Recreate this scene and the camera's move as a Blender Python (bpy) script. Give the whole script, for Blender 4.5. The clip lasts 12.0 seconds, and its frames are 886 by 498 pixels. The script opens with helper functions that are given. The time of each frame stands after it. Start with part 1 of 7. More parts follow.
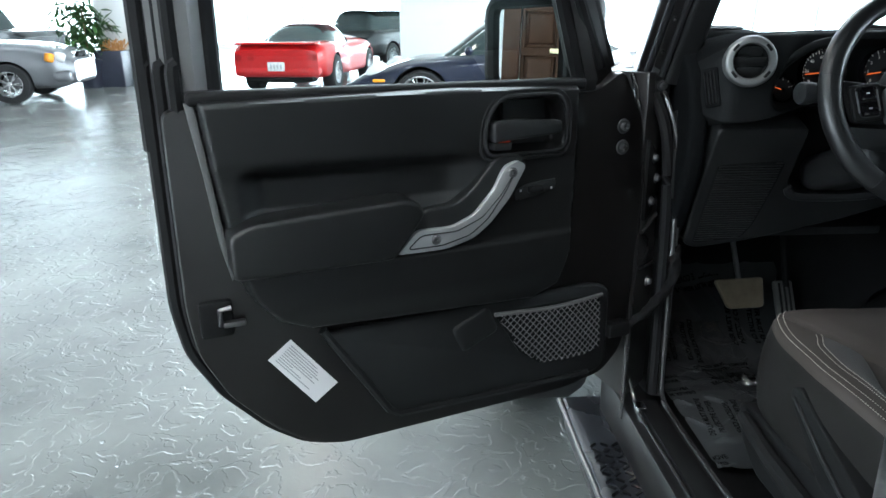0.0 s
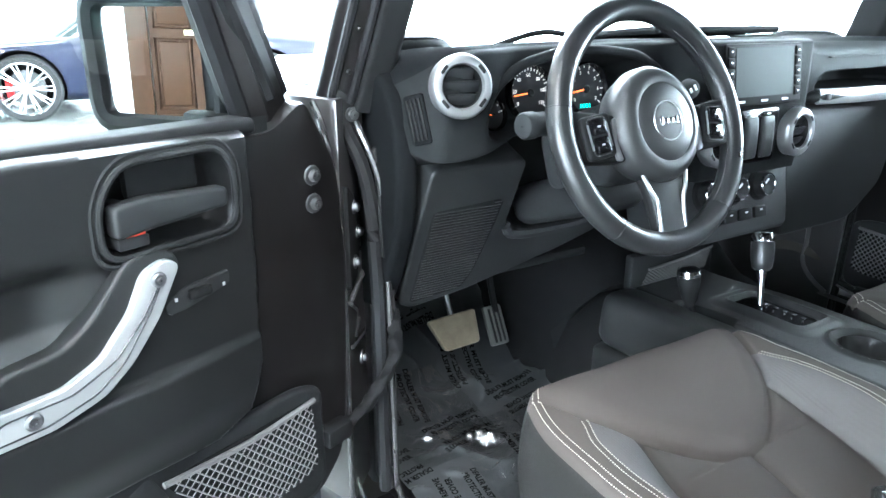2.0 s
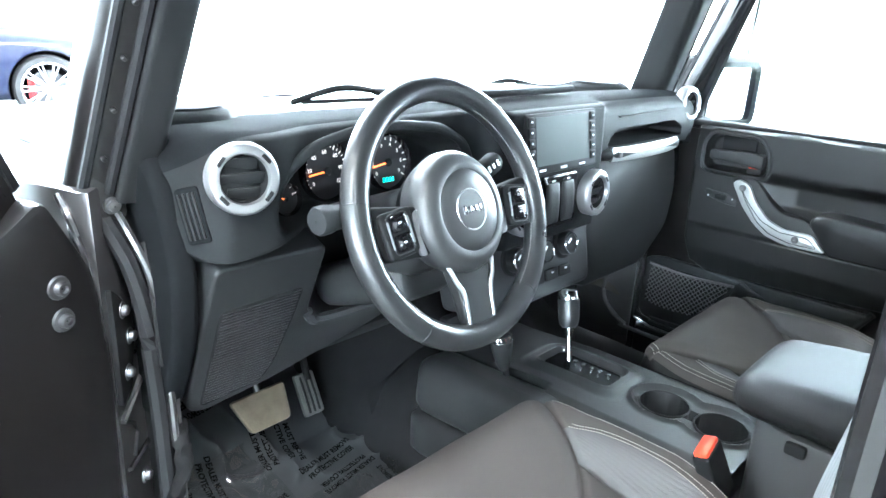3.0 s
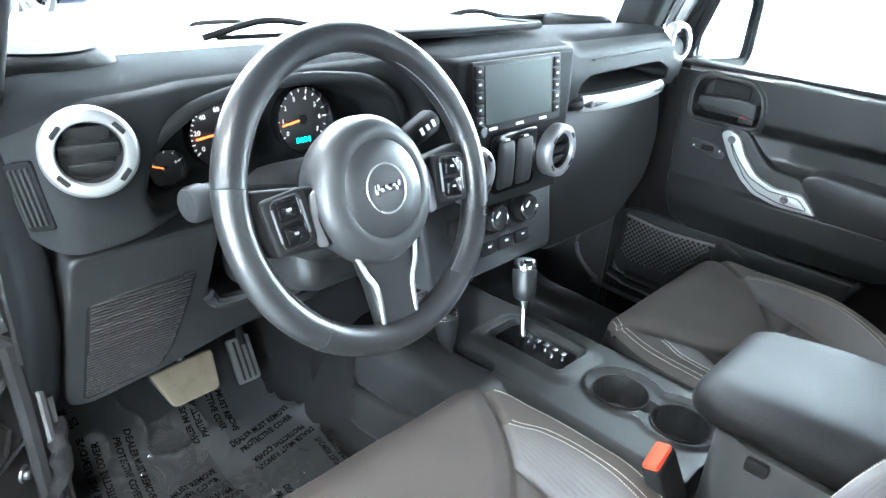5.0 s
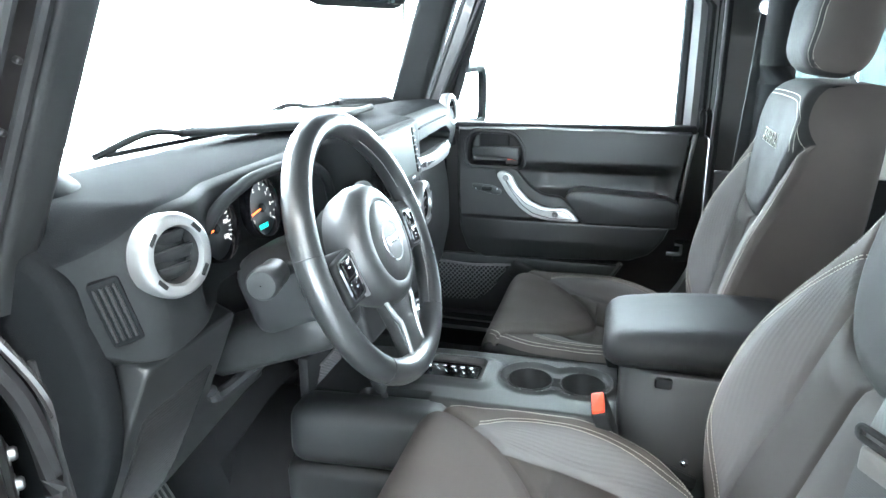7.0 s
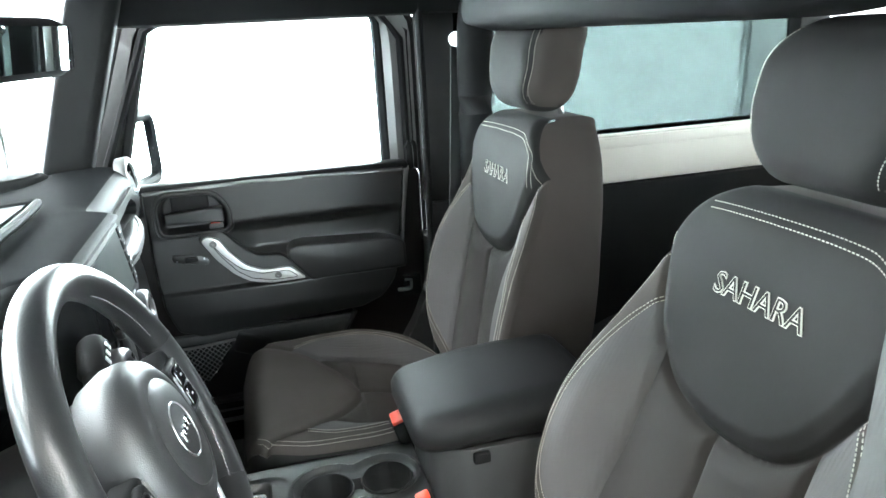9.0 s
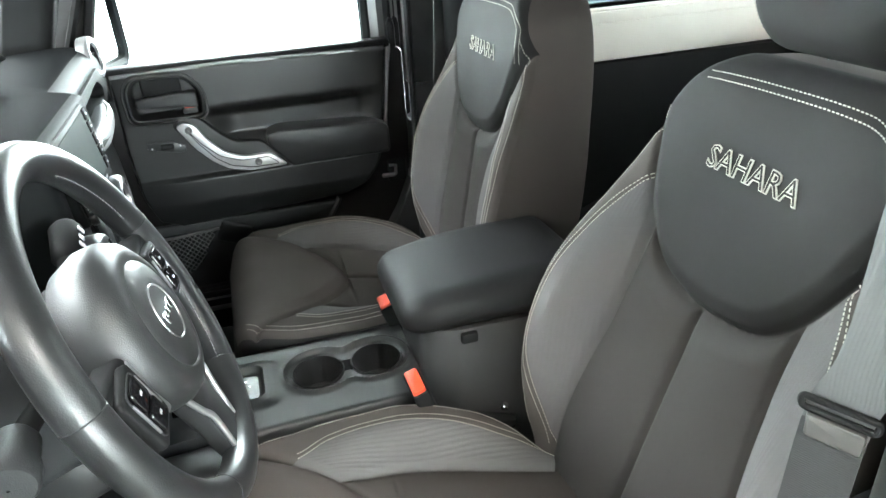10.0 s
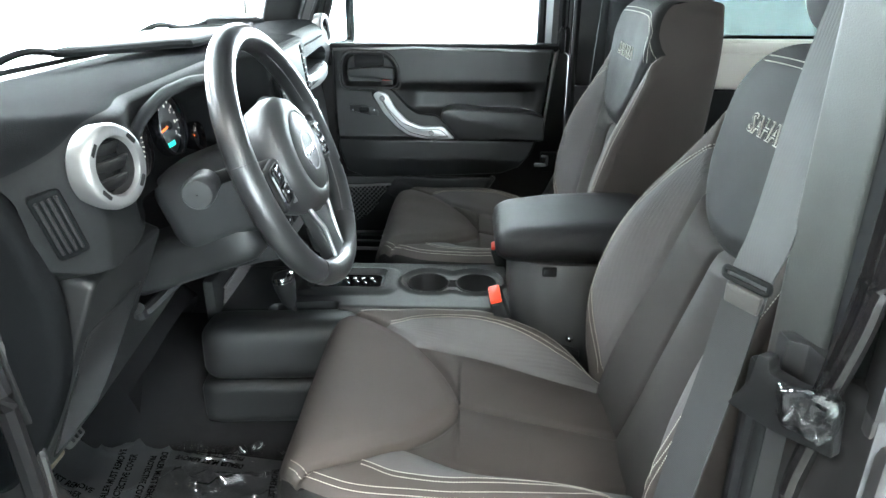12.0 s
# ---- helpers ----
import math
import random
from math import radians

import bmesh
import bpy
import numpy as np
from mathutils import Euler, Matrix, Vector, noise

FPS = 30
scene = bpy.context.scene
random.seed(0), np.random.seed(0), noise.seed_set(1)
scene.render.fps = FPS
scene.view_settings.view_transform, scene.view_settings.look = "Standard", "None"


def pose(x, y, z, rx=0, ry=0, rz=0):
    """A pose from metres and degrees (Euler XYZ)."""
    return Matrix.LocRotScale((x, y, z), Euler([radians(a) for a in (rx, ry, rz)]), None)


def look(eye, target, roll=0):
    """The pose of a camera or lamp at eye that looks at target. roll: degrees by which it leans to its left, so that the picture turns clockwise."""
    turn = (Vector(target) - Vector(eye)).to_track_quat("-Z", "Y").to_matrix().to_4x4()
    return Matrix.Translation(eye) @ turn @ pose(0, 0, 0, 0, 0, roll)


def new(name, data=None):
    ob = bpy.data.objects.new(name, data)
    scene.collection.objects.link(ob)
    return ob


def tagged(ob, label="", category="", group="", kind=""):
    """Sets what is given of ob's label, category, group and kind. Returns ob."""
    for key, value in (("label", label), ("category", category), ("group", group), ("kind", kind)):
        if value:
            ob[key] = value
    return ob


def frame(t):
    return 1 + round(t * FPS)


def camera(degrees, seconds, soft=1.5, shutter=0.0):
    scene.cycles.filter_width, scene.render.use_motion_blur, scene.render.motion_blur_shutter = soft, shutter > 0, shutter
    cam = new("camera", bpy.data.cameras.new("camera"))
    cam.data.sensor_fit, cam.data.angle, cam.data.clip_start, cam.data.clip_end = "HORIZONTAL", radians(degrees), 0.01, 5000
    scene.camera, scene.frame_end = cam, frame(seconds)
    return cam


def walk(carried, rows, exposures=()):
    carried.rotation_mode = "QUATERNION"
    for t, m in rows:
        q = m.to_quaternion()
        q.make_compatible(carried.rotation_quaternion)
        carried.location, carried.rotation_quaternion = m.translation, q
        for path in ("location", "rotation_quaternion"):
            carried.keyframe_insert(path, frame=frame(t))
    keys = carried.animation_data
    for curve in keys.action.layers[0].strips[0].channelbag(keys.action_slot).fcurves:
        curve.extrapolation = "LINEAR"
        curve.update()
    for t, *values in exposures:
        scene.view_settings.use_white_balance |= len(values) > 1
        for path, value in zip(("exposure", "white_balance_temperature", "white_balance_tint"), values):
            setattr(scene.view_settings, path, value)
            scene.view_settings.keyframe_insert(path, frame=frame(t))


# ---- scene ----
cam = camera(66.7, 12.0)
PATH = [
    (0, (-1.175, -0.951, 1.349), (-1.097, 0.958, 0.76), -0.6),
    (0.5, (-1.186, -0.826, 1.339), (-0.922, 1.047, 0.689), -0.6),
    (1, (-1.166, -0.714, 1.336), (-0.701, 1.108, 0.655), -1.0),
    (1.5, (-1.124, -0.632, 1.358), (-0.413, 1.116, 0.695), -0.6),
    (2, (-1.098, -0.558, 1.4), (-0.115, 1.056, 0.745), 0.2),
    (2.5, (-1.066, -0.504, 1.451), (0.162, 0.936, 0.804), 1.4),
    (3, (-0.998, -0.48, 1.493), (0.388, 0.814, 0.855), 2.7),
    (3.5, (-0.91, -0.46, 1.504), (0.537, 0.751, 0.841), 3.6),
    (3.7, (-0.877, -0.453, 1.507), (0.566, 0.74, 0.805), 4.0),
    (5.3, (-0.815, -0.423, 1.521), (0.513, 0.797, 0.656), 4.1),
    (5.5, (-0.857, -0.412, 1.518), (0.491, 0.801, 0.676), 3.8),
    (6, (-0.982, -0.351, 1.507), (0.516, 0.725, 0.734), 1.2),
    (6.5, (-1.076, -0.28, 1.497), (0.597, 0.568, 0.803), 0.0),
    (7, (-1.143, -0.209, 1.512), (0.701, 0.284, 0.915), -0.6),
    (7.5, (-1.136, -0.156, 1.519), (0.795, -0.113, 1.0), -1.7),
    (7.7, (-1.107, -0.122, 1.527), (0.825, -0.226, 1.022), -1.6),
    (9.3, (-0.918, -0.024, 1.601), (0.884, -0.572, 0.93), -2.8),
    (9.5, (-0.911, -0.022, 1.59), (0.86, -0.554, 0.828), -3.1),
    (10, (-0.92, -0.032, 1.574), (0.789, -0.517, 0.656), -3.7),
    (10.5, (-0.974, -0.047, 1.551), (0.716, -0.44, 0.556), -2.6),
    (11, (-1.053, -0.08, 1.535), (0.663, -0.345, 0.544), -1.5),
    (11.5, (-1.151, -0.118, 1.518), (0.632, -0.244, 0.62), -0.6),
    (12, (-1.237, -0.141, 1.499), (0.601, -0.079, 0.713), 0.1),
]
STANCE = pose(0, 0.2, 0.04, -2.0) @ pose(0, -0.2, -0.04)  # the vehicle stands slightly nose-down on the showroom floor
EXPOSURES = [(t, e, k, 8) for t, e, k in ((0.0, -0.65, 5850), (0.5, 0.0, 5840), (1.0, 0.85, 5760), (1.5, 1.25, 5740), (2.0, 1.72, 5700), (2.5, 2.0, 5690), (3.0, 2.25, 5690), (6.0, 2.35, 5780), (7.5, 1.95, 5980), (9.5, 1.5, 6350), (10.5, 1.72, 6450), (11.2, 1.65, 6350), (12.0, 1.4, 6150))]
walk(cam, [(t, STANCE @ look(eye, target, roll)) for t, eye, target, roll in PATH], EXPOSURES)

FLOOR = 0.04  # top of the showroom floor

# ---- world and lights ----
world = bpy.data.worlds.new("daylight")
world.use_nodes = True
scene.world = world
wn = world.node_tree.nodes
sky = wn.new("ShaderNodeTexSky")
sky.sky_type, sky.sun_disc = "NISHITA", False
sky.sun_elevation, sky.sun_rotation = radians(40), radians(200)
wn["Background"].inputs["Strength"].default_value = 0.12
world.node_tree.links.new(sky.outputs[0], wn["Background"].inputs["Color"])


def area_lamp(name, eye, target, w, h, watts, colour):
    li = bpy.data.lights.new(name, "AREA")
    li.shape, li.size, li.size_y, li.energy, li.color = "RECTANGLE", w, h, watts, colour
    ob = new(name, li)
    ob.matrix_world = look(eye, target)
    return ob


DAY = (0.84, 0.97, 1.0)
WARM = (1.0, 0.86, 0.68)
area_lamp("window_light_front", (-7, 31.0, 2.6), (-7, 0, 1.2), 26, 4.2, 7800, DAY)
area_lamp("window_light_side", (6.2, 3.0, 2.3), (0, 3.0, 1.2), 22, 3.6, 2700, (0.92, 0.98, 1.0))
# fill light for the cabin, in an unseen window added behind it
area_lamp("fill_light_rear_left", (-6.95, -3.3, 1.9), (0, -1.6, 1.3), 4.2, 2.8, 200, (0.94, 0.98, 1.0))
area_lamp("window_light_left", (-15.6, 12.0, 2.4), (0, 8.0, 1.0), 16, 3.6, 450, DAY)
# unseen ceiling lamps, added; warm glints hint at some, their places are guessed
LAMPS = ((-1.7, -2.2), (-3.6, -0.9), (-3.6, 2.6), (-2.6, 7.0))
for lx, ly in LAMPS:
    area_lamp("unseen_ceiling_lamp", (lx, ly, 4.385), (lx, ly + 0.001, 0), 0.26, 1.16, 90 if ly < 1 else 45, WARM if ly > 1 else (1.0, 0.94, 0.86))
# unseen ceiling strips, added to brighten the hall and the cabin
STRIPS = ((0.6, 4.0, 4.4, 1.5, 330), (-5.5, 10.5, 9.0, 0.3, 200), (-5.5, 20.0, 9.0, 0.3, 200))
for lx, ly, w, d, watts in STRIPS:
    area_lamp("fill_strip_lamp", (lx, ly, 4.385), (lx, ly + 0.001, 0), w - 0.08, d - 0.08, watts, (0.95, 0.98, 1.0))


# ---- mesh helpers ----
from mathutils.bvhtree import BVHTree

BASE_INV = {}
FRAME = Matrix()    # the frame that things are built in: the showroom first, the vehicle later


def smooth(a, b, v):
    k = min(1.0, max(0.0, (v - a) / (b - a)))
    return k * k * (3 - 2 * k)


def spline(pairs):
    """A smooth curve through (u, value) pairs."""
    n = len(pairs)
    slope = [(pairs[min(n - 1, i + 1)][1] - pairs[max(0, i - 1)][1]) / (pairs[min(n - 1, i + 1)][0] - pairs[max(0, i - 1)][0]) for i in range(n)]

    def f(u):
        if u <= pairs[0][0]:
            return pairs[0][1]
        for i in range(n - 1):
            (a, va), (b, vb) = pairs[i], pairs[i + 1]
            if u <= b:
                h = b - a
                k = (u - a) / h
                return va * (1 + 2 * k) * (1 - k) ** 2 + slope[i] * h * k * (1 - k) ** 2 + vb * k * k * (3 - 2 * k) + slope[i + 1] * h * k * k * (k - 1)
        return pairs[-1][1]
    return f


def thing(name, base, label, category, group="", kind=""):
    """An Empty at its base; its parts are built in the coordinates of the place."""
    ob = new(name)
    ob.empty_display_size = 0.05
    m = base if isinstance(base, Matrix) else Matrix.Translation(base)
    ob.matrix_basis = FRAME @ m
    BASE_INV[ob.name] = m.inverted()
    return tagged(ob, label, category, group, kind)


def part(name, bm, material, parent=None, label="", m=None, angle=35, kind=""):
    """Link a bmesh as one mesh object, under a thing or a part."""
    if m is not None:
        bm.transform(m)
        if m.determinant() < 0:
            bmesh.ops.reverse_faces(bm, faces=bm.faces[:])
    me = bpy.data.meshes.new(name)
    bm.to_mesh(me)
    bm.free()
    me.polygons.foreach_set("use_smooth", [True] * len(me.polygons))
    me.set_sharp_from_angle(angle=radians(angle))
    for mt in (material if isinstance(material, (list, tuple)) else [material]):
        me.materials.append(mt)
    ob = new(name, me)
    if parent is not None:
        ob.parent = parent
        if parent.name in BASE_INV:
            ob.matrix_parent_inverse = BASE_INV[parent.name]
    return tagged(ob, label, kind=kind)


def add_box(bm, m, sx, sy, sz, bevel=0.0, seg=2):
    made = bmesh.ops.create_cube(bm, size=1.0, matrix=m @ Matrix.Diagonal((sx, sy, sz, 1)))
    if bevel:
        edges = list({e for v in made["verts"] for e in v.link_edges})
        bmesh.ops.bevel(bm, geom=edges, offset=bevel, segments=seg, profile=0.5, affect="EDGES")
    return bm


def box(cx, cy, cz, sx, sy, sz, bevel=0.0, seg=2):
    return add_box(bmesh.new(), pose(cx, cy, cz), sx, sy, sz, bevel, seg)


def add_grid(bm, fn, nu, nv, wrap_u=False, wrap_v=False, slot=None):
    """A sheet of quads from fn(i, j) -> place; slot(i, j) gives a material."""
    vs = [[bm.verts.new(fn(i, j)) for j in range(nv)] for i in range(nu)]
    for i in range(nu if wrap_u else nu - 1):
        for j in range(nv if wrap_v else nv - 1):
            f = bm.faces.new((vs[i][j], vs[(i + 1) % nu][j], vs[(i + 1) % nu][(j + 1) % nv], vs[i][(j + 1) % nv]))
            if slot:
                f.material_index = slot(i, j)
    return vs


def add_lathe(bm, m, profile, seg=40, caps=False):
    """profile: (radius, height) pairs turned round the z axis of m."""
    n = len(profile)
    vs = add_grid(bm, lambda i, j: m @ Vector((profile[i][0] * math.cos(6.28318531 * j / seg), profile[i][0] * math.sin(6.28318531 * j / seg), profile[i][1])), n, seg, wrap_v=True)
    if caps:
        bm.faces.new(list(reversed(vs[0])))
        bm.faces.new(vs[-1])
    return bm


def lathe(m, profile, seg=40, caps=False):
    return add_lathe(bmesh.new(), m, profile, seg, caps)


def add_disc(bm, m, r, h, seg=28, bevel=0.0):
    b = min(bevel, r * 0.45, h * 0.45) or 1e-4
    return add_lathe(bm, m, [(1e-4, 0), (r - b, 0), (r, b), (r, h - b), (r - b, h), (1e-4, h)], seg)


def disc(m, r, h, seg=28, bevel=0.0):
    return add_disc(bmesh.new(), m, r, h, seg, bevel)


def add_torus(bm, m, big, small, seg=56, ring=14, squash=1.0):
    t = 6.28318531
    add_grid(bm, lambda i, j: m @ Vector(((big + small * math.cos(t * j / ring)) * math.cos(t * i / seg), (big + small * math.cos(t * j / ring)) * math.sin(t * i / seg), squash * small * math.sin(t * j / ring))), seg, ring, True, True)
    return bm


def curve_points(pts, per=8, closed=False):
    """A smooth run of points through the given ones."""
    pts = [Vector(p) for p in pts]
    n = len(pts)
    out = []
    for i in range(n if closed else n - 1):
        p0 = pts[(i - 1) % n] if closed or i > 0 else pts[0] * 2 - pts[1]
        p1, p2 = pts[i], pts[(i + 1) % n]
        p3 = pts[(i + 2) % n] if closed or i + 2 < n else pts[-1] * 2 - pts[-2]
        for k in range(per):
            t = k / per
            out.append(0.5 * ((2 * p1) + (p2 - p0) * t + (2 * p0 - 5 * p1 + 4 * p2 - p3) * t * t + (3 * p1 - p0 - 3 * p2 + p3) * t ** 3))
    if not closed:
        out.append(pts[-1].copy())
    return out


def add_tube(bm, pts, r, ring=10, closed=False, flat=1.0, up=(0, 0, 1)):
    """A tube along points; r is a radius or one for each; flat squashes it across."""
    pts = [Vector(p) for p in pts]
    n = len(pts)
    rs = r if isinstance(r, (list, tuple)) else [r] * n
    frames = []
    for i in range(n):
        a = pts[(i - 1) % n] if closed or i > 0 else pts[i]
        b = pts[(i + 1) % n] if closed or i < n - 1 else pts[i]
        d = (b - a).normalized()
        side = d.cross(Vector(up))
        if side.length < 0.05:
            side = d.cross(Vector((0.3, 1, 0.1)))
        side.normalize()
        frames.append((side, side.cross(d).normalized()))
    t = 6.28318531
    vs = add_grid(bm, lambda i, j: pts[i] + frames[i][0] * rs[i] * math.cos(t * j / ring) + frames[i][1] * rs[i] * flat * math.sin(t * j / ring), n, ring, closed, True)
    if not closed:
        bm.faces.new(list(reversed(vs[0])))
        bm.faces.new(vs[-1])
    return bm


def tube(pts, r, ring=10, closed=False, flat=1.0, up=(0, 0, 1)):
    return add_tube(bmesh.new(), pts, r, ring, closed, flat, up)


def add_prism(bm, m, outline, z0, z1, bevel=0.0, seg=2):
    """An outline in the xy plane of m, drawn out from z0 to z1."""
    lo = [bm.verts.new(m @ Vector((x, y, z0))) for x, y in outline]
    hi = [bm.verts.new(m @ Vector((x, y, z1))) for x, y in outline]
    n = len(outline)
    faces = [bm.faces.new(hi), bm.faces.new(list(reversed(lo)))]
    for i in range(n):
        faces.append(bm.faces.new((lo[i], lo[(i + 1) % n], hi[(i + 1) % n], hi[i])))
    bmesh.ops.recalc_face_normals(bm, faces=faces)
    if bevel:
        rim = [e for f in faces[:2] for e in f.edges]
        bmesh.ops.bevel(bm, geom=rim, offset=bevel, segments=seg, profile=0.5, affect="EDGES", clamp_overlap=True)
    return bm


def prism(m, outline, z0, z1, bevel=0.0, seg=2):
    return add_prism(bmesh.new(), m, outline, z0, z1, bevel, seg)


def rounded(outline, r, k=4):
    """An outline with its corners rounded."""
    out = []
    n = len(outline)
    for i in range(n):
        p, a, b = Vector(outline[i]), Vector(outline[i - 1]), Vector(outline[(i + 1) % n])
        da, db = (a - p), (b - p)
        ra = min(r, da.length * 0.48, db.length * 0.48)
        s, e = p + da.normalized() * ra, p + db.normalized() * ra
        for j in range(k + 1):
            t = j / k
            q = s * (1 - t) ** 2 + p * 2 * t * (1 - t) + e * t * t
            out.append((q.x, q.y))
    return out


def add_pad(bm, m, sx, sy, sz, r, n=10, fn=None):
    """A soft box with rounded edges on a dense net; fn bends its points."""
    half = Vector((sx / 2, sy / 2, sz / 2))
    core = Vector([max(h - r, 1e-4) for h in half])
    seen = {}

    def vert(c):
        key = tuple(round(k * (n + 1)) for k in c)
        if key not in seen:
            p = Vector([math.copysign(abs(k) ** 0.8, k) * h for k, h in zip(c, half)])
            q = Vector([max(-k, min(k, a)) for a, k in zip(p, core)])
            d = p - q
            p = q + d.normalized() * r if d.length > 1e-9 else p
            seen[key] = bm.verts.new(m @ Vector(fn(p) if fn else p))
        return seen[key]

    g = [-1 + 2 * k / (n + 1) for k in range(n + 2)]
    for ax in range(3):
        for s in (-1, 1):
            for i in range(n + 1):
                for j in range(n + 1):
                    quad = []
                    for u, v in ((g[i], g[j]), (g[i + 1], g[j]), (g[i + 1], g[j + 1]), (g[i], g[j + 1])):
                        c = [0, 0, 0]
                        c[ax], c[(ax + 1) % 3], c[(ax + 2) % 3] = s, u, v
                        quad.append(vert(c))
                    bm.faces.new(quad if s > 0 else list(reversed(quad)))
    return bm


def pad(m, sx, sy, sz, r, n=10, fn=None):
    return add_pad(bmesh.new(), m, sx, sy, sz, r, n, fn)


def lettering(text, size, m, depth=0.0004, align="CENTER", swell=0.0):
    """A bmesh of the words, in the xy plane of m."""
    cu = bpy.data.curves.new("words", "FONT")
    cu.body, cu.size, cu.extrude, cu.align_x, cu.align_y = text, size, depth, align, "CENTER"
    cu.resolution_u, cu.offset = 2, swell
    ob = bpy.data.objects.new("words", cu)
    me = bpy.data.meshes.new_from_object(ob)
    bm = bmesh.new()
    bm.from_mesh(me)
    bm.transform(m)
    bpy.data.objects.remove(ob)
    bpy.data.curves.remove(cu)
    bpy.data.meshes.remove(me)
    return bm


def axes(origin, x, y, z):
    """The pose whose axes are the given directions."""
    m = Matrix((x, y, z)).transposed().to_4x4()
    m.translation = Vector(origin)
    return m


def facing(origin, normal, up=(0, 0, 1)):
    """A pose at origin whose z axis is normal, with its y axis towards up."""
    z = Vector(normal).normalized()
    x = Vector(up).cross(z).normalized()
    return axes(origin, x, z.cross(x), z)


# ---- materials ----
def material(name, colour, rough=0.5, metal=0.0, grain=None, mottle=None, coat=0.0, sheen=0.0, emit=0.0, spec=0.5):
    """grain: (scale, bump strength); mottle: (scale, amount) of slow change in colour and gloss."""
    mt = bpy.data.materials.new(name)
    mt.use_nodes = True
    nt = mt.node_tree
    bs = nt.nodes["Principled BSDF"]
    bs.inputs["Base Color"].default_value = (*colour, 1)
    bs.inputs["Roughness"].default_value = rough
    bs.inputs["Metallic"].default_value = metal
    bs.inputs["Specular IOR Level"].default_value = spec
    bs.inputs["Coat Weight"].default_value = coat
    bs.inputs["Coat Roughness"].default_value = 0.06
    bs.inputs["Sheen Weight"].default_value = sheen
    if emit:
        bs.inputs["Emission Color"].default_value = (*colour, 1)
        bs.inputs["Emission Strength"].default_value = emit
    tc = nt.nodes.new("ShaderNodeTexCoord")
    if mottle:
        no = nt.nodes.new("ShaderNodeTexNoise")
        no.inputs["Scale"].default_value, no.inputs["Detail"].default_value = mottle[0], 4
        nt.links.new(tc.outputs["Object"], no.inputs["Vector"])
        mx = nt.nodes.new("ShaderNodeMix")
        mx.data_type = "RGBA"
        mx.inputs["A"].default_value = (*[c * (1 - mottle[1]) for c in colour], 1)
        mx.inputs["B"].default_value = (*[min(1, c * (1 + mottle[1])) for c in colour], 1)
        nt.links.new(no.outputs["Fac"], mx.inputs["Factor"])
        nt.links.new(mx.outputs["Result"], bs.inputs["Base Color"])
        mr = nt.nodes.new("ShaderNodeMapRange")
        mr.inputs["To Min"].default_value, mr.inputs["To Max"].default_value = max(0.02, rough - 0.07), min(1, rough + 0.07)
        nt.links.new(no.outputs["Fac"], mr.inputs["Value"])
        nt.links.new(mr.outputs["Result"], bs.inputs["Roughness"])
    if grain:
        ng = nt.nodes.new("ShaderNodeTexNoise")
        ng.inputs["Scale"].default_value, ng.inputs["Detail"].default_value = grain[0], 2
        nt.links.new(tc.outputs["Object"], ng.inputs["Vector"])
        bp = nt.nodes.new("ShaderNodeBump")
        bp.inputs["Strength"].default_value, bp.inputs["Distance"].default_value = grain[1], 0.001
        nt.links.new(ng.outputs["Fac"], bp.inputs["Height"])
        nt.links.new(bp.outputs["Normal"], bs.inputs["Normal"])
    return mt


def glass_material(name, tint, gloss=0.08):
    """A thin pane: clear, tinted, with a sharp reflection that grows at a glancing angle."""
    mt = bpy.data.materials.new(name)
    mt.use_nodes = True
    nt = mt.node_tree
    nt.nodes.clear()
    out = nt.nodes.new("ShaderNodeOutputMaterial")
    mix = nt.nodes.new("ShaderNodeMixShader")
    tr = nt.nodes.new("ShaderNodeBsdfTransparent")
    tr.inputs["Color"].default_value = (*tint, 1)
    gl = nt.nodes.new("ShaderNodeBsdfGlossy")
    gl.inputs["Roughness"].default_value = 0.01
    lw = nt.nodes.new("ShaderNodeLayerWeight")
    pw = nt.nodes.new("ShaderNodeMath")
    pw.operation = "POWER"
    pw.inputs[1].default_value = 4.5
    ma = nt.nodes.new("ShaderNodeMath")
    ma.operation = "MULTIPLY_ADD"
    ma.inputs[1].default_value, ma.inputs[2].default_value = 0.5, gloss * 0.5
    nt.links.new(lw.outputs["Facing"], pw.inputs[0])
    nt.links.new(pw.outputs[0], ma.inputs[0])
    nt.links.new(ma.outputs[0], mix.inputs[0])
    nt.links.new(tr.outputs[0], mix.inputs[1])
    nt.links.new(gl.outputs[0], mix.inputs[2])
    nt.links.new(mix.outputs[0], out.inputs[0])
    return mt


plastic = material("black_grained_plastic", (0.0135, 0.0142, 0.0147), 0.44, grain=(900, 0.25), mottle=(6, 0.12), spec=0.32)
hub_vinyl = material("black_airbag_vinyl", (0.020, 0.0208, 0.0214), 0.42, grain=(900, 0.3), mottle=(8, 0.12), spec=0.55)
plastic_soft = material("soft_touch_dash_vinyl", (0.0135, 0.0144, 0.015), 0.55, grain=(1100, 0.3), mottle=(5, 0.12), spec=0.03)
# darkened dash vinyl: shade on top and end caps put into its colour
dash_shaded = material("shaded_black_dash_vinyl", (0.0070, 0.0076, 0.0082), 0.7, grain=(800, 0.5), mottle=(5, 0.15), spec=0.004)
door_vinyl = material("black_door_trim_vinyl", (0.0095, 0.0098, 0.0101), 0.36, grain=(1000, 0.12), mottle=(5, 0.10), spec=0.5)
lid_vinyl = material("black_armrest_vinyl", (0.012, 0.012, 0.0122), 0.5, grain=(700, 0.5), mottle=(7, 0.15), spec=0.15)
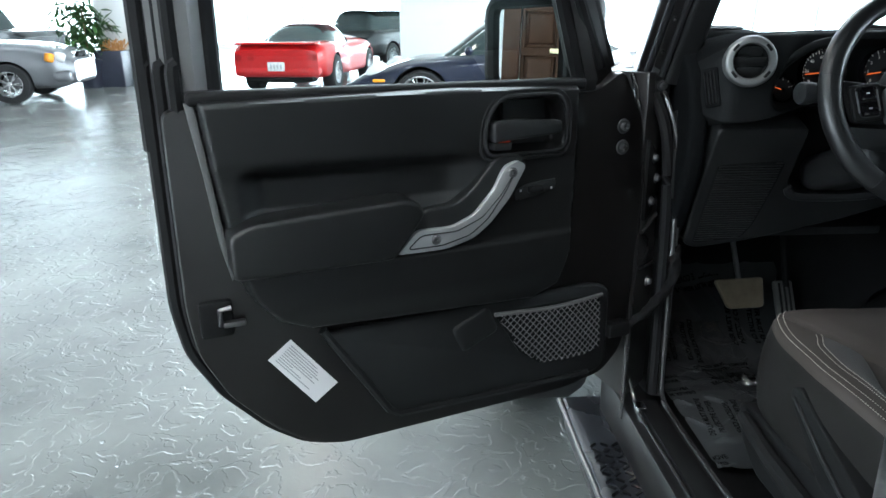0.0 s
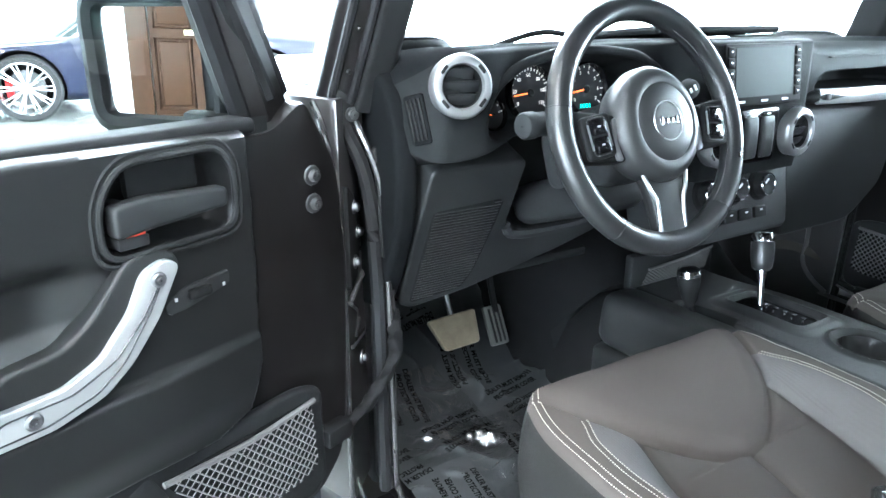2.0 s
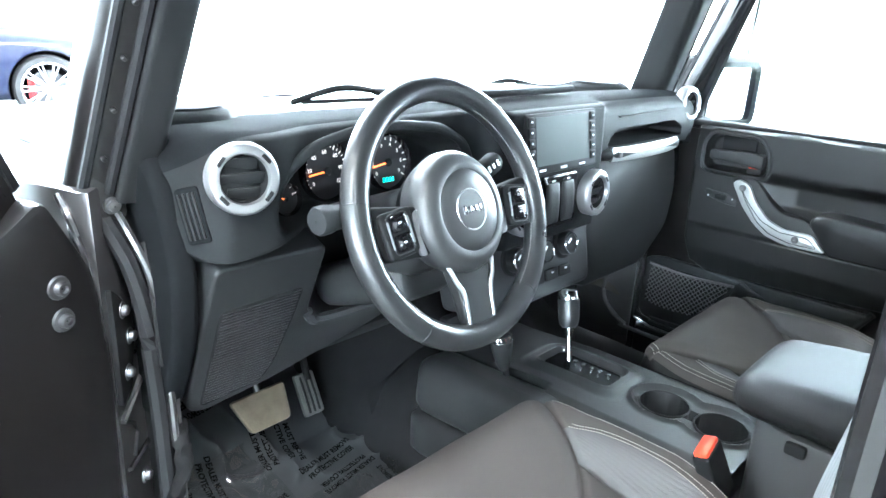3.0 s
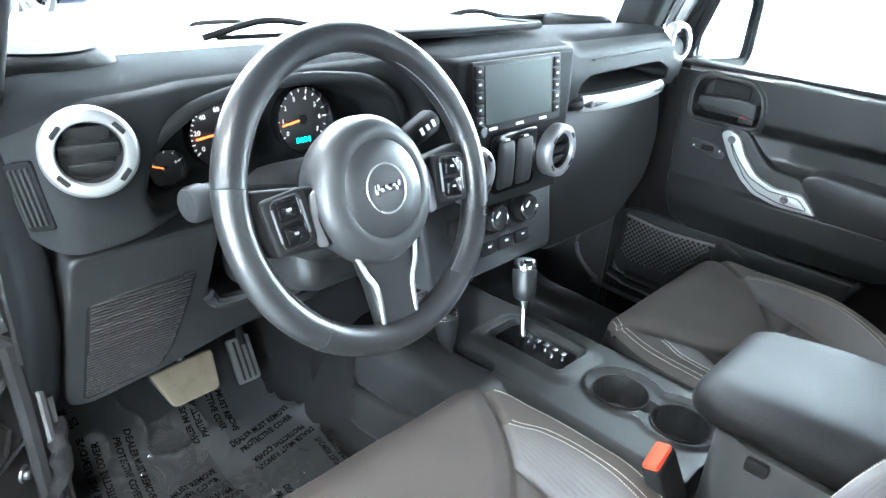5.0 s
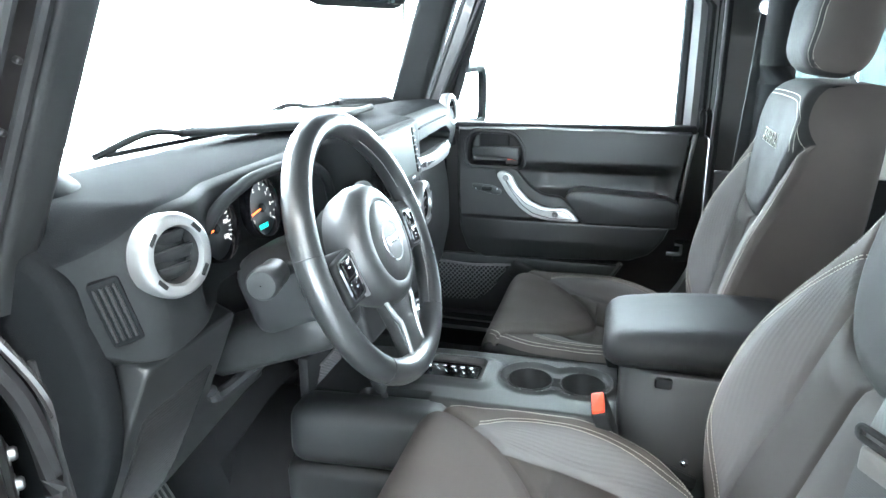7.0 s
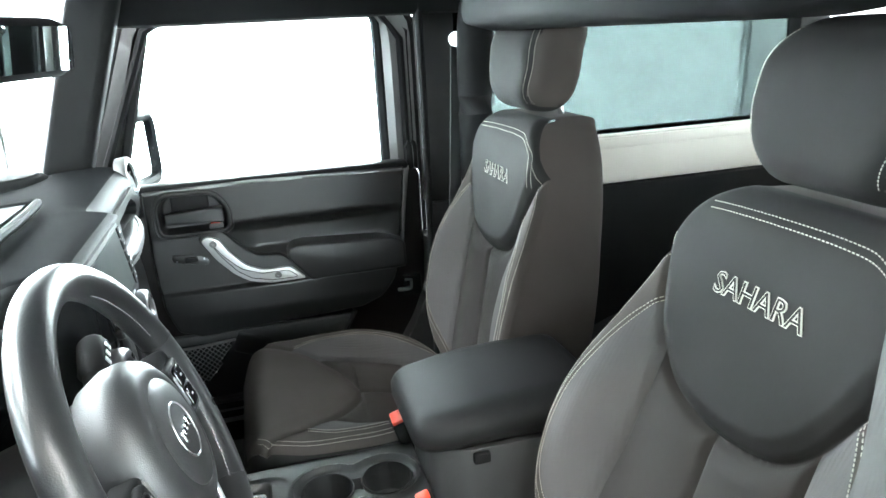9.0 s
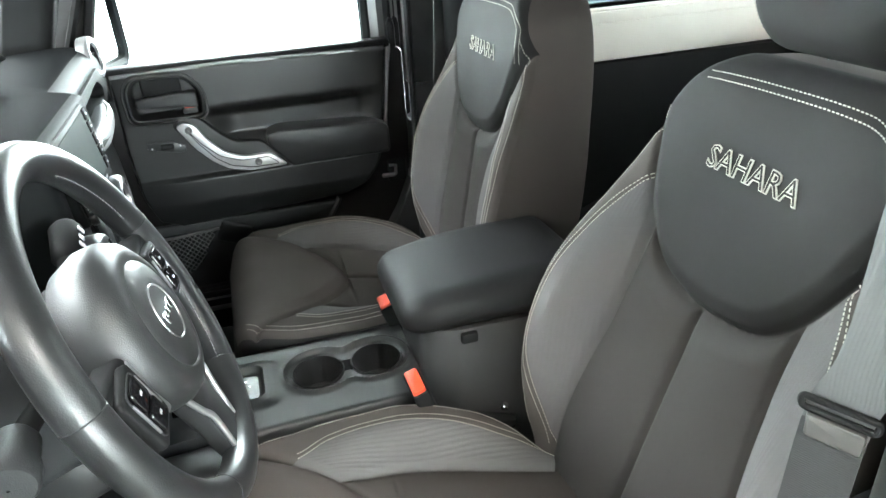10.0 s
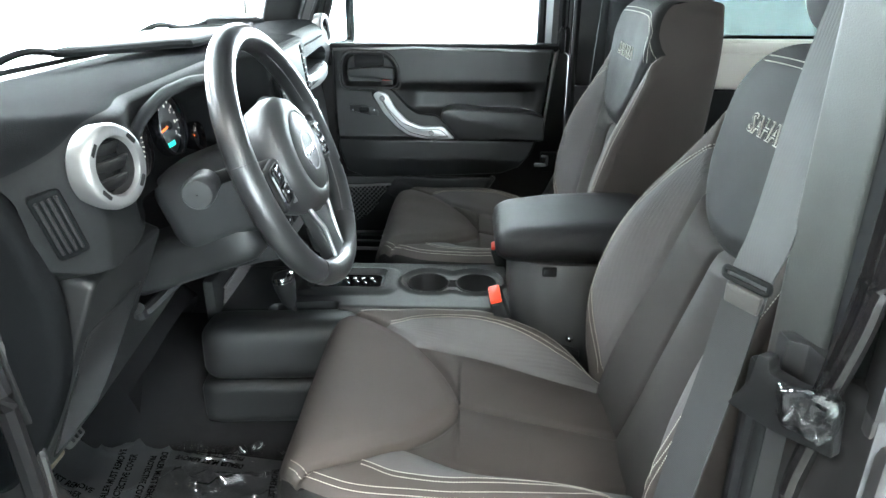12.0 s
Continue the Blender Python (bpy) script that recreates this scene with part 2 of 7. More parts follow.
plastic_grey = material("charcoal_plastic", (0.019, 0.020, 0.021), 0.46, grain=(900, 0.25), mottle=(7, 0.12), spec=0.3)
console_grey = material("grey_console_plastic", (0.016, 0.0168, 0.0174), 0.38, grain=(900, 0.25), mottle=(6, 0.12), spec=0.5)
box_grey = material("grey_storage_box_plastic", (0.042, 0.043, 0.0435), 0.45, grain=(900, 0.25), mottle=(6, 0.12), spec=0.4)
mirror_black = material("black_mirror_shell", (0.006, 0.0062, 0.0065), 0.5, grain=(900, 0.2), spec=0.08)
edge_paint = material("grey_painted_flange", (0.040, 0.039, 0.040), 0.24, 0.3, coat=0.8, mottle=(12, 0.15))
frame_grey = material("pale_jamb_paint", (0.11, 0.11, 0.11), 0.3, 0.3, coat=0.5, mottle=(12, 0.1))
gloss_paint = material("granite_gloss_paint", (0.010, 0.0092, 0.0094), 0.14, 0.2, coat=0.5, mottle=(8, 0.15))
jamb_face = material("granite_jamb_panel", (0.055, 0.0535, 0.054), 0.33, 0.35, coat=0.5, mottle=(9, 0.2))
graphite = material("graphite_switch_plate", (0.034, 0.035, 0.036), 0.35, 0.3, mottle=(20, 0.1))
plastic_dark = material("matte_black_plastic", (0.0135, 0.0138, 0.0142), 0.6, mottle=(9, 0.2), spec=0.08)
gloss_black = material("gloss_black", (0.006, 0.006, 0.007), 0.08, mottle=(20, 0.2))
step_black = material("black_step_coating", (0.022, 0.024, 0.030), 0.28, grain=(300, 0.2), mottle=(6, 0.2))
leather_rim = material("black_leather", (0.0155, 0.0162, 0.0168), 0.30, grain=(700, 0.22), mottle=(9, 0.15), spec=0.55)
chrome = material("chrome", (0.80, 0.81, 0.82), 0.10, 1.0, mottle=(30, 0.05))
vent_satin = material("satin_grey_vent_ring", (0.24, 0.243, 0.246), 0.36, 0.7, grain=(1500, 0.1), mottle=(8, 0.08))
satin = material("satin_silver", (0.46, 0.465, 0.47), 0.28, 0.85, grain=(1500, 0.1), mottle=(8, 0.06))
silver_trim = material("silver_painted_trim", (0.40, 0.405, 0.41), 0.36, 0.5, grain=(1200, 0.12), mottle=(10, 0.06))
steel = material("zinc_bolt", (0.20, 0.20, 0.205), 0.34, 0.9, mottle=(60, 0.15))
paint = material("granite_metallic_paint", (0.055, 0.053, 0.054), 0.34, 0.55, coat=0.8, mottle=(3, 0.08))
# granite body paint, darkened: jamb and sill shade is in the colour
paint_shaded = material("shaded_granite_paint", (0.015, 0.0146, 0.0148), 0.36, 0.2, coat=0.3, mottle=(9, 0.15))
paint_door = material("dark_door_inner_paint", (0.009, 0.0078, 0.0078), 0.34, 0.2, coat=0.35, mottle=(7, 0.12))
rubber = material("black_rubber", (0.013, 0.013, 0.0138), 0.55, grain=(500, 0.2), mottle=(12, 0.2), spec=0.12)
carpet = material("black_carpet", (0.009, 0.009, 0.0094), 0.95, grain=(650, 1.0), mottle=(30, 0.35), spec=0.08)
white_panel = material("ivory_hardtop_liner", (0.74, 0.71, 0.64), 0.55, grain=(300, 0.2), mottle=(4, 0.05))
red_plastic = material("red_release_button", (0.75, 0.055, 0.02), 0.35, mottle=(40, 0.08))
paper = material("white_sticker", (0.82, 0.82, 0.83), 0.5, mottle=(20, 0.03))
print_grey = material("grey_print", (0.45, 0.45, 0.47), 0.6)
thread = material("pale_stitching", (0.40, 0.375, 0.325), 0.7)
net_cord = material("grey_net_cord", (0.10, 0.096, 0.096), 0.75)
mark_white = material("white_dial_marks", (0.8, 0.74, 0.68), 0.5, emit=0.3)
needle_orange = material("lit_orange_needle", (1.0, 0.16, 0.03), 0.5, emit=0.9)
lcd_green = material("lit_green_display", (0.05, 0.85, 0.60), 0.5, emit=0.6)
dial_black = material("dial_face", (0.008, 0.008, 0.009), 0.35, mottle=(30, 0.2))
screen_face = material("switched_off_screen", (0.040, 0.049, 0.047), 0.42, mottle=(12, 0.08), spec=0.05)
metal_worn = material("worn_pedal_metal", (0.30, 0.25, 0.18), 0.42, 0.4, grain=(200, 0.4), mottle=(40, 0.4))
mirror_mat = material("mirror_silver", (0.74, 0.79, 0.79), 0.01, 1.0)
glass_clear = glass_material("clear_glass", (0.96, 0.99, 0.985))
film_wrap = glass_material("clear_bracket_film", (0.74, 0.75, 0.75), 0.22)
film_clear = glass_material("clear_crumpled_film", (0.90, 0.90, 0.90), 0.22)
glass_tint = glass_material("privacy_glass", (0.155, 0.178, 0.176), 0.0)


def fabric(name, colour, ribs=0.0, axis="X"):
    """Woven seat cloth with a fine weave, and ribs along one axis."""
    mt = material(name, colour, 0.78, grain=(1400, 0.35), mottle=(7, 0.14), spec=0.3)
    if ribs:
        nt = mt.node_tree
        tc = next(n for n in nt.nodes if n.bl_idname == "ShaderNodeTexCoord")
        bs = nt.nodes["Principled BSDF"]
        wv = nt.nodes.new("ShaderNodeTexWave")
        wv.bands_direction = axis
        wv.inputs["Scale"].default_value, wv.inputs["Distortion"].default_value = ribs, 0.6
        wv.inputs["Detail"].default_value = 2
        nt.links.new(tc.outputs["Object"], wv.inputs["Vector"])
        bp = nt.nodes.new("ShaderNodeBump")
        bp.inputs["Strength"].default_value, bp.inputs["Distance"].default_value = 0.2, 0.0010
        nt.links.new(wv.outputs["Fac"], bp.inputs["Height"])
        old = bs.inputs["Normal"].links[0].from_socket
        nt.links.new(old, bp.inputs["Normal"])
        nt.links.new(bp.outputs["Normal"], bs.inputs["Normal"])
    return mt


CLOTH, CLOTH_MID, CLOTH_DARK, CLOTH_RIB = (0.058, 0.0485, 0.0435), (0.0290, 0.0262, 0.0242), (0.0120, 0.0110, 0.0105), (0.090, 0.086, 0.085)
cloth = fabric("warm_charcoal_seat_cloth", CLOTH)
# skirt cloths: seat cloth with the shade of side and front coloured in
cloth_side = fabric("shaded_seat_side_cloth", (0.0110, 0.0101, 0.0094))
cushion_front = fabric("shaded_seat_front_cloth", (0.021, 0.0182, 0.0166))
cloth_dark = fabric("black_seat_insert_cloth", CLOTH_DARK)
# the same webbing, with the lower run's shade put into its colour
webbing_shaded = fabric("shaded_belt_webbing", (0.036, 0.0372, 0.038), ribs=160, axis="Z")
webbing = fabric("grey_belt_webbing", (0.088, 0.0915, 0.093), ribs=110, axis="X")


def panelled(name, mid):
    """Seat cover sewn from panels: the 'panels' attribute holds the distance inside the shield, the ribbed bolster and the middle."""
    mt = fabric(name, CLOTH, ribs=55, axis="X")
    nt = mt.node_tree
    bs = nt.nodes["Principled BSDF"]
    at = nt.nodes.new("ShaderNodeAttribute")
    at.attribute_name = "panels"
    sep = nt.nodes.new("ShaderNodeSeparateXYZ")
    nt.links.new(at.outputs["Vector"], sep.inputs[0])
    src = bs.inputs["Base Color"].links[0].from_socket
    rib = None
    for axis, colour in (("Z", mid), ("Y", CLOTH_RIB), ("X", CLOTH_DARK)):
        mr = nt.nodes.new("ShaderNodeMapRange")
        mr.inputs["From Min"].default_value, mr.inputs["From Max"].default_value = -0.0006, 0.0006
        nt.links.new(sep.outputs[axis], mr.inputs["Value"])
        if axis == "Y":
            rib = mr
        mul = nt.nodes.new("ShaderNodeMix")
        mul.data_type, mul.blend_type = "RGBA", "MULTIPLY"
        nt.links.new(mr.outputs[0], mul.inputs[0])
        nt.links.new(src, mul.inputs[6])
        mul.inputs[7].default_value = tuple(c / b for c, b in zip(colour, CLOTH)) + (1,)
        src = mul.outputs[2]
    nt.links.new(src, bs.inputs["Base Color"])
    wave = next(n for n in nt.nodes if n.bl_idname == "ShaderNodeTexWave")
    bump = wave.outputs["Fac"].links[0].to_node
    ml = nt.nodes.new("ShaderNodeMath")
    ml.operation = "MULTIPLY"
    nt.links.new(wave.outputs["Fac"], ml.inputs[0])
    nt.links.new(rib.outputs[0], ml.inputs[1])
    nt.links.new(ml.outputs[0], bump.inputs["Height"])
    return mt


back_cover = panelled("sewn_backrest_cover", CLOTH_MID)
cushion_cover = panelled("sewn_cushion_cover", (0.046, 0.0395, 0.036))


def set_panels(ob, values):
    at = ob.data.attributes.new("panels", "FLOAT_VECTOR", "POINT")
    at.data.foreach_set("vector", [c for v in values for c in v])


# ---- showroom ----
def slate_material():
    """Stamped, sealed concrete: cleft relief, broad grey-green clouds, a worn gloss."""
    mt = material("sealed_stamped_concrete", (0.21, 0.225, 0.215), 0.27)
    nt = mt.node_tree
    bs = nt.nodes["Principled BSDF"]
    tc = next(n for n in nt.nodes if n.bl_idname == "ShaderNodeTexCoord")
    big = nt.nodes.new("ShaderNodeTexNoise")
    big.inputs["Scale"].default_value, big.inputs["Detail"].default_value = 1.3, 6
    ramp = nt.nodes.new("ShaderNodeValToRGB")
    ramp.color_ramp.elements[0].position, ramp.color_ramp.elements[0].color = 0.32, (0.110, 0.118, 0.114, 1)
    ramp.color_ramp.elements[1].position, ramp.color_ramp.elements[1].color = 0.70, (0.215, 0.228, 0.217, 1)
    cleft = nt.nodes.new("ShaderNodeTexNoise")
    cleft.inputs["Scale"].default_value, cleft.inputs["Detail"].default_value, cleft.inputs["Distortion"].default_value = 7.5, 3.5, 0.5
    fine = nt.nodes.new("ShaderNodeTexNoise")
    fine.inputs["Scale"].default_value, fine.inputs["Detail"].default_value = 24.0, 4
    for n in (big, cleft, fine):
        nt.links.new(tc.outputs["Object"], n.inputs["Vector"])
    fold = nt.nodes.new("ShaderNodeMath")
    fold.operation = "MULTIPLY"
    fold.inputs[1].default_value = 7.0
    wave = nt.nodes.new("ShaderNodeMath")
    wave.operation = "PINGPONG"
    wave.inputs[1].default_value = 1.0
    step = nt.nodes.new("ShaderNodeMapRange")
    step.interpolation_type = "SMOOTHSTEP"
    step.inputs["From Min"].default_value, step.inputs["From Max"].default_value = 0.36, 0.62
    nt.links.new(cleft.outputs["Fac"], fold.inputs[0])
    nt.links.new(fold.outputs[0], wave.inputs[0])
    nt.links.new(wave.outputs[0], step.inputs["Value"])
    sm = nt.nodes.new("ShaderNodeMath")
    sm.operation = "MULTIPLY_ADD"
    sm.inputs[1].default_value = 0.5
    nt.links.new(fine.outputs["Fac"], sm.inputs[0])
    nt.links.new(step.outputs["Result"], sm.inputs[2])
    bp = nt.nodes.new("ShaderNodeBump")
    bp.inputs["Strength"].default_value, bp.inputs["Distance"].default_value = 1.0, 0.0019
    nt.links.new(sm.outputs[0], bp.inputs["Height"])
    nt.links.new(bp.outputs["Normal"], bs.inputs["Normal"])
    nt.links.new(big.outputs["Fac"], ramp.inputs["Fac"])
    nt.links.new(ramp.outputs["Color"], bs.inputs["Base Color"])
    return mt


wall_white = material("white_wall_paint", (0.78, 0.79, 0.78), 0.7, grain=(60, 0.15), mottle=(0.8, 0.04))
wall_toned = material("toned_down_wall_paint", (0.46, 0.455, 0.445), 0.7, grain=(60, 0.15), mottle=(0.8, 0.08))
ceiling_mat = material("white_ceiling_tile", (0.72, 0.72, 0.70), 0.8, grain=(40, 0.3), mottle=(2, 0.05))
alu = material("white_aluminium_frame", (0.70, 0.71, 0.71), 0.4, mottle=(5, 0.05))
daylight = material("bright_overcast_outside", (0.95, 0.98, 1.0), 0.9, emit=7.0)
door_wood = material("carved_brown_wood", (0.045, 0.020, 0.010), 0.5, grain=(90, 0.4), mottle=(9, 0.35), spec=0.12)
base_dark = material("black_baseboard", (0.03, 0.03, 0.032), 0.5, mottle=(6, 0.2))

XL, XR, YB, YF, TOP = -16.0, 6.4, -6.0, 31.4, 4.5
part("floor", box((XL + XR) / 2, (YB + YF) / 2, FLOOR - 0.1, XR - XL + 1, YF - YB + 1, 0.2), slate_material(), kind="structure")
part("ceiling", box((XL + XR) / 2, (YB + YF) / 2, TOP + 0.1, XR - XL + 1, YF - YB + 1, 0.2), ceiling_mat, kind="structure")
# unseen back wall, toned down to cut the light it throws back
part("wall_back", box((XL + XR) / 2, YB - 0.1, TOP / 2, XR - XL, 0.2, TOP), wall_toned, kind="structure")
# partition beside the parked cars, with the side of the hall that holds the panelled door
part("wall_left", box(-7.1, 1.25, TOP / 2, 0.2, 3.7, TOP), wall_white, kind="structure")
part("wall_partition", box(0.46, 15.2, TOP / 2, 3.8, 0.25, TOP), wall_white, kind="structure")


def glazed_wall(name, start, end, sill, head, bays):
    """A wall run with tall panes between slim posts: sill, head beam, posts."""
    a, b = Vector((*start, 0)), Vector((*end, 0))
    d = (b - a).normalized()
    length = (b - a).length
    m = axes(a, d, Vector((-d.y, d.x, 0)), Vector((0, 0, 1)))
    wall = part(name, add_box(add_box(bmesh.new(), m @ pose(length / 2, 0, (FLOOR + sill) / 2), length, 0.2, sill - FLOOR), m @ pose(length / 2, 0, (head + TOP) / 2), length, 0.2, TOP - head), wall_white, kind="structure")
    for k in range(bays + 1):
        part("post", add_box(bmesh.new(), m @ pose(length * k / bays, 0, (sill + head) / 2), 0.09, 0.12, head - sill, 0.008), alu, wall)
    for k in range(bays):
        part("pane", add_box(bmesh.new(), m @ pose(length * (k + 0.5) / bays, 0, (sill + head) / 2), length / bays - 0.09, 0.012, head - sill), glass_clear, wall).visible_shadow = False
    return wall


glazed_wall("wall_front_glazed", (XR, YF), (XL, YF), 0.25, 4.2, 9)
glazed_wall("wall_side_glazed", (XR, 2.3), (XR, YF), 0.30, 4.1, 12)
glazed_wall("wall_side_rear_glazed", (XR, YB), (XR, 2.25), 0.30, 4.1, 1)
glazed_wall("wall_far_left_glazed", (XL, YF), (XL, 12.0), 0.30, 4.1, 7)
# unseen glazing, added only to hold the rear-left fill light
glazed_wall("wall_left_added_glazing", (-7.1, -0.65), (-7.1, YB), 0.45, 3.4, 3)
part("wall_far_left", box(XL, (12.0 + YB) / 2, TOP / 2, 0.2, 12.0 - YB, TOP), wall_white, kind="structure")
out = bmesh.new()
# the last sheet glows behind the added left glazing
for c, sx, sy in (((-5, YF + 3.0, 3), 34, 0.05), ((XR + 3.0, 12, 3), 0.05, 46), ((XL - 3.0, 24, 3), 0.05, 22), ((-9.0, -3.0, 3), 0.05, 7)):
    add_box(out, pose(*c), sx, sy, 12)
part("backdrop", out, daylight, kind="structure")
part("column", box(-7.42, 14.55, TOP / 2, 0.75, 0.55, TOP, 0.01), wall_white, kind="structure")
part("baseboard", box(-7.42, 14.55, FLOOR + 0.16, 0.79, 0.59, 0.32, 0.01), base_dark, kind="structure")


def panelled_door(m):
    """A heavy carved door with a cornice, pilasters and raised panels."""
    d = thing("door_1", m, "carved brown wooden door with cornice and raised panels", "door", kind="structure")
    add = lambda nm, bm, lab="": part(nm, bm, door_wood, d, lab)
    L = d.matrix_basis @ Matrix.Scale(0.82, 4)
    add("leaf", add_box(bmesh.new(), L @ pose(0, 0, 1.05), 1.0, 0.06, 2.1))
    for sx in (-0.62, 0.62):
        add("pilaster", add_box(bmesh.new(), L @ pose(sx, -0.04, 1.1), 0.22, 0.14, 2.2, 0.012))
    bm = bmesh.new()
    for k, (w, dz, dep) in enumerate(((1.5, 0.10, 0.18), (1.56, 0.06, 0.24), (1.64, 0.05, 0.30), (1.72, 0.07, 0.36))):
        add_box(bm, L @ pose(0, -0.05, 2.25 + 0.08 * k), w, dep, dz, 0.01)
    add("cornice", bm)
    for px in (-0.25, 0.25):
        for pz, ph in ((1.72, 0.42), (1.0, 0.78), (0.33, 0.4)):
            add("panel", add_box(bmesh.new(), L @ pose(px, -0.035, pz), 0.32, 0.05, ph - 0.06, 0.022))
            add("moulding", tube([L @ Vector((px + u * 0.19, -0.036, pz + v * (ph / 2))) for u, v in ((-1, -1), (1, -1), (1, 1), (-1, 1))], 0.016, 8, True))
    part("name_plate", add_box(bmesh.new(), L @ pose(0, -0.05, 1.46), 0.26, 0.03, 0.06, 0.004), material("brass_plate", (0.72, 0.62, 0.36), 0.35, 0.6), d, "plain brass plate")


panelled_door(pose(-6.98, 0.30, FLOOR, 0, 0, 90))


# ceiling luminaires over the stands, unseen and added to fill the light
for lx, ly, w, d, watts in STRIPS:
    lum = thing("unseen_ceiling_light", (lx, ly, 4.4), "long white fill light with a lit panel, unseen and added", "light", "ceiling lights")
    part("frame", add_box(add_box(bmesh.new(), pose(lx, ly - d / 2, 4.44), w, 0.02, 0.12), pose(lx, ly + d / 2, 4.44), w, 0.02, 0.12), alu, lum)
    part("diffuser", box(lx, ly, 4.42, w, d - 0.02, 0.01), material("lit_diffuser", (0.95, 0.98, 1.0), 0.5, emit=8.0), lum)
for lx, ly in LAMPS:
    lum = thing("unseen_ceiling_light", (lx, ly, 4.4), "slim white unseen ceiling light with a lit panel", "light", "ceiling lights")
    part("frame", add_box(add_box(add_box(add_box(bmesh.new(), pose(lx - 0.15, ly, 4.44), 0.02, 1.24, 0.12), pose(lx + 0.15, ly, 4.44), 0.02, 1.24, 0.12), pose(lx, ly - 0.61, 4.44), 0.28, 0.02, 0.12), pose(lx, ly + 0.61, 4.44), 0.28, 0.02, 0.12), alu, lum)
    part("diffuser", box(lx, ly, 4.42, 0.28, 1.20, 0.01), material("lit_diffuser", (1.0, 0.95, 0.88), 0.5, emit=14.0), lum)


# ---- parked cars ----
tyre_mat = material("tyre_rubber", (0.016, 0.016, 0.017), 0.7, grain=(120, 0.3), mottle=(8, 0.2))
rim_silver = material("alloy_wheel", (0.60, 0.61, 0.62), 0.28, 0.9, mottle=(10, 0.08))
car_glass = material("car_window_glass", (0.03, 0.045, 0.045), 0.04, mottle=(2, 0.2))
lamp_clear = material("clear_lamp_lens", (0.75, 0.77, 0.78), 0.08, 0.2)
lamp_amber = material("amber_lens", (0.95, 0.36, 0.02), 0.2)
lamp_red = material("dark_red_lens", (0.20, 0.01, 0.01), 0.15)
caliper_red = material("red_brake_caliper", (0.62, 0.02, 0.02), 0.35)


def road_wheel(parent, m, r, w, rim, spokes, caliper=False):
    """m: the hub, its z axis pointing out of the car."""
    h = w / 2
    wh = part("wheel", lathe(m, [(rim, -h), (r * 0.94, -h), (r, -h * 0.7), (r, h * 0.7), (r * 0.94, h), (rim, h), (rim, h * 0.6)], 44), tyre_mat, parent)
    bm = lathe(m, [(rim * 1.02, h * 0.95), (rim * 0.96, h * 1.0), (rim * 0.90, h * 0.6), (rim * 0.88, -h * 0.5)], 44)
    for k in range(spokes):
        a = 2 * math.pi * k / spokes
        for s in (-0.10, 0.10):
            p0 = m @ Vector((0.10 * rim * math.cos(a), 0.10 * rim * math.sin(a), h * 0.55))
            p1 = m @ Vector((0.92 * rim * math.cos(a + s), 0.92 * rim * math.sin(a + s), h * 0.72))
            add_tube(bm, [p0, p1], [rim * 0.045, rim * 0.035], 6)
    add_disc(bm, m @ pose(0, 0, h * 0.45), rim * 0.2, h * 0.35, 20, 0.01)
    part("rim", bm, rim_silver, wh)
    part("brake_disc", disc(m @ pose(0, 0, -h * 0.2), rim * 0.66, h * 0.2, 30), steel, wh)
    if caliper:
        part("brake_caliper", add_box(bmesh.new(), m @ pose(rim * 0.6, 0, h * 0.05), rim * 0.25, rim * 0.75, h * 0.3, 0.02), caliper_red, wh)


def body_shell(length, width, side, plan, crown, n=46, ring=26):
    """A lofted body: side(u) -> (z low, z high); plan(u) -> half width share; crown: how round the section is."""
    bm = bmesh.new()

    def at(i, j):
        u = i / (n - 1)
        lo, hi = side(u)
        hw = width / 2 * plan(u)
        a = 2 * math.pi * j / ring
        c, s = math.cos(a), math.sin(a)
        p = crown
        return Vector((length * (u - 0.5), hw * math.copysign(abs(c) ** p, c), (lo + hi) / 2 + (hi - lo) / 2 * math.copysign(abs(s) ** p, s)))

    vs = add_grid(bm, at, n, ring, wrap_v=True)
    bm.faces.new(list(reversed(vs[0])))
    bm.faces.new(vs[-1])
    bmesh.ops.recalc_face_normals(bm, faces=bm.faces[:])
    return bm


def carve(ob, cutter, mt):
    """Cut the closed mesh cutter out of a part; the cut faces take the material mt."""
    me = bpy.data.meshes.new("cutter")
    cutter.to_mesh(me)
    cutter.free()
    me.materials.append(mt)
    co = new("cutter", me)
    md = ob.modifiers.new("carve", "BOOLEAN")
    md.operation, md.solver, md.object, md.material_mode = "DIFFERENCE", "EXACT", co, "TRANSFER"
    bpy.context.view_layer.update()
    res = bpy.data.meshes.new_from_object(ob.evaluated_get(bpy.context.evaluated_depsgraph_get()))
    ob.modifiers.clear()
    ob.data = res
    bpy.data.objects.remove(co)
    bpy.data.meshes.remove(me)


def table(pairs):
    """A smooth function through (u, value) pairs."""
    def f(u):
        for (a, va), (b, vb) in zip(pairs, pairs[1:]):
            if u <= b:
                k = max(0.0, (u - a) / (b - a))
                k = k * k * (3 - 2 * k) * 0.5 + k * 0.5
                return va + (vb - va) * k
        return pairs[-1][1]
    return f


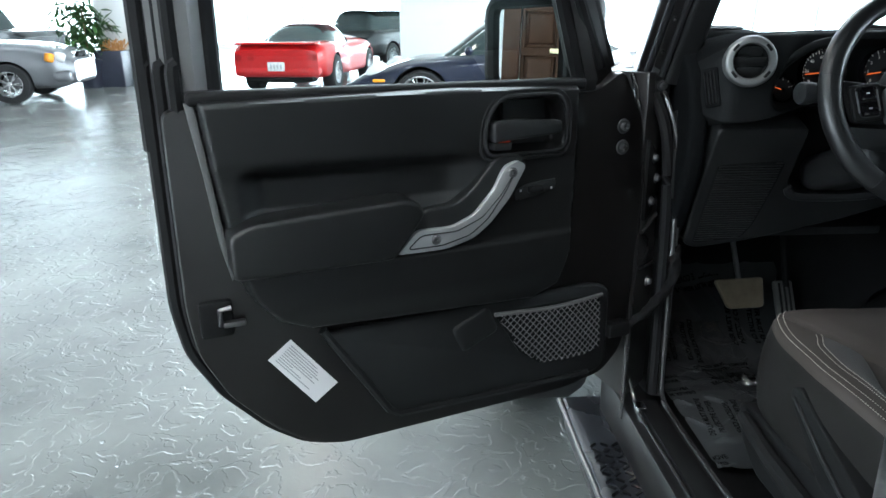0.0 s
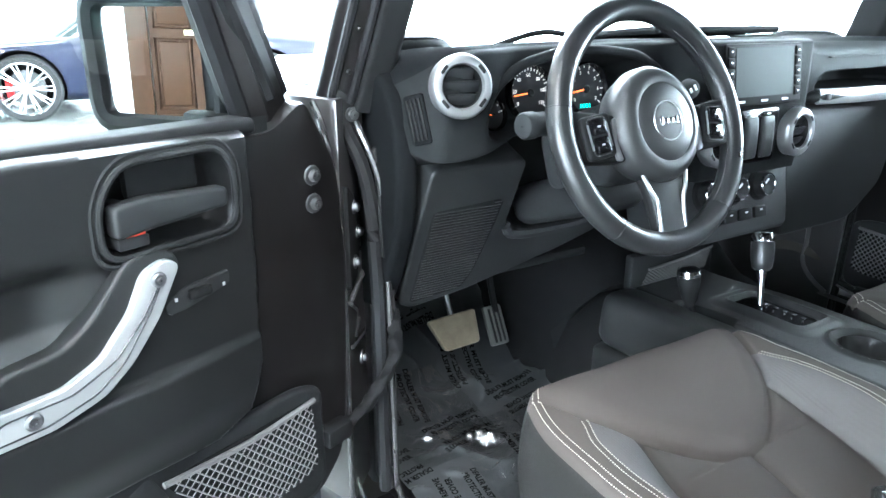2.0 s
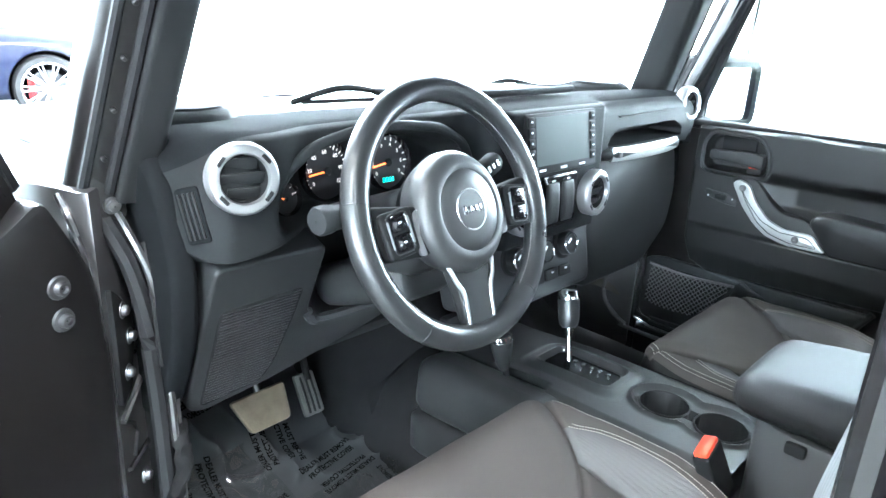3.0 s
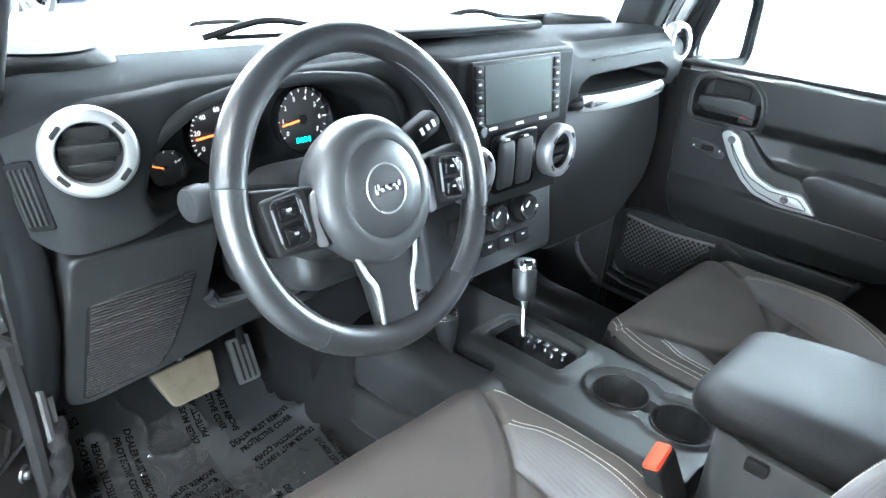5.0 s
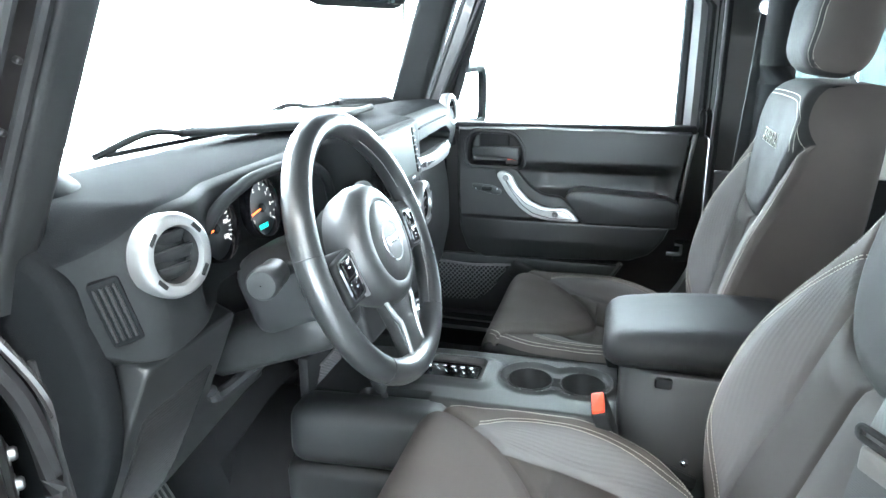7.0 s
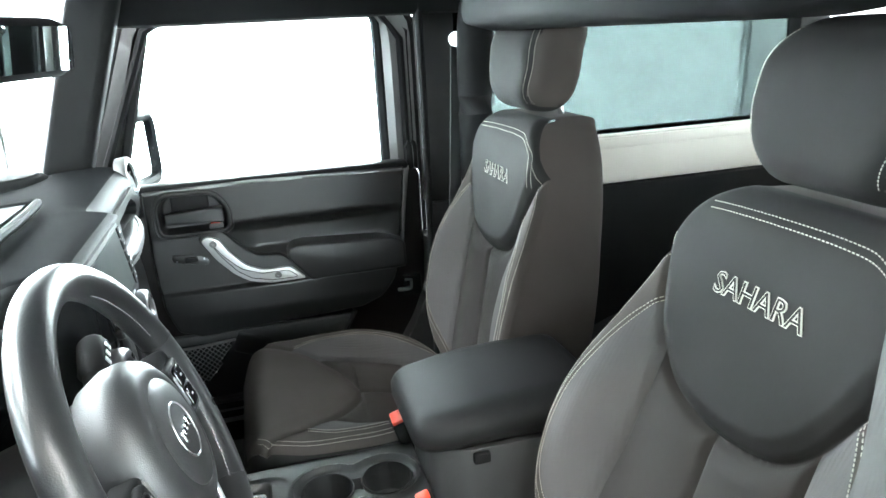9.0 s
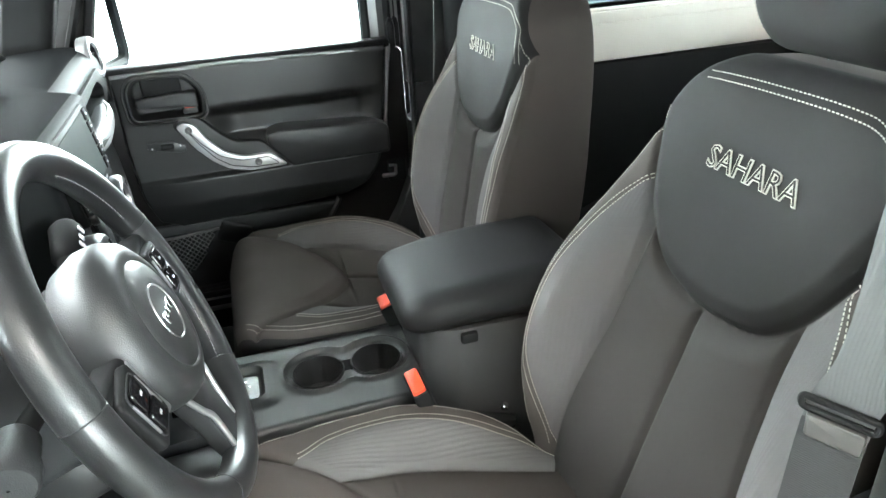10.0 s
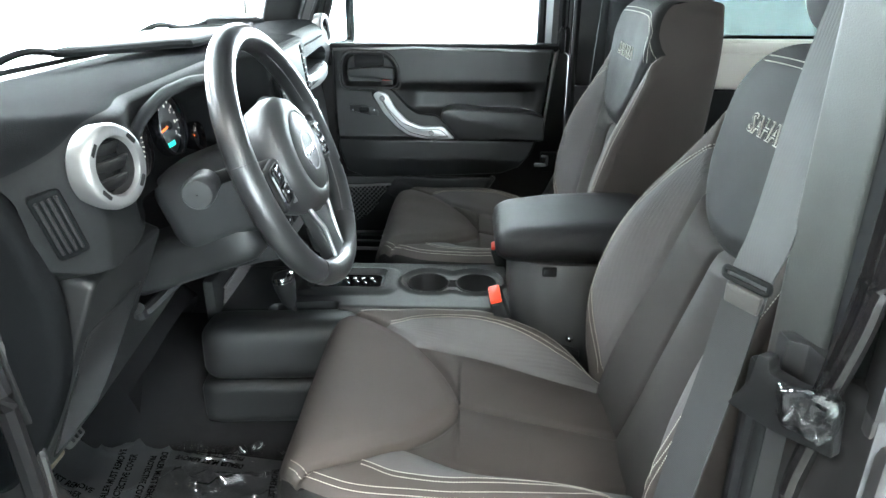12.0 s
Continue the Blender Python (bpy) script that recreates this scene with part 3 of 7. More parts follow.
def parked_car(name, m, label, colour, length, width, low, high, plan, cabin, axles, wheel_r, rim, spokes, crown=0.42, caliper=False, flakes=0.3, roof=True):
    """m: the middle of the car on the floor, its x axis to the nose."""
    car = thing(name, m, label, "car", "parked showroom cars")
    mt = material(name + "_paint", colour, 0.36, flakes, coat=0.8, mottle=(2, 0.06), spec=0.25)
    lo, hi, pl = table(low), table(high), table(plan)
    body = part("body", body_shell(length, width, lambda u: (lo(u), hi(u)), pl, crown), mt, car, m=m)
    wells = bmesh.new()
    for ax in axles:
        for s in (-1, 1):
            add_disc(wells, m @ pose(length * (ax - 0.5), s * (width / 2 - 0.32), wheel_r + 0.01) @ pose(0, 0, 0, -90 * s, 0, 0), wheel_r * 1.11, 0.45, 40)
    bmesh.ops.remove_doubles(wells, verts=wells.verts[:], dist=0.0005)
    bmesh.ops.recalc_face_normals(wells, faces=wells.faces[:])
    carve(body, wells, plastic_dark)
    # greenhouse
    c0, c1, c2, c3, zt = cabin
    gb, gt = table([(0, hi(c0)), (1, hi(c3))]), zt
    bm = bmesh.new()
    ring = 22

    def cab(i, j):
        u = i / 29
        x = c0 + (c3 - c0) * u
        top = table([(c0, hi(c0) - 0.03), (c1, gt), (c2, gt), (c3, hi(c3) - 0.03)])(x)
        base = hi(x) - 0.12
        hw = width / 2 * 0.80 * (0.9 + 0.1 * math.sin(math.pi * u))
        a = math.pi * j / (ring - 1)
        k = math.sin(a) ** 0.5
        return Vector((length * (x - 0.5), hw * math.copysign(abs(math.cos(a)) ** 0.6, math.cos(a)) * (1 - 0.24 * k), base + (top - base) * k))

    add_grid(bm, cab, 30, ring)
    part("window_glass", bm, car_glass, car, m=m)
    if roof:
        bm = bmesh.new()
        add_grid(bm, lambda i, j: Vector((length * (c1 - 0.03 + (c2 - c1 + 0.06) * i / 11 - 0.5), width * 0.31 * (j / 7 * 2 - 1), gt + 0.012 - 0.03 * (j / 7 * 2 - 1) ** 4 - 0.02 * (i / 11 * 2 - 1) ** 4)), 12, 8)
        part("roof", bm, mt, car, m=m)
    for ax in axles:
        for s in (-1, 1):
            hub = m @ pose(length * (ax - 0.5), s * (width / 2 - 0.125), wheel_r) @ pose(0, 0, 0, -90 * s, 0, 0)
            road_wheel(car, hub, wheel_r, 0.235, rim, spokes, caliper)
    return car, mt


sports = parked_car("sports_coupe", pose(0.22, 8.62, FLOOR, 0, 0, 171), "dark blue low sports coupe with silver split-spoke wheels", (0.004, 0.007, 0.026), 4.45, 1.82,
                    [(0, 0.34), (0.06, 0.20), (0.5, 0.17), (0.94, 0.17), (1, 0.30)], [(0, 0.66), (0.05, 0.86), (0.25, 0.93), (0.55, 0.90), (0.80, 0.82), (0.93, 0.66), (1, 0.50)],
                    [(0, 0.78), (0.06, 0.93), (0.22, 1.0), (0.5, 0.95), (0.8, 0.99), (0.93, 0.90), (1, 0.70)], (0.12, 0.42, 0.56, 0.74, 1.30), (0.20, 0.765), 0.345, 0.275, 10, 0.38, True, flakes=0.1)
muscle = parked_car("vintage_coupe", pose(-3.22, 14.05, FLOOR, 0, 0, 80), "bright red vintage sports coupe with round tail lamps", (0.62, 0.010, 0.012), 4.7, 1.78,
                    [(0, 0.40), (0.06, 0.26), (0.5, 0.20), (0.94, 0.22), (1, 0.34)], [(0, 0.80), (0.04, 0.90), (0.2, 0.93), (0.45, 0.84), (0.74, 0.90), (0.92, 0.74), (1, 0.56)],
                    [(0, 0.88), (0.05, 0.97), (0.18, 1.0), (0.45, 0.88), (0.74, 1.0), (0.94, 0.86), (1, 0.6)], (0.08, 0.34, 0.50, 0.66, 1.22), (0.2, 0.76), 0.335, 0.20, 8, 0.34)
saloon = parked_car("silver_saloon", pose(-9.35, 11.45, FLOOR, 0, 0, 10), "silver four-door saloon with a chrome grille", (0.17, 0.18, 0.19), 4.7, 1.80,
                    [(0, 0.36), (0.06, 0.24), (0.5, 0.20), (0.94, 0.22), (1, 0.32)], [(0, 0.80), (0.05, 0.98), (0.3, 1.04), (0.65, 1.03), (0.86, 0.96), (0.95, 0.86), (1, 0.68)],
                    [(0, 0.80), (0.05, 0.94), (0.3, 1.0), (0.7, 1.0), (0.93, 0.93), (1, 0.74)], (0.10, 0.30, 0.52, 0.70, 1.40), (0.2, 0.79), 0.325, 0.21, 7, 0.34, flakes=0.5)
estate = parked_car("black_estate", pose(-1.75, 18.9, FLOOR, 0, 0, 60), "black estate car parked in the showroom", (0.010, 0.012, 0.014), 4.7, 1.85,
                         [(0, 0.40), (0.5, 0.26), (1, 0.34)], [(0, 0.86), (0.06, 1.02), (0.4, 1.05), (0.75, 1.05), (0.94, 0.95), (1, 0.72)], [(0, 0.84), (0.1, 1.0), (0.9, 0.96), (1, 0.78)], (0.05, 0.12, 0.52, 0.66, 1.50), (0.2, 0.79), 0.35, 0.22, 7, 0.26)
parked_car("dark_utility_vehicle", pose(-13.4, 20.0, FLOOR, 0, 0, -20), "dark utility vehicle with a framed windscreen", (0.02, 0.022, 0.024), 4.4, 1.8,
                      [(0, 0.45), (0.5, 0.40), (1, 0.45)], [(0, 1.05), (0.4, 1.12), (0.75, 1.1), (0.95, 1.05), (1, 0.9)], [(0, 0.9), (0.1, 1.0), (0.9, 0.98), (1, 0.86)], (0.1, 0.16, 0.56, 0.64, 1.7), (0.2, 0.79), 0.37, 0.22, 6, 0.25)

# details that tell the parked cars apart
car, mt = sports
M = car.matrix_basis
for s in (-1, 1):
    part("headlamp", pad(M @ pose(1.78, s * 0.66, 0.66, 0, 32, 0), 0.30, 0.22, 0.20, 0.09, 5), lamp_clear, car)
    part("side_marker", pad(M @ pose(1.72, s * 0.865, 0.56), 0.16, 0.03, 0.04, 0.012, 3), lamp_amber, car)
    part("door_mirror", pad(M @ pose(0.55, s * 0.98, 0.93), 0.10, 0.16, 0.11, 0.045, 4), mt, car)
    bm = bmesh.new()
    for k in range(4):
        add_box(bm, M @ pose(2.02, s * 0.52, 0.26 + 0.055 * k, 0, 0, -s * 22), 0.30, 0.34, 0.02, 0.006)
    part("air_intake", bm, plastic_dark, car)
car, mt = muscle
M = car.matrix_basis
for y in (-0.70, -0.46, 0.46, 0.70):
    part("tail_lamp", disc(M @ pose(-2.30, y, 0.66) @ pose(0, 0, 0, 0, -90, 0), 0.075, 0.05, 22, 0.012), lamp_red, car)
plate = part("number_plate", add_box(bmesh.new(), M @ pose(-2.35, 0, 0.50), 0.02, 0.32, 0.16, 0.004), paper, car)
bm = bmesh.new()
for k in range(4):
    add_box(bm, M @ pose(-2.362, -0.09 + 0.06 * k, 0.50), 0.004, 0.035, 0.075)
part("plate_bar", bm, print_grey, plate)
part("rear_bumper", pad(M @ pose(-2.22, 0, 0.42), 0.28, 1.62, 0.22, 0.09, 6), mt, car)
part("valance", pad(M @ pose(-2.10, 0, 0.27), 0.30, 1.30, 0.12, 0.05, 4), plastic_dark, car)
part("spoiler_lip", pad(M @ pose(-2.20, 0, 0.90), 0.30, 1.50, 0.05, 0.024, 5), mt, car)
car, mt = saloon
M = car.matrix_basis
for s in (-1, 1):
    part("headlamp", pad(M @ pose(2.12, s * 0.62, 0.74, 0, 20, s * -18), 0.18, 0.34, 0.17, 0.06, 5), lamp_clear, car)
    part("side_marker", pad(M @ pose(2.02, s * 0.82, 0.74, 0, 15, s * -40), 0.12, 0.18, 0.15, 0.04, 4), lamp_amber, car)
grille = part("grille", pad(M @ pose(2.25, 0, 0.74, 0, 14, 0), 0.10, 0.62, 0.20, 0.04, 5), chrome, car)
bm = bmesh.new()
for k in range(7):
    add_box(bm, M @ pose(2.30, -0.24 + 0.08 * k, 0.74, 0, 14, 0), 0.03, 0.05, 0.15, 0.004)
part("grille_insert", bm, plastic_dark, grille)
part("front_bumper", pad(M @ pose(2.14, 0, 0.43), 0.36, 1.66, 0.22, 0.10, 7), mt, car)
part("bumper_slot", pad(M @ pose(2.34, 0, 0.32), 0.03, 1.0, 0.06, 0.014, 3), plastic_dark, car)


# ---- plants and bins by the column ----
leaf_mat = material("glossy_leaf", (0.055, 0.13, 0.035), 0.4, mottle=(5, 0.4))
stem_mat = material("brown_stem", (0.16, 0.11, 0.06), 0.8, mottle=(20, 0.3))
pot_mat = material("dark_blue_planter", (0.035, 0.04, 0.06), 0.45, mottle=(6, 0.2))


def potted_tree(m, height, leaves, label):
    t = thing("potted_plant", m, label, "plant")
    L = m
    part("pot", lathe(L, [(0.001, 0), (0.20, 0.0), (0.27, 0.52), (0.29, 0.55), (0.25, 0.56), (0.24, 0.48), (0.001, 0.47)], 24), pot_mat, t, "dark square-shouldered planter")
    rnd = random.Random(7)
    bm = bmesh.new()
    tips = []
    for k in range(4):
        a = 1.6 * k + 0.4
        pts = [Vector((0.04 * math.cos(a), 0.04 * math.sin(a), 0.45)), Vector((0.12 * math.cos(a), 0.12 * math.sin(a), height * 0.55)), Vector((0.34 * math.cos(a), 0.34 * math.sin(a), height * (0.78 + 0.06 * k)))]
        run = curve_points(pts, 6)
        add_tube(bm, [L @ p for p in run], [0.022 - 0.0012 * i for i in range(len(run))], 6)
        tips += run[5:]
    part("stem", bm, stem_mat, t)
    bm = bmesh.new()
    for k in range(leaves):
        c = rnd.choice(tips) + Vector((rnd.gauss(0, 0.13), rnd.gauss(0, 0.13), rnd.gauss(0.05, 0.13)))
        a, dn, ln = rnd.uniform(0, 6.28), rnd.uniform(-0.9, 0.3), rnd.uniform(0.16, 0.34)
        d = Vector((math.cos(a) * math.cos(dn), math.sin(a) * math.cos(dn), math.sin(dn)))
        s = d.cross(Vector((0, 0, 1))).normalized() * ln * 0.13
        drop = Vector((0, 0, -ln * 0.25))
        p = [c, c + d * ln * 0.5 + s, c + d * ln * 0.5 - s, c + d * ln + drop]
        vs = [bm.verts.new(L @ q) for q in (p[0], p[1], p[3], p[2])]
        bm.faces.new(vs)
    part("foliage", bm, leaf_mat, t, "dense narrow green leaves")


potted_tree(pose(-7.80, 13.72, FLOOR), 1.75, 420, "leafy green indoor tree in a dark planter")
bin_thing = thing("planter_box", (-7.40, 13.95, FLOOR), "square dark planter box with dry flowers", "planter")
part("box", prism(pose(-7.40, 13.95, FLOOR), rounded([(-0.27, -0.27), (0.27, -0.27), (0.27, 0.27), (-0.27, 0.27)], 0.03), 0, 0.72, 0.01), pot_mat, bin_thing)
bm = bmesh.new()
rnd = random.Random(3)
for k in range(70):
    c = Vector((-7.40 + rnd.gauss(0, 0.12), 13.95 + rnd.gauss(0, 0.12), FLOOR + 0.70))
    d = Vector((rnd.gauss(0, 0.08), rnd.gauss(0, 0.08), rnd.uniform(0.08, 0.26)))
    add_tube(bm, [c, c + d], [0.004, 0.012], 4)
part("dry_flowers", bm, material("dried_orange_flowers", (0.55, 0.28, 0.10), 0.8, mottle=(20, 0.4)), bin_thing)

# bright painted figure far back, kept to plain shapes
art = thing("painted_sculpture", (-9.95, 22.6, FLOOR), "tall sculpture in bright patches of paint on a dark plinth", "sculpture")
part("plinth", box(-9.95, 22.6, FLOOR + 0.15, 1.7, 1.2, 0.3, 0.03), base_dark, art)
for k, (dx, z, sx, sz, col) in enumerate(((0, 0.75, 1.3, 0.9, (0.75, 0.45, 0.06)), (-0.3, 1.35, 0.9, 0.6, (0.55, 0.06, 0.14)), (0.3, 1.5, 0.8, 0.7, (0.25, 0.16, 0.55)), (-0.45, 1.95, 0.45, 0.7, (0.35, 0.10, 0.45)), (0.2, 1.05, 0.9, 0.5, (0.80, 0.62, 0.10)))):
    part("patch", pad(pose(-9.95 + dx, 22.6 - 0.05 * k, FLOOR + z * 0.78, 0, 14 * k - 20, 0), sx, 0.5, sz * 0.78, 0.18, 5), material("sculpture_paint", col, 0.4, mottle=(4, 0.5)), art)


# ---- the off-road vehicle: shell ----
FRAME = STANCE
jeep = thing("off_road_vehicle", (0, 0, FLOOR), "dark granite metallic two-door off-road vehicle, driver's door open", "vehicle")
FZ = 0.60   # cabin floor
for s in (-1, 1):
    # sill with its raised seal lips
    bm = box(s * 0.685, 0.0, 0.530, 0.105, 1.00, 0.12, 0.012)
    part("sill", bm, paint_shaded, jeep)
    part("scuff_plate", box(s * 0.682, -0.06, 0.592, 0.046, 0.80, 0.008, 0.003), plastic_dark, jeep)
    part("sill_lip", tube(curve_points([(s * 0.652, -0.46, 0.600), (s * 0.652, 0.0, 0.600), (s * 0.652, 0.27, 0.600), (s * 0.655, 0.318, 0.622), (s * 0.660, 0.332, 0.70), (s * 0.662, 0.334, 0.80)], 6), 0.006, 8), edge_paint, jeep)
    part("outer_lip", tube(curve_points([(s * 0.712, -0.46, 0.590), (s * 0.712, 0.0, 0.590), (s * 0.712, 0.26, 0.590), (s * 0.714, 0.318, 0.605), (s * 0.722, 0.36, 0.66)], 6), 0.0045, 8), edge_paint, jeep)
    # hinge pillar: slanted jamb panel between outer skin and inner lip
    out = [(s * 0.775, 0.45), (s * 0.745, 0.435), (s * 0.680, 0.425), (s * 0.672, 0.33), (s * 0.650, 0.325), (s * 0.640, 0.50), (s * 0.775, 0.52)]
    if s < 0:                                        # behind the open door the jamb face dives inwards
        out = [(-0.775, 0.44), (-0.741, 0.334), (-0.733, 0.328), (-0.664, 0.406), (-0.673, 0.33), (-0.650, 0.325), (-0.640, 0.50), (-0.775, 0.52)]
    part("hinge_pillar", prism(pose(0, 0, 0), out, 0.61 if s < 0 else 0.50, 1.29, 0.003), jamb_face, jeep)
    lip = 0.327 if s < 0 else 0.428
    part("jamb_edge", tube(curve_points([(s * 0.737, lip, 0.56), (s * 0.736, lip, 0.80), (s * 0.735, lip, 1.03), (s * 0.740, lip, 1.16), (s * 0.752, lip + 0.006, 1.25), (s * 0.756, lip + 0.03, 1.285)], 6), 0.0050, 8), edge_paint, jeep)
    part("jamb_flange", tube(curve_points([(s * 0.657, 0.318, 0.62), (s * 0.660, 0.320, 0.80), (s * 0.664, 0.318, 1.02), (s * 0.672, 0.320, 1.16), (s * 0.690, 0.345, 1.24), (s * 0.704, 0.38, 1.29)], 6), 0.0055, 8), edge_paint, jeep)
    part("door_seal", tube(curve_points([(s * 0.675, 0.326, 0.62), (s * 0.677, 0.326, 0.85), (s * 0.680, 0.325, 1.02), (s * 0.688, 0.330, 1.16), (s * 0.706, 0.355, 1.24), (s * 0.720, 0.40, 1.30)], 8), 0.011, 8), rubber, jeep)
    # windscreen pillar
    lower, upper = Vector((s * 0.691, 0.392, 1.285)), Vector((s * 0.620, 0.225, 1.740))
    d = (upper - lower).normalized()
    xax = (Vector((0, 1, 0)) - d * d.y).normalized()
    m = axes(lower, xax, d.cross(xax) * -s, d)       # x forwards, y outwards, z up the pillar
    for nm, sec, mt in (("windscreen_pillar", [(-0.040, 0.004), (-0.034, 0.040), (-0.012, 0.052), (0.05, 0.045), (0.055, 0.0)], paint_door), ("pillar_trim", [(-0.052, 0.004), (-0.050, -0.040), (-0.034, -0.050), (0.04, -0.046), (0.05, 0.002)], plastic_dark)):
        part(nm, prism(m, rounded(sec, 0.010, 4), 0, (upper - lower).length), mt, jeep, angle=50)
    for q in ((-0.042, 0.010), (-0.036, 0.038)):
        part("pillar_seal", tube([m @ Vector((*q, 0.01)), m @ Vector((*q, (upper - lower).length))], 0.0065, 8), rubber, jeep)
    for k in range(6):
        part("pillar_screw", disc(m @ pose(-0.038, 0.024, 0.055 + 0.062 * k, 0, -90, 0), 0.0032, 0.007, 12, 0.001), paint_shaded, jeep)

# floor pan, toe board, tunnel, rear bulkhead
bm = bmesh.new()
prof = [(-1.55, 0.62), (-0.40, 0.60), (0.20, 0.58), (0.50, 0.585), (0.60, 0.63), (0.72, 0.74), (0.80, 0.95), (0.80, 1.30)]


def floor_at(i, j):
    y, z = prof[i]
    x = -0.648 + 1.296 * j / 34
    hump = 0.17 * math.exp(-((abs(x) / 0.15) ** 4)) * smooth(-0.5, 0.1, y) + 0.03 * math.exp(-((abs(x) / 0.22) ** 4))
    lift = max(0.0, 0.76 - z) if z > 0.76 else hump
    return Vector((x, y - (0.16 * math.exp(-((abs(x) / 0.17) ** 4)) if z > 0.62 and y > 0.55 else 0), z + lift))


add_grid(bm, floor_at, len(prof), 35)
part("floor_carpet", bm, carpet, jeep)
part("floor_pan", box(0, -0.4, 0.53, 1.40, 2.4, 0.06), paint, jeep)
part("rear_bulkhead", box(0, -1.60, 0.95, 1.44, 0.06, 0.75, 0.01), plastic_dark, jeep)
for s in (-1, 1):
    part("kick_panel", box(-0.655 if s < 0 else 0.692, 0.60, 0.88, 0.03, 0.44, 0.62, 0.01), plastic_dark, jeep)
    part("tub_side", box(s * 0.70, -1.03, 0.86, 0.06, 1.12, 0.62, 0.01), plastic_dark, jeep)
    # hardtop side: liner below the glass, header, rear post
    part("hardtop_liner", prism(axes((s * 0.70, 0, 0), Vector((0, 1, 0)), Vector((0, 0, 1)), Vector((1, 0, 0))), [(-1.60, 1.172), (-0.50, 1.172), (-0.50, 1.305), (-1.60, 1.305)], -0.02, 0.02, 0.008), white_panel, jeep)
    part("liner_step", box(s * 0.677, -1.05, 1.285, 0.012, 1.10, 0.03, 0.004), white_panel, jeep)
    part("hardtop_header", box(s * 0.69, -0.70, 1.67, 0.06, 1.86, 0.07, 0.012), plastic_dark, jeep)
    part("rear_post", box(s * 0.70, -1.57, 1.47, 0.06, 0.10, 0.36, 0.01), plastic_dark, jeep)
    part("rear_side_glass", box(s * 0.715, -1.03, 1.47, 0.006, 1.06, 0.36), glass_tint, jeep).visible_shadow = False
    part("quarter_panel", box(s * 0.772, -1.03, 0.86, 0.05, 1.10, 0.56, 0.012), paint, jeep)
    part("hardtop_side", box(s * 0.768, -1.03, 1.23, 0.03, 1.10, 0.16, 0.008), paint, jeep)
    part("hardtop_front", box(s * 0.775, -0.53, 1.42, 0.02, 0.12, 0.56, 0.006), paint, jeep)
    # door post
    part("door_post", prism(pose(0, 0, 0), [(s * 0.785, -0.475), (s * 0.755, -0.462), (s * 0.700, -0.455), (s * 0.690, -0.440), (s * 0.672, -0.440), (s * 0.668, -0.52), (s * 0.785, -0.54)], 0.50, 1.18, 0.004), paint_shaded, jeep)
    part("upper_post", prism(pose(0, 0, 0), [(s * 0.745, -0.475), (s * 0.715, -0.43), (s * 0.690, -0.43), (s * 0.680, -0.52), (s * 0.745, -0.53)], 1.18, 1.70, 0.004), paint_shaded, jeep) if s > 0 else None
    part("post_seal", tube([(s * 0.668, -0.430, 0.64), (s * 0.668, -0.434, 1.10 if s < 0 else 1.66)], 0.009, 8), rubber, jeep)
    part("roll_bar", tube(curve_points([(s * 0.630, -0.545, 0.62), (s * 0.630, -0.55, 1.20), (s * 0.615, -0.55, 1.55), (s * 0.56, -0.55, 1.655), (s * 0.40, -0.55, 1.67)], 8), 0.042, 14), plastic_dark, jeep)
part("inner_seal", tube(curve_points([(0.672, 0.360, 1.10), (0.670, 0.3590, 0.89), (0.668, 0.3560, 0.80), (0.668, 0.341, 0.754), (0.668, 0.315, 0.736), (0.668, 0.274, 0.727), (0.668, 0.218, 0.722), (0.668, -0.35, 0.716)], 7), 0.008, 8), rubber, jeep)
part("seal_lip", tube(curve_points([(0.662, 0.366, 1.10), (0.660, 0.365, 0.89), (0.658, 0.362, 0.80), (0.658, 0.346, 0.748), (0.658, 0.318, 0.729), (0.658, 0.275, 0.720), (0.658, 0.218, 0.715), (0.658, -0.35, 0.708)], 7), 0.003, 8), frame_grey, jeep)
part("inner_flange", tube(curve_points([(0.645, 0.415, 1.06), (0.645, 0.411, 0.91), (0.645, 0.4085, 0.83), (0.645, 0.412, 0.79), (0.645, 0.404, 0.757), (0.645, 0.3745, 0.726), (0.645, 0.335, 0.704), (0.645, 0.288, 0.695), (0.645, -0.35, 0.688)], 7), 0.006, 8), frame_grey, jeep)
part("body_corner", prism(axes((0.73, 0, 0), Vector((0, 1, 0)), Vector((0, 0, 1)), Vector((1, 0, 0))), [(-0.47, 0.60), (-0.47, 1.10), (-0.432, 1.08), (-0.425, 0.94), (-0.385, 0.85), (-0.29, 0.70), (-0.20, 0.66), (-0.20, 0.60)], -0.035, 0.04, 0.004), paint_shaded, jeep)
part("inner_sill", box(0.700, -0.03, 0.645, 0.05, 0.92, 0.11, 0.012), plastic_dark, jeep)
part("roof", box(0, -0.68, 1.745, 1.42, 1.90, 0.05, 0.02), paint, jeep)
part("roof_liner", box(0, -0.68, 1.712, 1.34, 1.84, 0.012), plastic_dark, jeep)
part("windscreen_header", box(0, 0.225, 1.725, 1.30, 0.10, 0.07, 0.012), plastic_dark, jeep)
part("sound_bar", pad(pose(0, -0.55, 1.64), 1.0, 0.16, 0.10, 0.04, 6), plastic_dark, jeep)
part("tailgate", box(0, -1.66, 0.95, 1.50, 0.06, 0.75, 0.02), paint, jeep)
bm = bmesh.new()
add_grid(bm, lambda i, j: Vector(((-0.60 + 1.2 * j / 3) * (1.0 - 0.05 * i / 3), 0.475 - 0.185 * i / 3, 1.33 + 0.40 * i / 3)), 4, 4)
part("windscreen", bm, glass_clear, jeep).visible_shadow = False
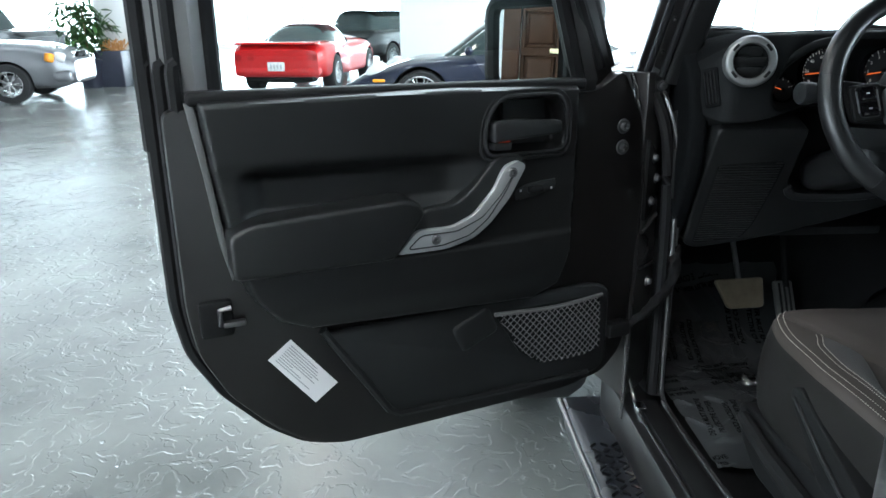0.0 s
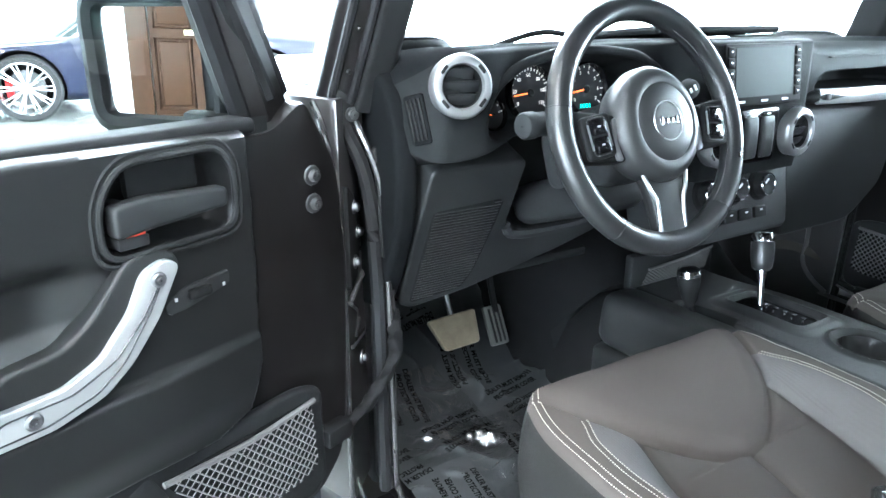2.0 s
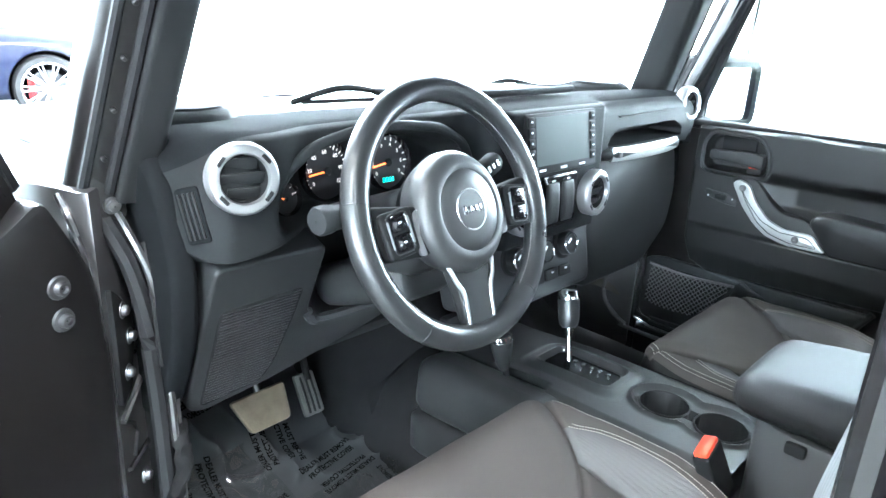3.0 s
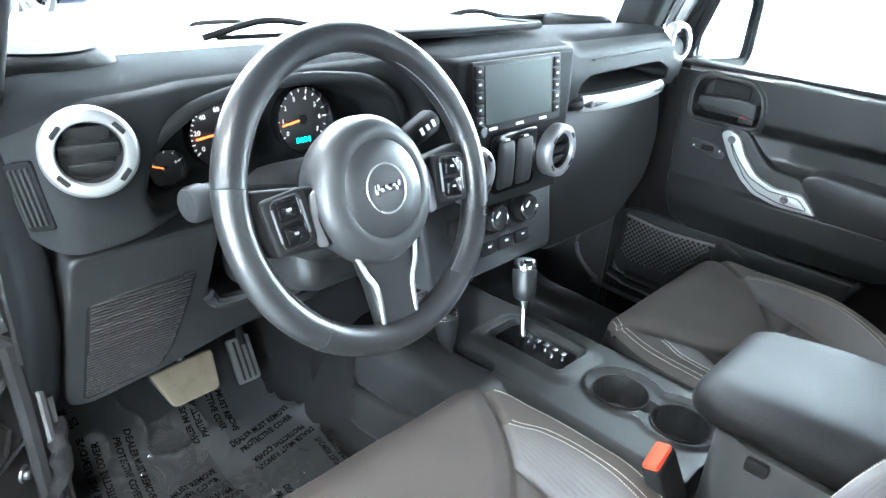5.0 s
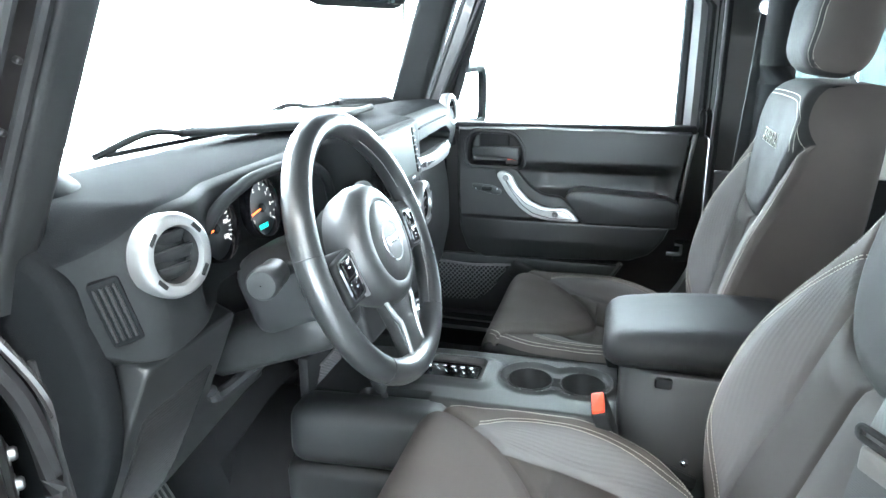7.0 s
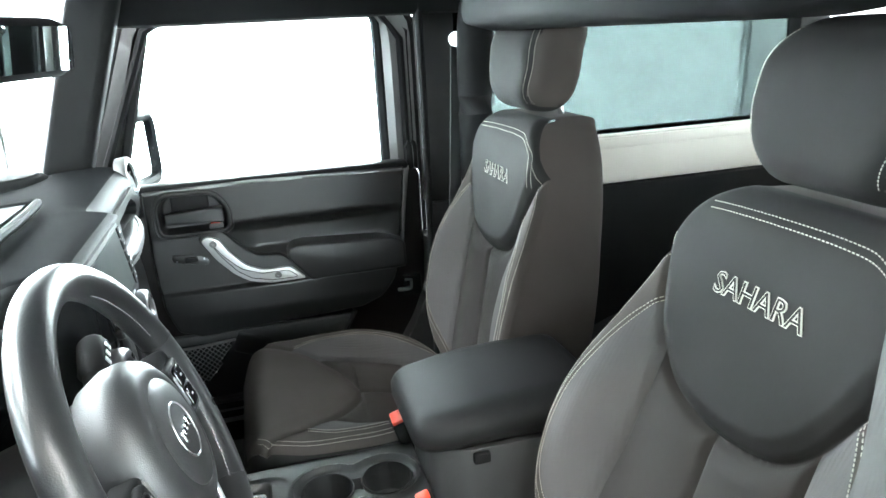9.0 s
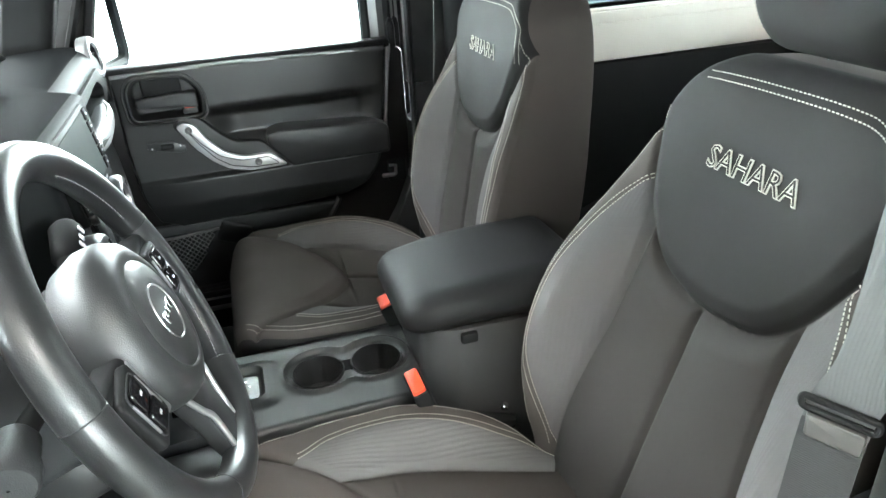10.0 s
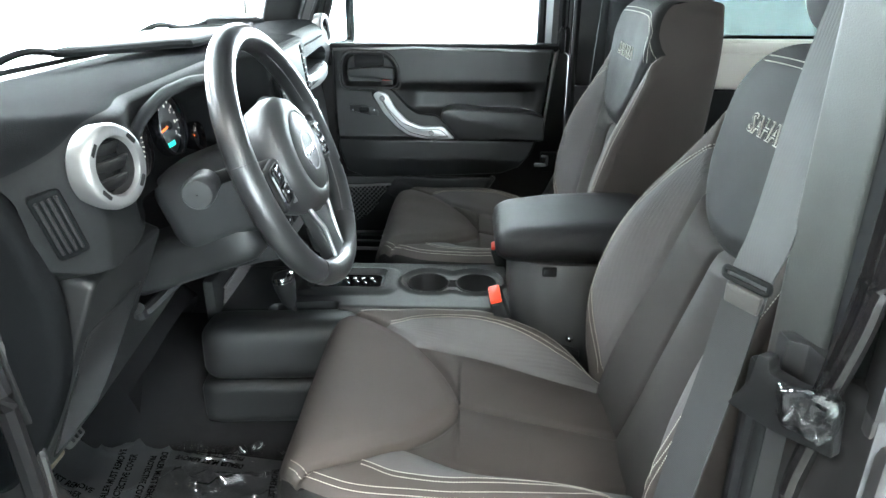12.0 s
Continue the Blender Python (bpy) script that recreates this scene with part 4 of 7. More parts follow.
part("cowl", box(0, 0.64, 1.285, 1.36, 0.34, 0.08, 0.02), paint, jeep)
# bonnet, wings, nose
part("bonnet", pad(pose(0, 1.42, 1.15), 1.16, 1.30, 0.22, 0.05, 8, lambda p: Vector((p.x * (1 - 0.10 * (p.y / 1.3 + 0.5)), p.y, p.z - 0.06 * (p.y / 1.3 + 0.5) - 0.05 * (abs(p.x) / 0.58) ** 3))), paint, jeep)
part("front_body", box(0, 1.40, 0.80, 1.10, 1.28, 0.55, 0.03), paint, jeep)
part("grille_panel", box(0, 2.08, 0.92, 1.10, 0.08, 0.50, 0.03), paint, jeep)
for s in (-1, 1):
    part("front_wing", pad(pose(s * 0.74, 1.38, 0.98), 0.40, 1.05, 0.12, 0.05, 7, lambda p: Vector((p.x, p.y, p.z - 0.9 * max(0, abs(p.y) - 0.28) ** 1.4))), plastic_dark, jeep)
    part("rear_wing", pad(pose(s * 0.84, -1.12, 0.98), 0.20, 0.95, 0.10, 0.045, 7, lambda p: Vector((p.x, p.y, p.z - 0.9 * max(0, abs(p.y) - 0.28) ** 1.4))), plastic_dark, jeep)
    part("cowl_side", box(s * 0.725, 0.67, 0.95, 0.10, 0.32, 0.68, 0.02), paint, jeep)
    for y in (1.38, -1.05):
        road_wheel(jeep, Matrix.Translation(STANCE.inverted() @ Vector((s * 0.74, y, FLOOR + 0.40))) @ pose(0, 0, 0, 0, 90 * s, 0), 0.40, 0.25, 0.24, 5)
    # side step
    stp = part("side_step", pad(pose(s * 0.760, -0.20, 0.458), 0.13, 1.52, 0.07, 0.025, 7), step_black, jeep, "black side step with raised treads")
    bm = bmesh.new()
    for k in range(46):
        for c in range(4):
            add_box(bm, pose(s * 0.760 - 0.036 + 0.024 * c, -0.62 + 0.021 * k, 0.4945, 0, 0, 38 if (k + c) % 2 else -38), 0.017, 0.005, 0.004)
    part("tread", bm, gloss_black, stp)
    part("step_edge", tube([(s * 0.824, -0.94, 0.480), (s * 0.824, 0.55, 0.480)], 0.006, 8), steel, stp)
# footman loop and catches on the bonnet
bm = tube(curve_points([(-0.065, 1.06, 1.245), (-0.065, 1.06, 1.285), (0.0, 1.06, 1.29), (0.065, 1.06, 1.285), (0.065, 1.06, 1.245)], 5), 0.006, 8)
part("bonnet_loop", bm, plastic_dark, jeep)
for s in (-1, 1):
    part("bonnet_bumper", box(s * 0.42, 0.86, 1.285, 0.05, 0.03, 0.06, 0.006), rubber, jeep)
for x0, x1 in ((-0.30, 0.10), (0.18, 0.56)):
    bm = tube(curve_points([(x0, 0.56, 1.345), (x0 + 0.10, 0.535, 1.37), (x0 + 0.22, 0.52, 1.355), (x1, 0.50, 1.36)], 6), 0.006, 6)
    add_tube(bm, [(x0 + 0.02, 0.555, 1.345), (x1, 0.495, 1.348)], 0.0045, 6)
    part("wiper", bm, plastic_dark, jeep)
# jamb plate, bolts and ribs
JF = axes((-0.698, 0.3665, 1.0), Vector((-0.662, -0.749, 0)), Vector((0, 0, 1)), Vector((-0.749, 0.662, 0)))    # x outwards along the jamb face, y up


def jamb_rod(pts, r):
    return tube([JF @ Vector((x, z - 1.0, -0.002)) for x, z in pts], r, 6)


plate = part("jamb_plate", prism(JF, rounded([(0.038, 1.165 - 1), (0.006, 1.140 - 1), (-0.026, 1.085 - 1), (-0.012, 1.055 - 1), (0.004, 1.012 - 1), (0.040, 1.000 - 1)], 0.006), -0.006, 0.004, 0.002), plastic_dark, jeep)
part("plate_edge", jamb_rod([(0.006, 1.142), (-0.027, 1.086), (-0.013, 1.055), (0.003, 1.012)], 0.0018), edge_paint, plate)
for x, z in ((-0.004, 1.082), (0.014, 1.038), (0.010, 1.125), (-0.006, 0.862)):
    part("jamb_bolt", lathe(JF @ pose(x, z - 1.0, -0.004, 180, 0, 0), [(0.012, 0.0), (0.011, 0.003), (0.0075, 0.003), (0.007, 0.008), (0.005, 0.010), (0.001, 0.010)], 20), steel, jeep)
for x, z in ((-0.030, 1.105), (-0.030, 1.045)):
    part("jamb_hole", disc(JF @ pose(x, z - 1.0, -0.001), 0.0035, 0.003, 12), gloss_black, jeep)
part("jamb_rib", jamb_rod([(0.040, 0.978), (-0.036, 1.003)], 0.0048), frame_grey, jeep)
part("jamb_ledge", jamb_rod([(0.035, 0.900), (-0.040, 0.897)], 0.004), edge_paint, jeep)
part("bent_rod", jamb_rod([(0.030, 0.972), (0.006, 0.955), (-0.004, 0.935), (0.014, 0.908)], 0.0034), plastic_dark, jeep)
for s in (-1, 1):
    brk = part("pillar_bracket", add_box(bmesh.new(), pose(s * 0.703, 0.375, 1.284), 0.044, 0.05, 0.078, 0.007), paint_shaded, jeep)
    part("bracket_slot", add_box(bmesh.new(), pose(s * 0.692, 0.3500, 1.300), 0.016, 0.004, 0.030, 0.001), gloss_black, brk)
    part("bracket_bolt", lathe(facing((s * 0.700, 0.3495, 1.265), (0, -1, 0)), [(0.011, 0.0), (0.010, 0.003), (0.007, 0.003), (0.0065, 0.008), (0.001, 0.009)], 20), steel, brk)
    part("striker", tube(curve_points([(s * 0.725, -0.455, 0.91), (s * 0.725, -0.425, 0.91), (s * 0.725, -0.425, 0.95), (s * 0.725, -0.455, 0.95)], 4), 0.006, 8), steel, jeep)
part("sill_catch", add_box(bmesh.new(), pose(-0.708, 0.30, 0.600), 0.022, 0.03, 0.016, 0.004), chrome, jeep)


# ---- doors ----
TRIM = [(0.787, 1.274), (0.776, 1.173), (0.764, 1.087), (0.756, 1.026), (0.738, 0.978), (0.702, 0.932), (0.65, 0.909), (0.51, 0.902), (0.376, 0.897), (0.24, 0.892), (0.185, 0.915), (0.162, 0.98), (0.155, 1.10), (0.158, 1.276), (0.40, 1.281)]
BEZEL = rounded([(0.346, 1.166), (0.346, 1.225), (0.318, 1.262), (0.205, 1.264), (0.186, 1.235), (0.188, 1.168)], 0.022, 5)


def inside_of(outline, x, y):
    """Signed distance to an outline, positive inside."""
    best, hit = 1e9, False
    n = len(outline)
    for i in range(n):
        (x0, y0), (x1, y1) = outline[i], outline[(i + 1) % n]
        dx, dy = x1 - x0, y1 - y0
        t = max(0.0, min(1.0, ((x - x0) * dx + (y - y0) * dy) / (dx * dx + dy * dy + 1e-12)))
        best = min(best, (x - x0 - t * dx) ** 2 + (y - y0 - t * dy) ** 2)
        if (y0 > y) != (y1 > y) and x < x0 + (y - y0) / (y1 - y0) * dx:
            hit = not hit
    return math.sqrt(best) * (1 if hit else -1)


frame_paint = material("grey_window_frame_paint", (0.13, 0.13, 0.13), 0.38, 0.3, coat=0.3, mottle=(8, 0.08))
ARM = rounded([(0.765, 1.022), (0.765, 1.090), (0.735, 1.103), (0.50, 1.116), (0.475, 1.108), (0.468, 1.09), (0.52, 1.022)], 0.012, 4)


def trim_height(s, z):
    e = inside_of(TRIM, s, z)
    n = 0.031
    n += 0.007 * smooth(1.155, 1.19, z) * smooth(0.11, 0.2, s)                        # shoulder
    n -= 0.024 * smooth(1.182, 1.150, z) * smooth(1.080, 1.112, z) * smooth(0.748, 0.70, s) * smooth(0.325, 0.42, s)  # hollow over the armrest
    n += 0.017 * smooth(1.024, 1.016, z) * smooth(0.90, 0.965, z) * smooth(0.10, 0.30, s)  # lower bulge
    b = inside_of(BEZEL, s, z)
    n = n - (n - 0.004) * smooth(0.0, 0.012, b)
    return -0.004 + (n + 0.004) * math.sqrt(smooth(-0.001, 0.008, e)) if e > -0.02 else -0.006


def car_door(base, m, label):
    """m takes (along the door from its hinge, inwards, up) to the place; it may mirror."""
    d = thing("hinged_door", base, label, "car door", "doors of the off-road vehicle")
    P = lambda s, n, z: Vector((s, n, z))
    add = lambda nm, bm, mt, parent=d, lab="", **k: part(nm, bm, mt, parent, lab, m=m, **k)
    side = axes((0, 0, 0), Vector((1, 0, 0)), Vector((0, 0, 1)), Vector((0, -1, 0)))   # outline plane; its z axis points outwards
    shell = [(0.832, 1.262), (0.832, 0.96), (0.822, 0.885), (0.783, 0.805), (0.715, 0.728), (0.655, 0.684), (0.60, 0.670), (0.14, 0.672), (0.05, 0.690), (0.005, 0.735), (-0.008, 0.80), (-0.022, 1.05), (-0.012, 1.20), (0.04, 1.30), (0.10, 1.262)]
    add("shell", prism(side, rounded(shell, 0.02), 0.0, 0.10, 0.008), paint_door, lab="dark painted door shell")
    skin = [(0.850, 1.262), (0.850, 0.95), (0.838, 0.87), (0.79, 0.79), (0.72, 0.71), (0.66, 0.665), (0.60, 0.652), (0.12, 0.654), (0.03, 0.675), (-0.01, 0.73), (-0.02, 1.20), (0.05, 1.262)]
    add("outer_skin", prism(side, rounded(skin, 0.02), 0.095, 0.118, 0.006), paint, lab="granite metallic outer skin")
    out = [(0.842, 1.33), (0.842, 0.955), (0.828, 0.875), (0.785, 0.795), (0.715, 0.716), (0.655, 0.672), (0.59, 0.660), (0.13, 0.662), (0.04, 0.682), (-0.004, 0.735)]
    bm = bmesh.new()
    for k, (off, n, r) in enumerate(((0.0, -0.052, 0.013), (0.017, -0.034, 0.012), (0.033, -0.012, 0.011))):
        q = [(0.842 - off, 1.33)] + [(s + (0.43 - s) * off * 1.6, z + off * (1.1 if z < 0.9 else 0.4)) for s, z in out[1:]]
        q[1] = (0.842 - off, 0.955 + 0.3 * off)
        add_tube(bm, [P(s, n, z) for s, z in rounded(q, 0.02, 3)[1:]], r, 8, up=(0, 1, 0))
    add("weather_strip", bm, rubber)
    # window frame and glass
    fr = [(0.835, 1.16), (0.835, 1.62), (0.79, 1.685), (0.235, 1.685), (0.188, 1.66), (0.046, 1.29), (0.02, 1.20)]
    gl = [(0.757, 1.16), (0.757, 1.622), (0.737, 1.652), (0.243, 1.652), (0.214, 1.630), (0.083, 1.20)]
    bm = bmesh.new()
    n_pts = 40

    def walk_outline(o, k):
        q = [Vector((*p, 0)) for p in o]
        ln = [(q[i + 1] - q[i]).length for i in range(len(q) - 1)]
        want = sum(ln) * k
        for i, l in enumerate(ln):
            if want <= l or i == len(ln) - 1:
                return q[i].lerp(q[i + 1], min(1, want / l))
            want -= l

    rings = []
    for k in range(n_pts):
        a, b = walk_outline(rounded(fr, 0.03)[3:-4], k / (n_pts - 1)), walk_outline(rounded(gl, 0.02)[3:-3], k / (n_pts - 1))
        rings.append([P(a.x, -0.03, a.y), P(a.x, -0.085, a.y), P(b.x, -0.085, b.y), P(b.x, -0.04, b.y), P(b.x + (a.x - b.x) * 0.3, -0.018, b.y + (a.y - b.y) * 0.3)])
    # slot 0 is the paler rear upright, slot 1 the darker rest
    add_grid(bm, lambda i, j: rings[i][j], n_pts, 5, wrap_v=True, slot=lambda i, j: 0 if i < 13 else 1)
    bmesh.ops.recalc_face_normals(bm, faces=bm.faces[:])
    add("window_frame", bm, [frame_paint, paint_door], lab="window frame, grey on the rear upright, dark elsewhere")
    bm = bmesh.new()
    for off, n, r in ((0.0, -0.055, 0.015), (0.020, -0.040, 0.013), (0.038, -0.026, 0.011)):
        add_tube(bm, [P(*q) for q in [(0.844 - off, n, 1.20), (0.844 - off, n, 1.62 - off), (0.79 - off, n, 1.694 - off), (0.235 + off, n, 1.694 - off), (0.184 + off, n, 1.665 - off), (0.041 + off, n, 1.30)]], r, 8, up=(0, 1, 0))
    add("frame_seal", bm, rubber)
    add("glass_channel", tube([P(s, -0.046, z) for s, z in gl], 0.017, 8, flat=0.8, up=(0, 1, 0)), rubber)
    add("window_glass", prism(side, gl, 0.055, 0.059), glass_clear).visible_shadow = False
    add("belt_seal", add_box(bmesh.new(), pose(0.466, -0.006, 1.2755), 0.664, 0.048, 0.020, 0.007, 3), rubber)
    strip = [(0.788, 1.270), (0.776, 1.17), (0.764, 1.06), (0.757, 1.01), (0.761, 1.005), (0.773, 1.06), (0.786, 1.17), (0.801, 1.270)]
    add("edge_strip", prism(side, strip, -0.012, 0.004, 0.002), frame_paint, lab="pale grey painted edge strip")
    # moulded trim
    bm = bmesh.new()
    nu, nv = 204, 118
    add_grid(bm, lambda i, j: P(0.800 - 0.700 * i / (nu - 1), trim_height(0.800 - 0.700 * i / (nu - 1), 0.880 + 0.402 * j / (nv - 1)), 0.880 + 0.402 * j / (nv - 1)), nu, nv)
    trim = add("trim_panel", bm, door_vinyl, lab="black moulded trim panel", angle=60)
    add("armrest", add_prism(bmesh.new(), side, ARM, -0.074, 0.0, 0.022, 4), door_vinyl, trim, "padded black armrest", angle=60)
    # grab handle: black bracket and silver face
    back = rounded([(0.327, 1.166), (0.372, 1.114), (0.402, 1.094), (0.458, 1.090), (0.522, 1.026), (0.512, 1.012), (0.42, 1.012), (0.345, 1.044), (0.266, 1.148), (0.282, 1.168)], 0.014, 4)
    handle = add("grab_handle", prism(side, back, -0.043, 0.0, 0.010, 3), plastic, trim, "black and silver grab handle", angle=60)
    face = rounded([(0.316, 1.150), (0.336, 1.112), (0.372, 1.074), (0.412, 1.058), (0.474, 1.059), (0.511, 1.022), (0.425, 1.021), (0.372, 1.034), (0.340, 1.057), (0.305, 1.096), (0.274, 1.149), (0.290, 1.159)], 0.010, 3)
    add("handle_face", prism(side, face, -0.052, -0.034, 0.004, 3), silver_trim, d, "silver painted handle face")
    line = [(0.293, 1.146), (0.322, 1.104), (0.358, 1.068), (0.404, 1.050), (0.468, 1.050), (0.492, 1.029), (0.430, 1.029), (0.380, 1.041), (0.348, 1.064), (0.314, 1.108)]
    add("handle_groove", tube([P(s, 0.0522, z) for s, z in rounded(line, 0.008, 3)], 0.0011, 6, True, up=(0, 1, 0)), graphite)
    for s, z in ((0.3015, 1.139), (0.4420, 1.0405)):
        add("handle_bolt", lathe(side @ pose(s, z, -0.058), [(0.001, 0.0), (0.003, 0.0), (0.0035, 0.003), (0.006, 0.002), (0.0085, 0.004), (0.0085, 0.012)], 18), steel)
    # pull lever in its cup
    add("bezel", add_tube(tube([P(s, 0.037, z) for s, z in BEZEL], 0.0042, 8, True, up=(0, 1, 0)), [P(0.267 + (s - 0.267) * 1.10, 0.036, 1.214 + (z - 1.214) * 1.16) for s, z in BEZEL], 0.0030, 8, True, up=(0, 1, 0)), plastic, trim)
    add("cup", add_box(bmesh.new(), pose(0.262, 0.012, 1.238), 0.085, 0.014, 0.040, 0.006), plastic_dark, trim)
    lev = add("pull_lever", prism(side, rounded([(0.336, 1.188), (0.336, 1.222), (0.300, 1.226), (0.204, 1.220), (0.204, 1.198), (0.300, 1.192)], 0.007), -0.050, -0.028, 0.006, 3), plastic_grey, trim, "dark grey pull lever", angle=60)
    add("lever_block", add_box(bmesh.new(), pose(0.322, 0.018, 1.206), 0.026, 0.034, 0.030, 0.004), plastic_grey, trim)
    lk = add("lock_tab", add_box(bmesh.new(), pose(0.316, 0.024, 1.182), 0.034, 0.040, 0.014, 0.003), plastic_grey, trim)
    add("lock_flag", add_box(bmesh.new(), pose(0.316, 0.036, 1.1905), 0.024, 0.018, 0.0035), red_plastic, trim, "red unlocked flag")
    # switch plate
    sw = add("switch_plate", prism(side, rounded([(0.285, 1.085), (0.288, 1.100), (0.262, 1.113), (0.203, 1.118), (0.203, 1.100), (0.262, 1.086)], 0.006), -0.034, -0.010, 0.003), graphite, trim, "grey switch plate")
    add("rocker", add_box(bmesh.new(), pose(0.246, 0.036, 1.103), 0.030, 0.010, 0.013, 0.004), plastic_dark, trim)
    for s in (0.275, 0.213):
        add("switch_mark", add_box(bmesh.new(), pose(s, 0.0345, 1.102), 0.003, 0.002, 0.004), print_grey, trim)
    # lower pocket with its net
    pk = rounded([(0.635, 0.893), (0.520, 0.722), (0.49, 0.712), (0.075, 0.705), (0.055, 0.73), (0.055, 0.885), (0.10, 0.90)], 0.02, 4)
    pocket = add("map_pocket", prism(side, pk, -0.016, 0.0, 0.009, 3), plastic, lab="black lower map pocket", angle=60)
    add("pocket_ridge", tube([P(0.628, 0.010, 0.898), P(0.520, 0.014, 0.728), P(0.50, 0.014, 0.716), P(0.10, 0.014, 0.709)], 0.008, 8, up=(0, 1, 0)), plastic, pocket)
    add("pocket_lip", pad(pose(0.352, 0.008, 0.850, 0, 24, 0), 0.085, 0.024, 0.062, 0.011, 5), plastic, pocket)
    NET = [(0.314, 0.874), (0.082, 0.874), (0.075, 0.764), (0.11, 0.753), (0.215, 0.756), (0.262, 0.790)]
    bm = bmesh.new()
    for dirn in (1, -1):
        for k in range(-30, 60):
            run = []
            for q in range(44):
                z = 0.750 + 0.126 * q / 43
                s = 0.02 + k * 0.0135 + dirn * (z - 0.73) * 0.95
                if inside_of(NET, s, z) > 0.001:
                    run.append(P(s, 0.021 + 0.006 * math.sin((s - 0.06) * 12), z))
            if len(run) > 2:
                add_tube(bm, run[::3] + [run[-1]], 0.0011, 4, up=(0, 1, 0))
    add_tube(bm, [P(p.x, 0.024, p.y) for p in curve_points([(0.316, 0.875, 0), (0.19, 0.868, 0), (0.080, 0.876, 0)], 6)], 0.0042, 6, up=(0, 1, 0))
    add("net", bm, net_cord, pocket, "grey elastic net")
    add("net_backing", prism(side, NET, -0.0175, -0.012), plastic_dark, pocket)
    for z in (1.195, 1.156):
        add("hinge_bolt", lathe(facing((0.037, 0.0, z), (0, 1, 0)), [(0.0140, 0.0), (0.0132, 0.003), (0.0085, 0.003), (0.0080, 0.008), (0.0072, 0.0105), (0.0046, 0.0105), (0.0042, 0.006), (0.001, 0.006)], 24), steel)
    # latch and striker hole at the rear edge
    la = add("latch", add_box(bmesh.new(), pose(0.790, -0.01, 0.945), 0.05, 0.04, 0.06, 0.006), plastic_dark)
    add("latch_plate", add_box(bmesh.new(), pose(0.765, 0.012, 0.937), 0.034, 0.012, 0.010, 0.003), steel, la)
    add("latch_fork", tube([P(0.785, 0.01, 0.935), P(0.785, 0.016, 0.963), P(0.768, 0.016, 0.965)], 0.004, 6), steel, la)
    return d, add, P, side


# the driver's door stands wide open; the passenger's is shut
HINGE = Vector((-0.7506, 0.3123, 0))
OPEN = axes(HINGE, Vector((-0.9304, -0.3665, 0)).normalized(), Vector((0.3665, -0.9304, 0)).normalized(), Vector((0, 0, 1)))
SHUT = axes((0.744, 0.400, 0), Vector((0, -1, 0)), Vector((-1, 0, 0)), Vector((0, 0, 1)))
d_open, add_open, P, side = car_door(Matrix.Translation(HINGE + Vector((0, 0, 0.7))), OPEN, "open driver's door with black moulded trim and silver grab handle")
d_shut, add_shut, P, side = car_door(Matrix.Translation((0.744, 0.400, 0.7)), SHUT, "closed passenger door with black moulded trim and silver grab handle")
# paper label on the shell
stk = add_open("sticker", prism(side, [(0.680, 0.888), (0.607, 0.794), (0.647, 0.765), (0.719, 0.859)], -0.0012, 0.0), paper, d_open, "white printed label")
bm = bmesh.new()
rnd = random.Random(5)
ux, uz = Vector((-0.072, 0, -0.092)).normalized(), Vector((0.038, 0, -0.030)).normalized()
for k in range(9):
    o = Vector((0.680, 0.0015, 0.888)) + uz * (0.006 + 0.0042 * k)
    ln = rnd.uniform(0.03, 0.085)
    a, b = o + ux * 0.008, o + ux * (0.008 + ln)
    vs = [bm.verts.new(p) for p in (a, b, b + uz * 0.0018, a + uz * 0.0018)]
    bm.faces.new(vs)
add_open("label_bar", bm, print_grey, stk)


def door_mirror(d, add, m):
    """The outside mirror on its arm; the glass faces back and a little inwards."""
    nrm = Vector((0.95, 0.31, 0.0)).normalized()
    f = facing((0.115, -0.190, 1.332), nrm)
    house = add("mirror_housing", pad(f @ pose(0, 0.008, -0.034), 0.246, 0.206, 0.100, 0.034, 8, lambda p: Vector((p.x * (1 - 0.9 * max(0, -p.z)), p.y * (1 - 0.9 * max(0, -p.z)), p.z))), mirror_black, d, "black square door mirror")
    add("mirror_rim", tube([f @ Vector((x, y + 0.008, 0.016)) for x, y in rounded([(-0.104, -0.086), (0.104, -0.086), (0.104, 0.086), (-0.104, 0.086)], 0.034)], 0.017, 8, True, up=nrm), mirror_black, house)
    add("mirror_glass", prism(f @ pose(-0.014, 0.008, 0), rounded([(-0.072, -0.070), (0.086, -0.070), (0.086, 0.070), (-0.072, 0.070)], 0.016), 0.0165, 0.0185), mirror_mat, house, "mirror glass")
    add("mirror_arm", add_box(bmesh.new(), pose(0.10, -0.10, 1.262), 0.06, 0.10, 0.035, 0.01), mirror_black, house)


door_mirror(d_open, add_open, OPEN)
door_mirror(d_shut, add_shut, SHUT)
# check strap from pillar to door
strap_cloth = material("black_crumpled_cloth", (0.006, 0.006, 0.0063), 0.75, grain=(160, 0.6), mottle=(40, 0.3), spec=0.15)
strap = thing("door_check_strap", (-0.70, 0.37, 0.81), "black cloth check strap between door and pillar", "strap")
bm = tube(curve_points([(-0.650, 0.335, 0.950), (-0.658, 0.312, 0.925), (-0.664, 0.303, 0.885), (-0.690, 0.298, 0.848), (-0.730, 0.300, 0.805), (-0.765, 0.300, 0.790), (-0.790, 0.292, 0.788)], 9), 0.0115, 14, flat=0.7)
for v in bm.verts:
    q = v.co * 75
    v.co += 0.0055 * Vector((noise.noise(q), noise.noise(q + Vector((9, 2, 5))), noise.noise(q + Vector((3, 8, 1)))))
part("strap", bm, strap_cloth, strap, "crumpled black cloth", angle=40)
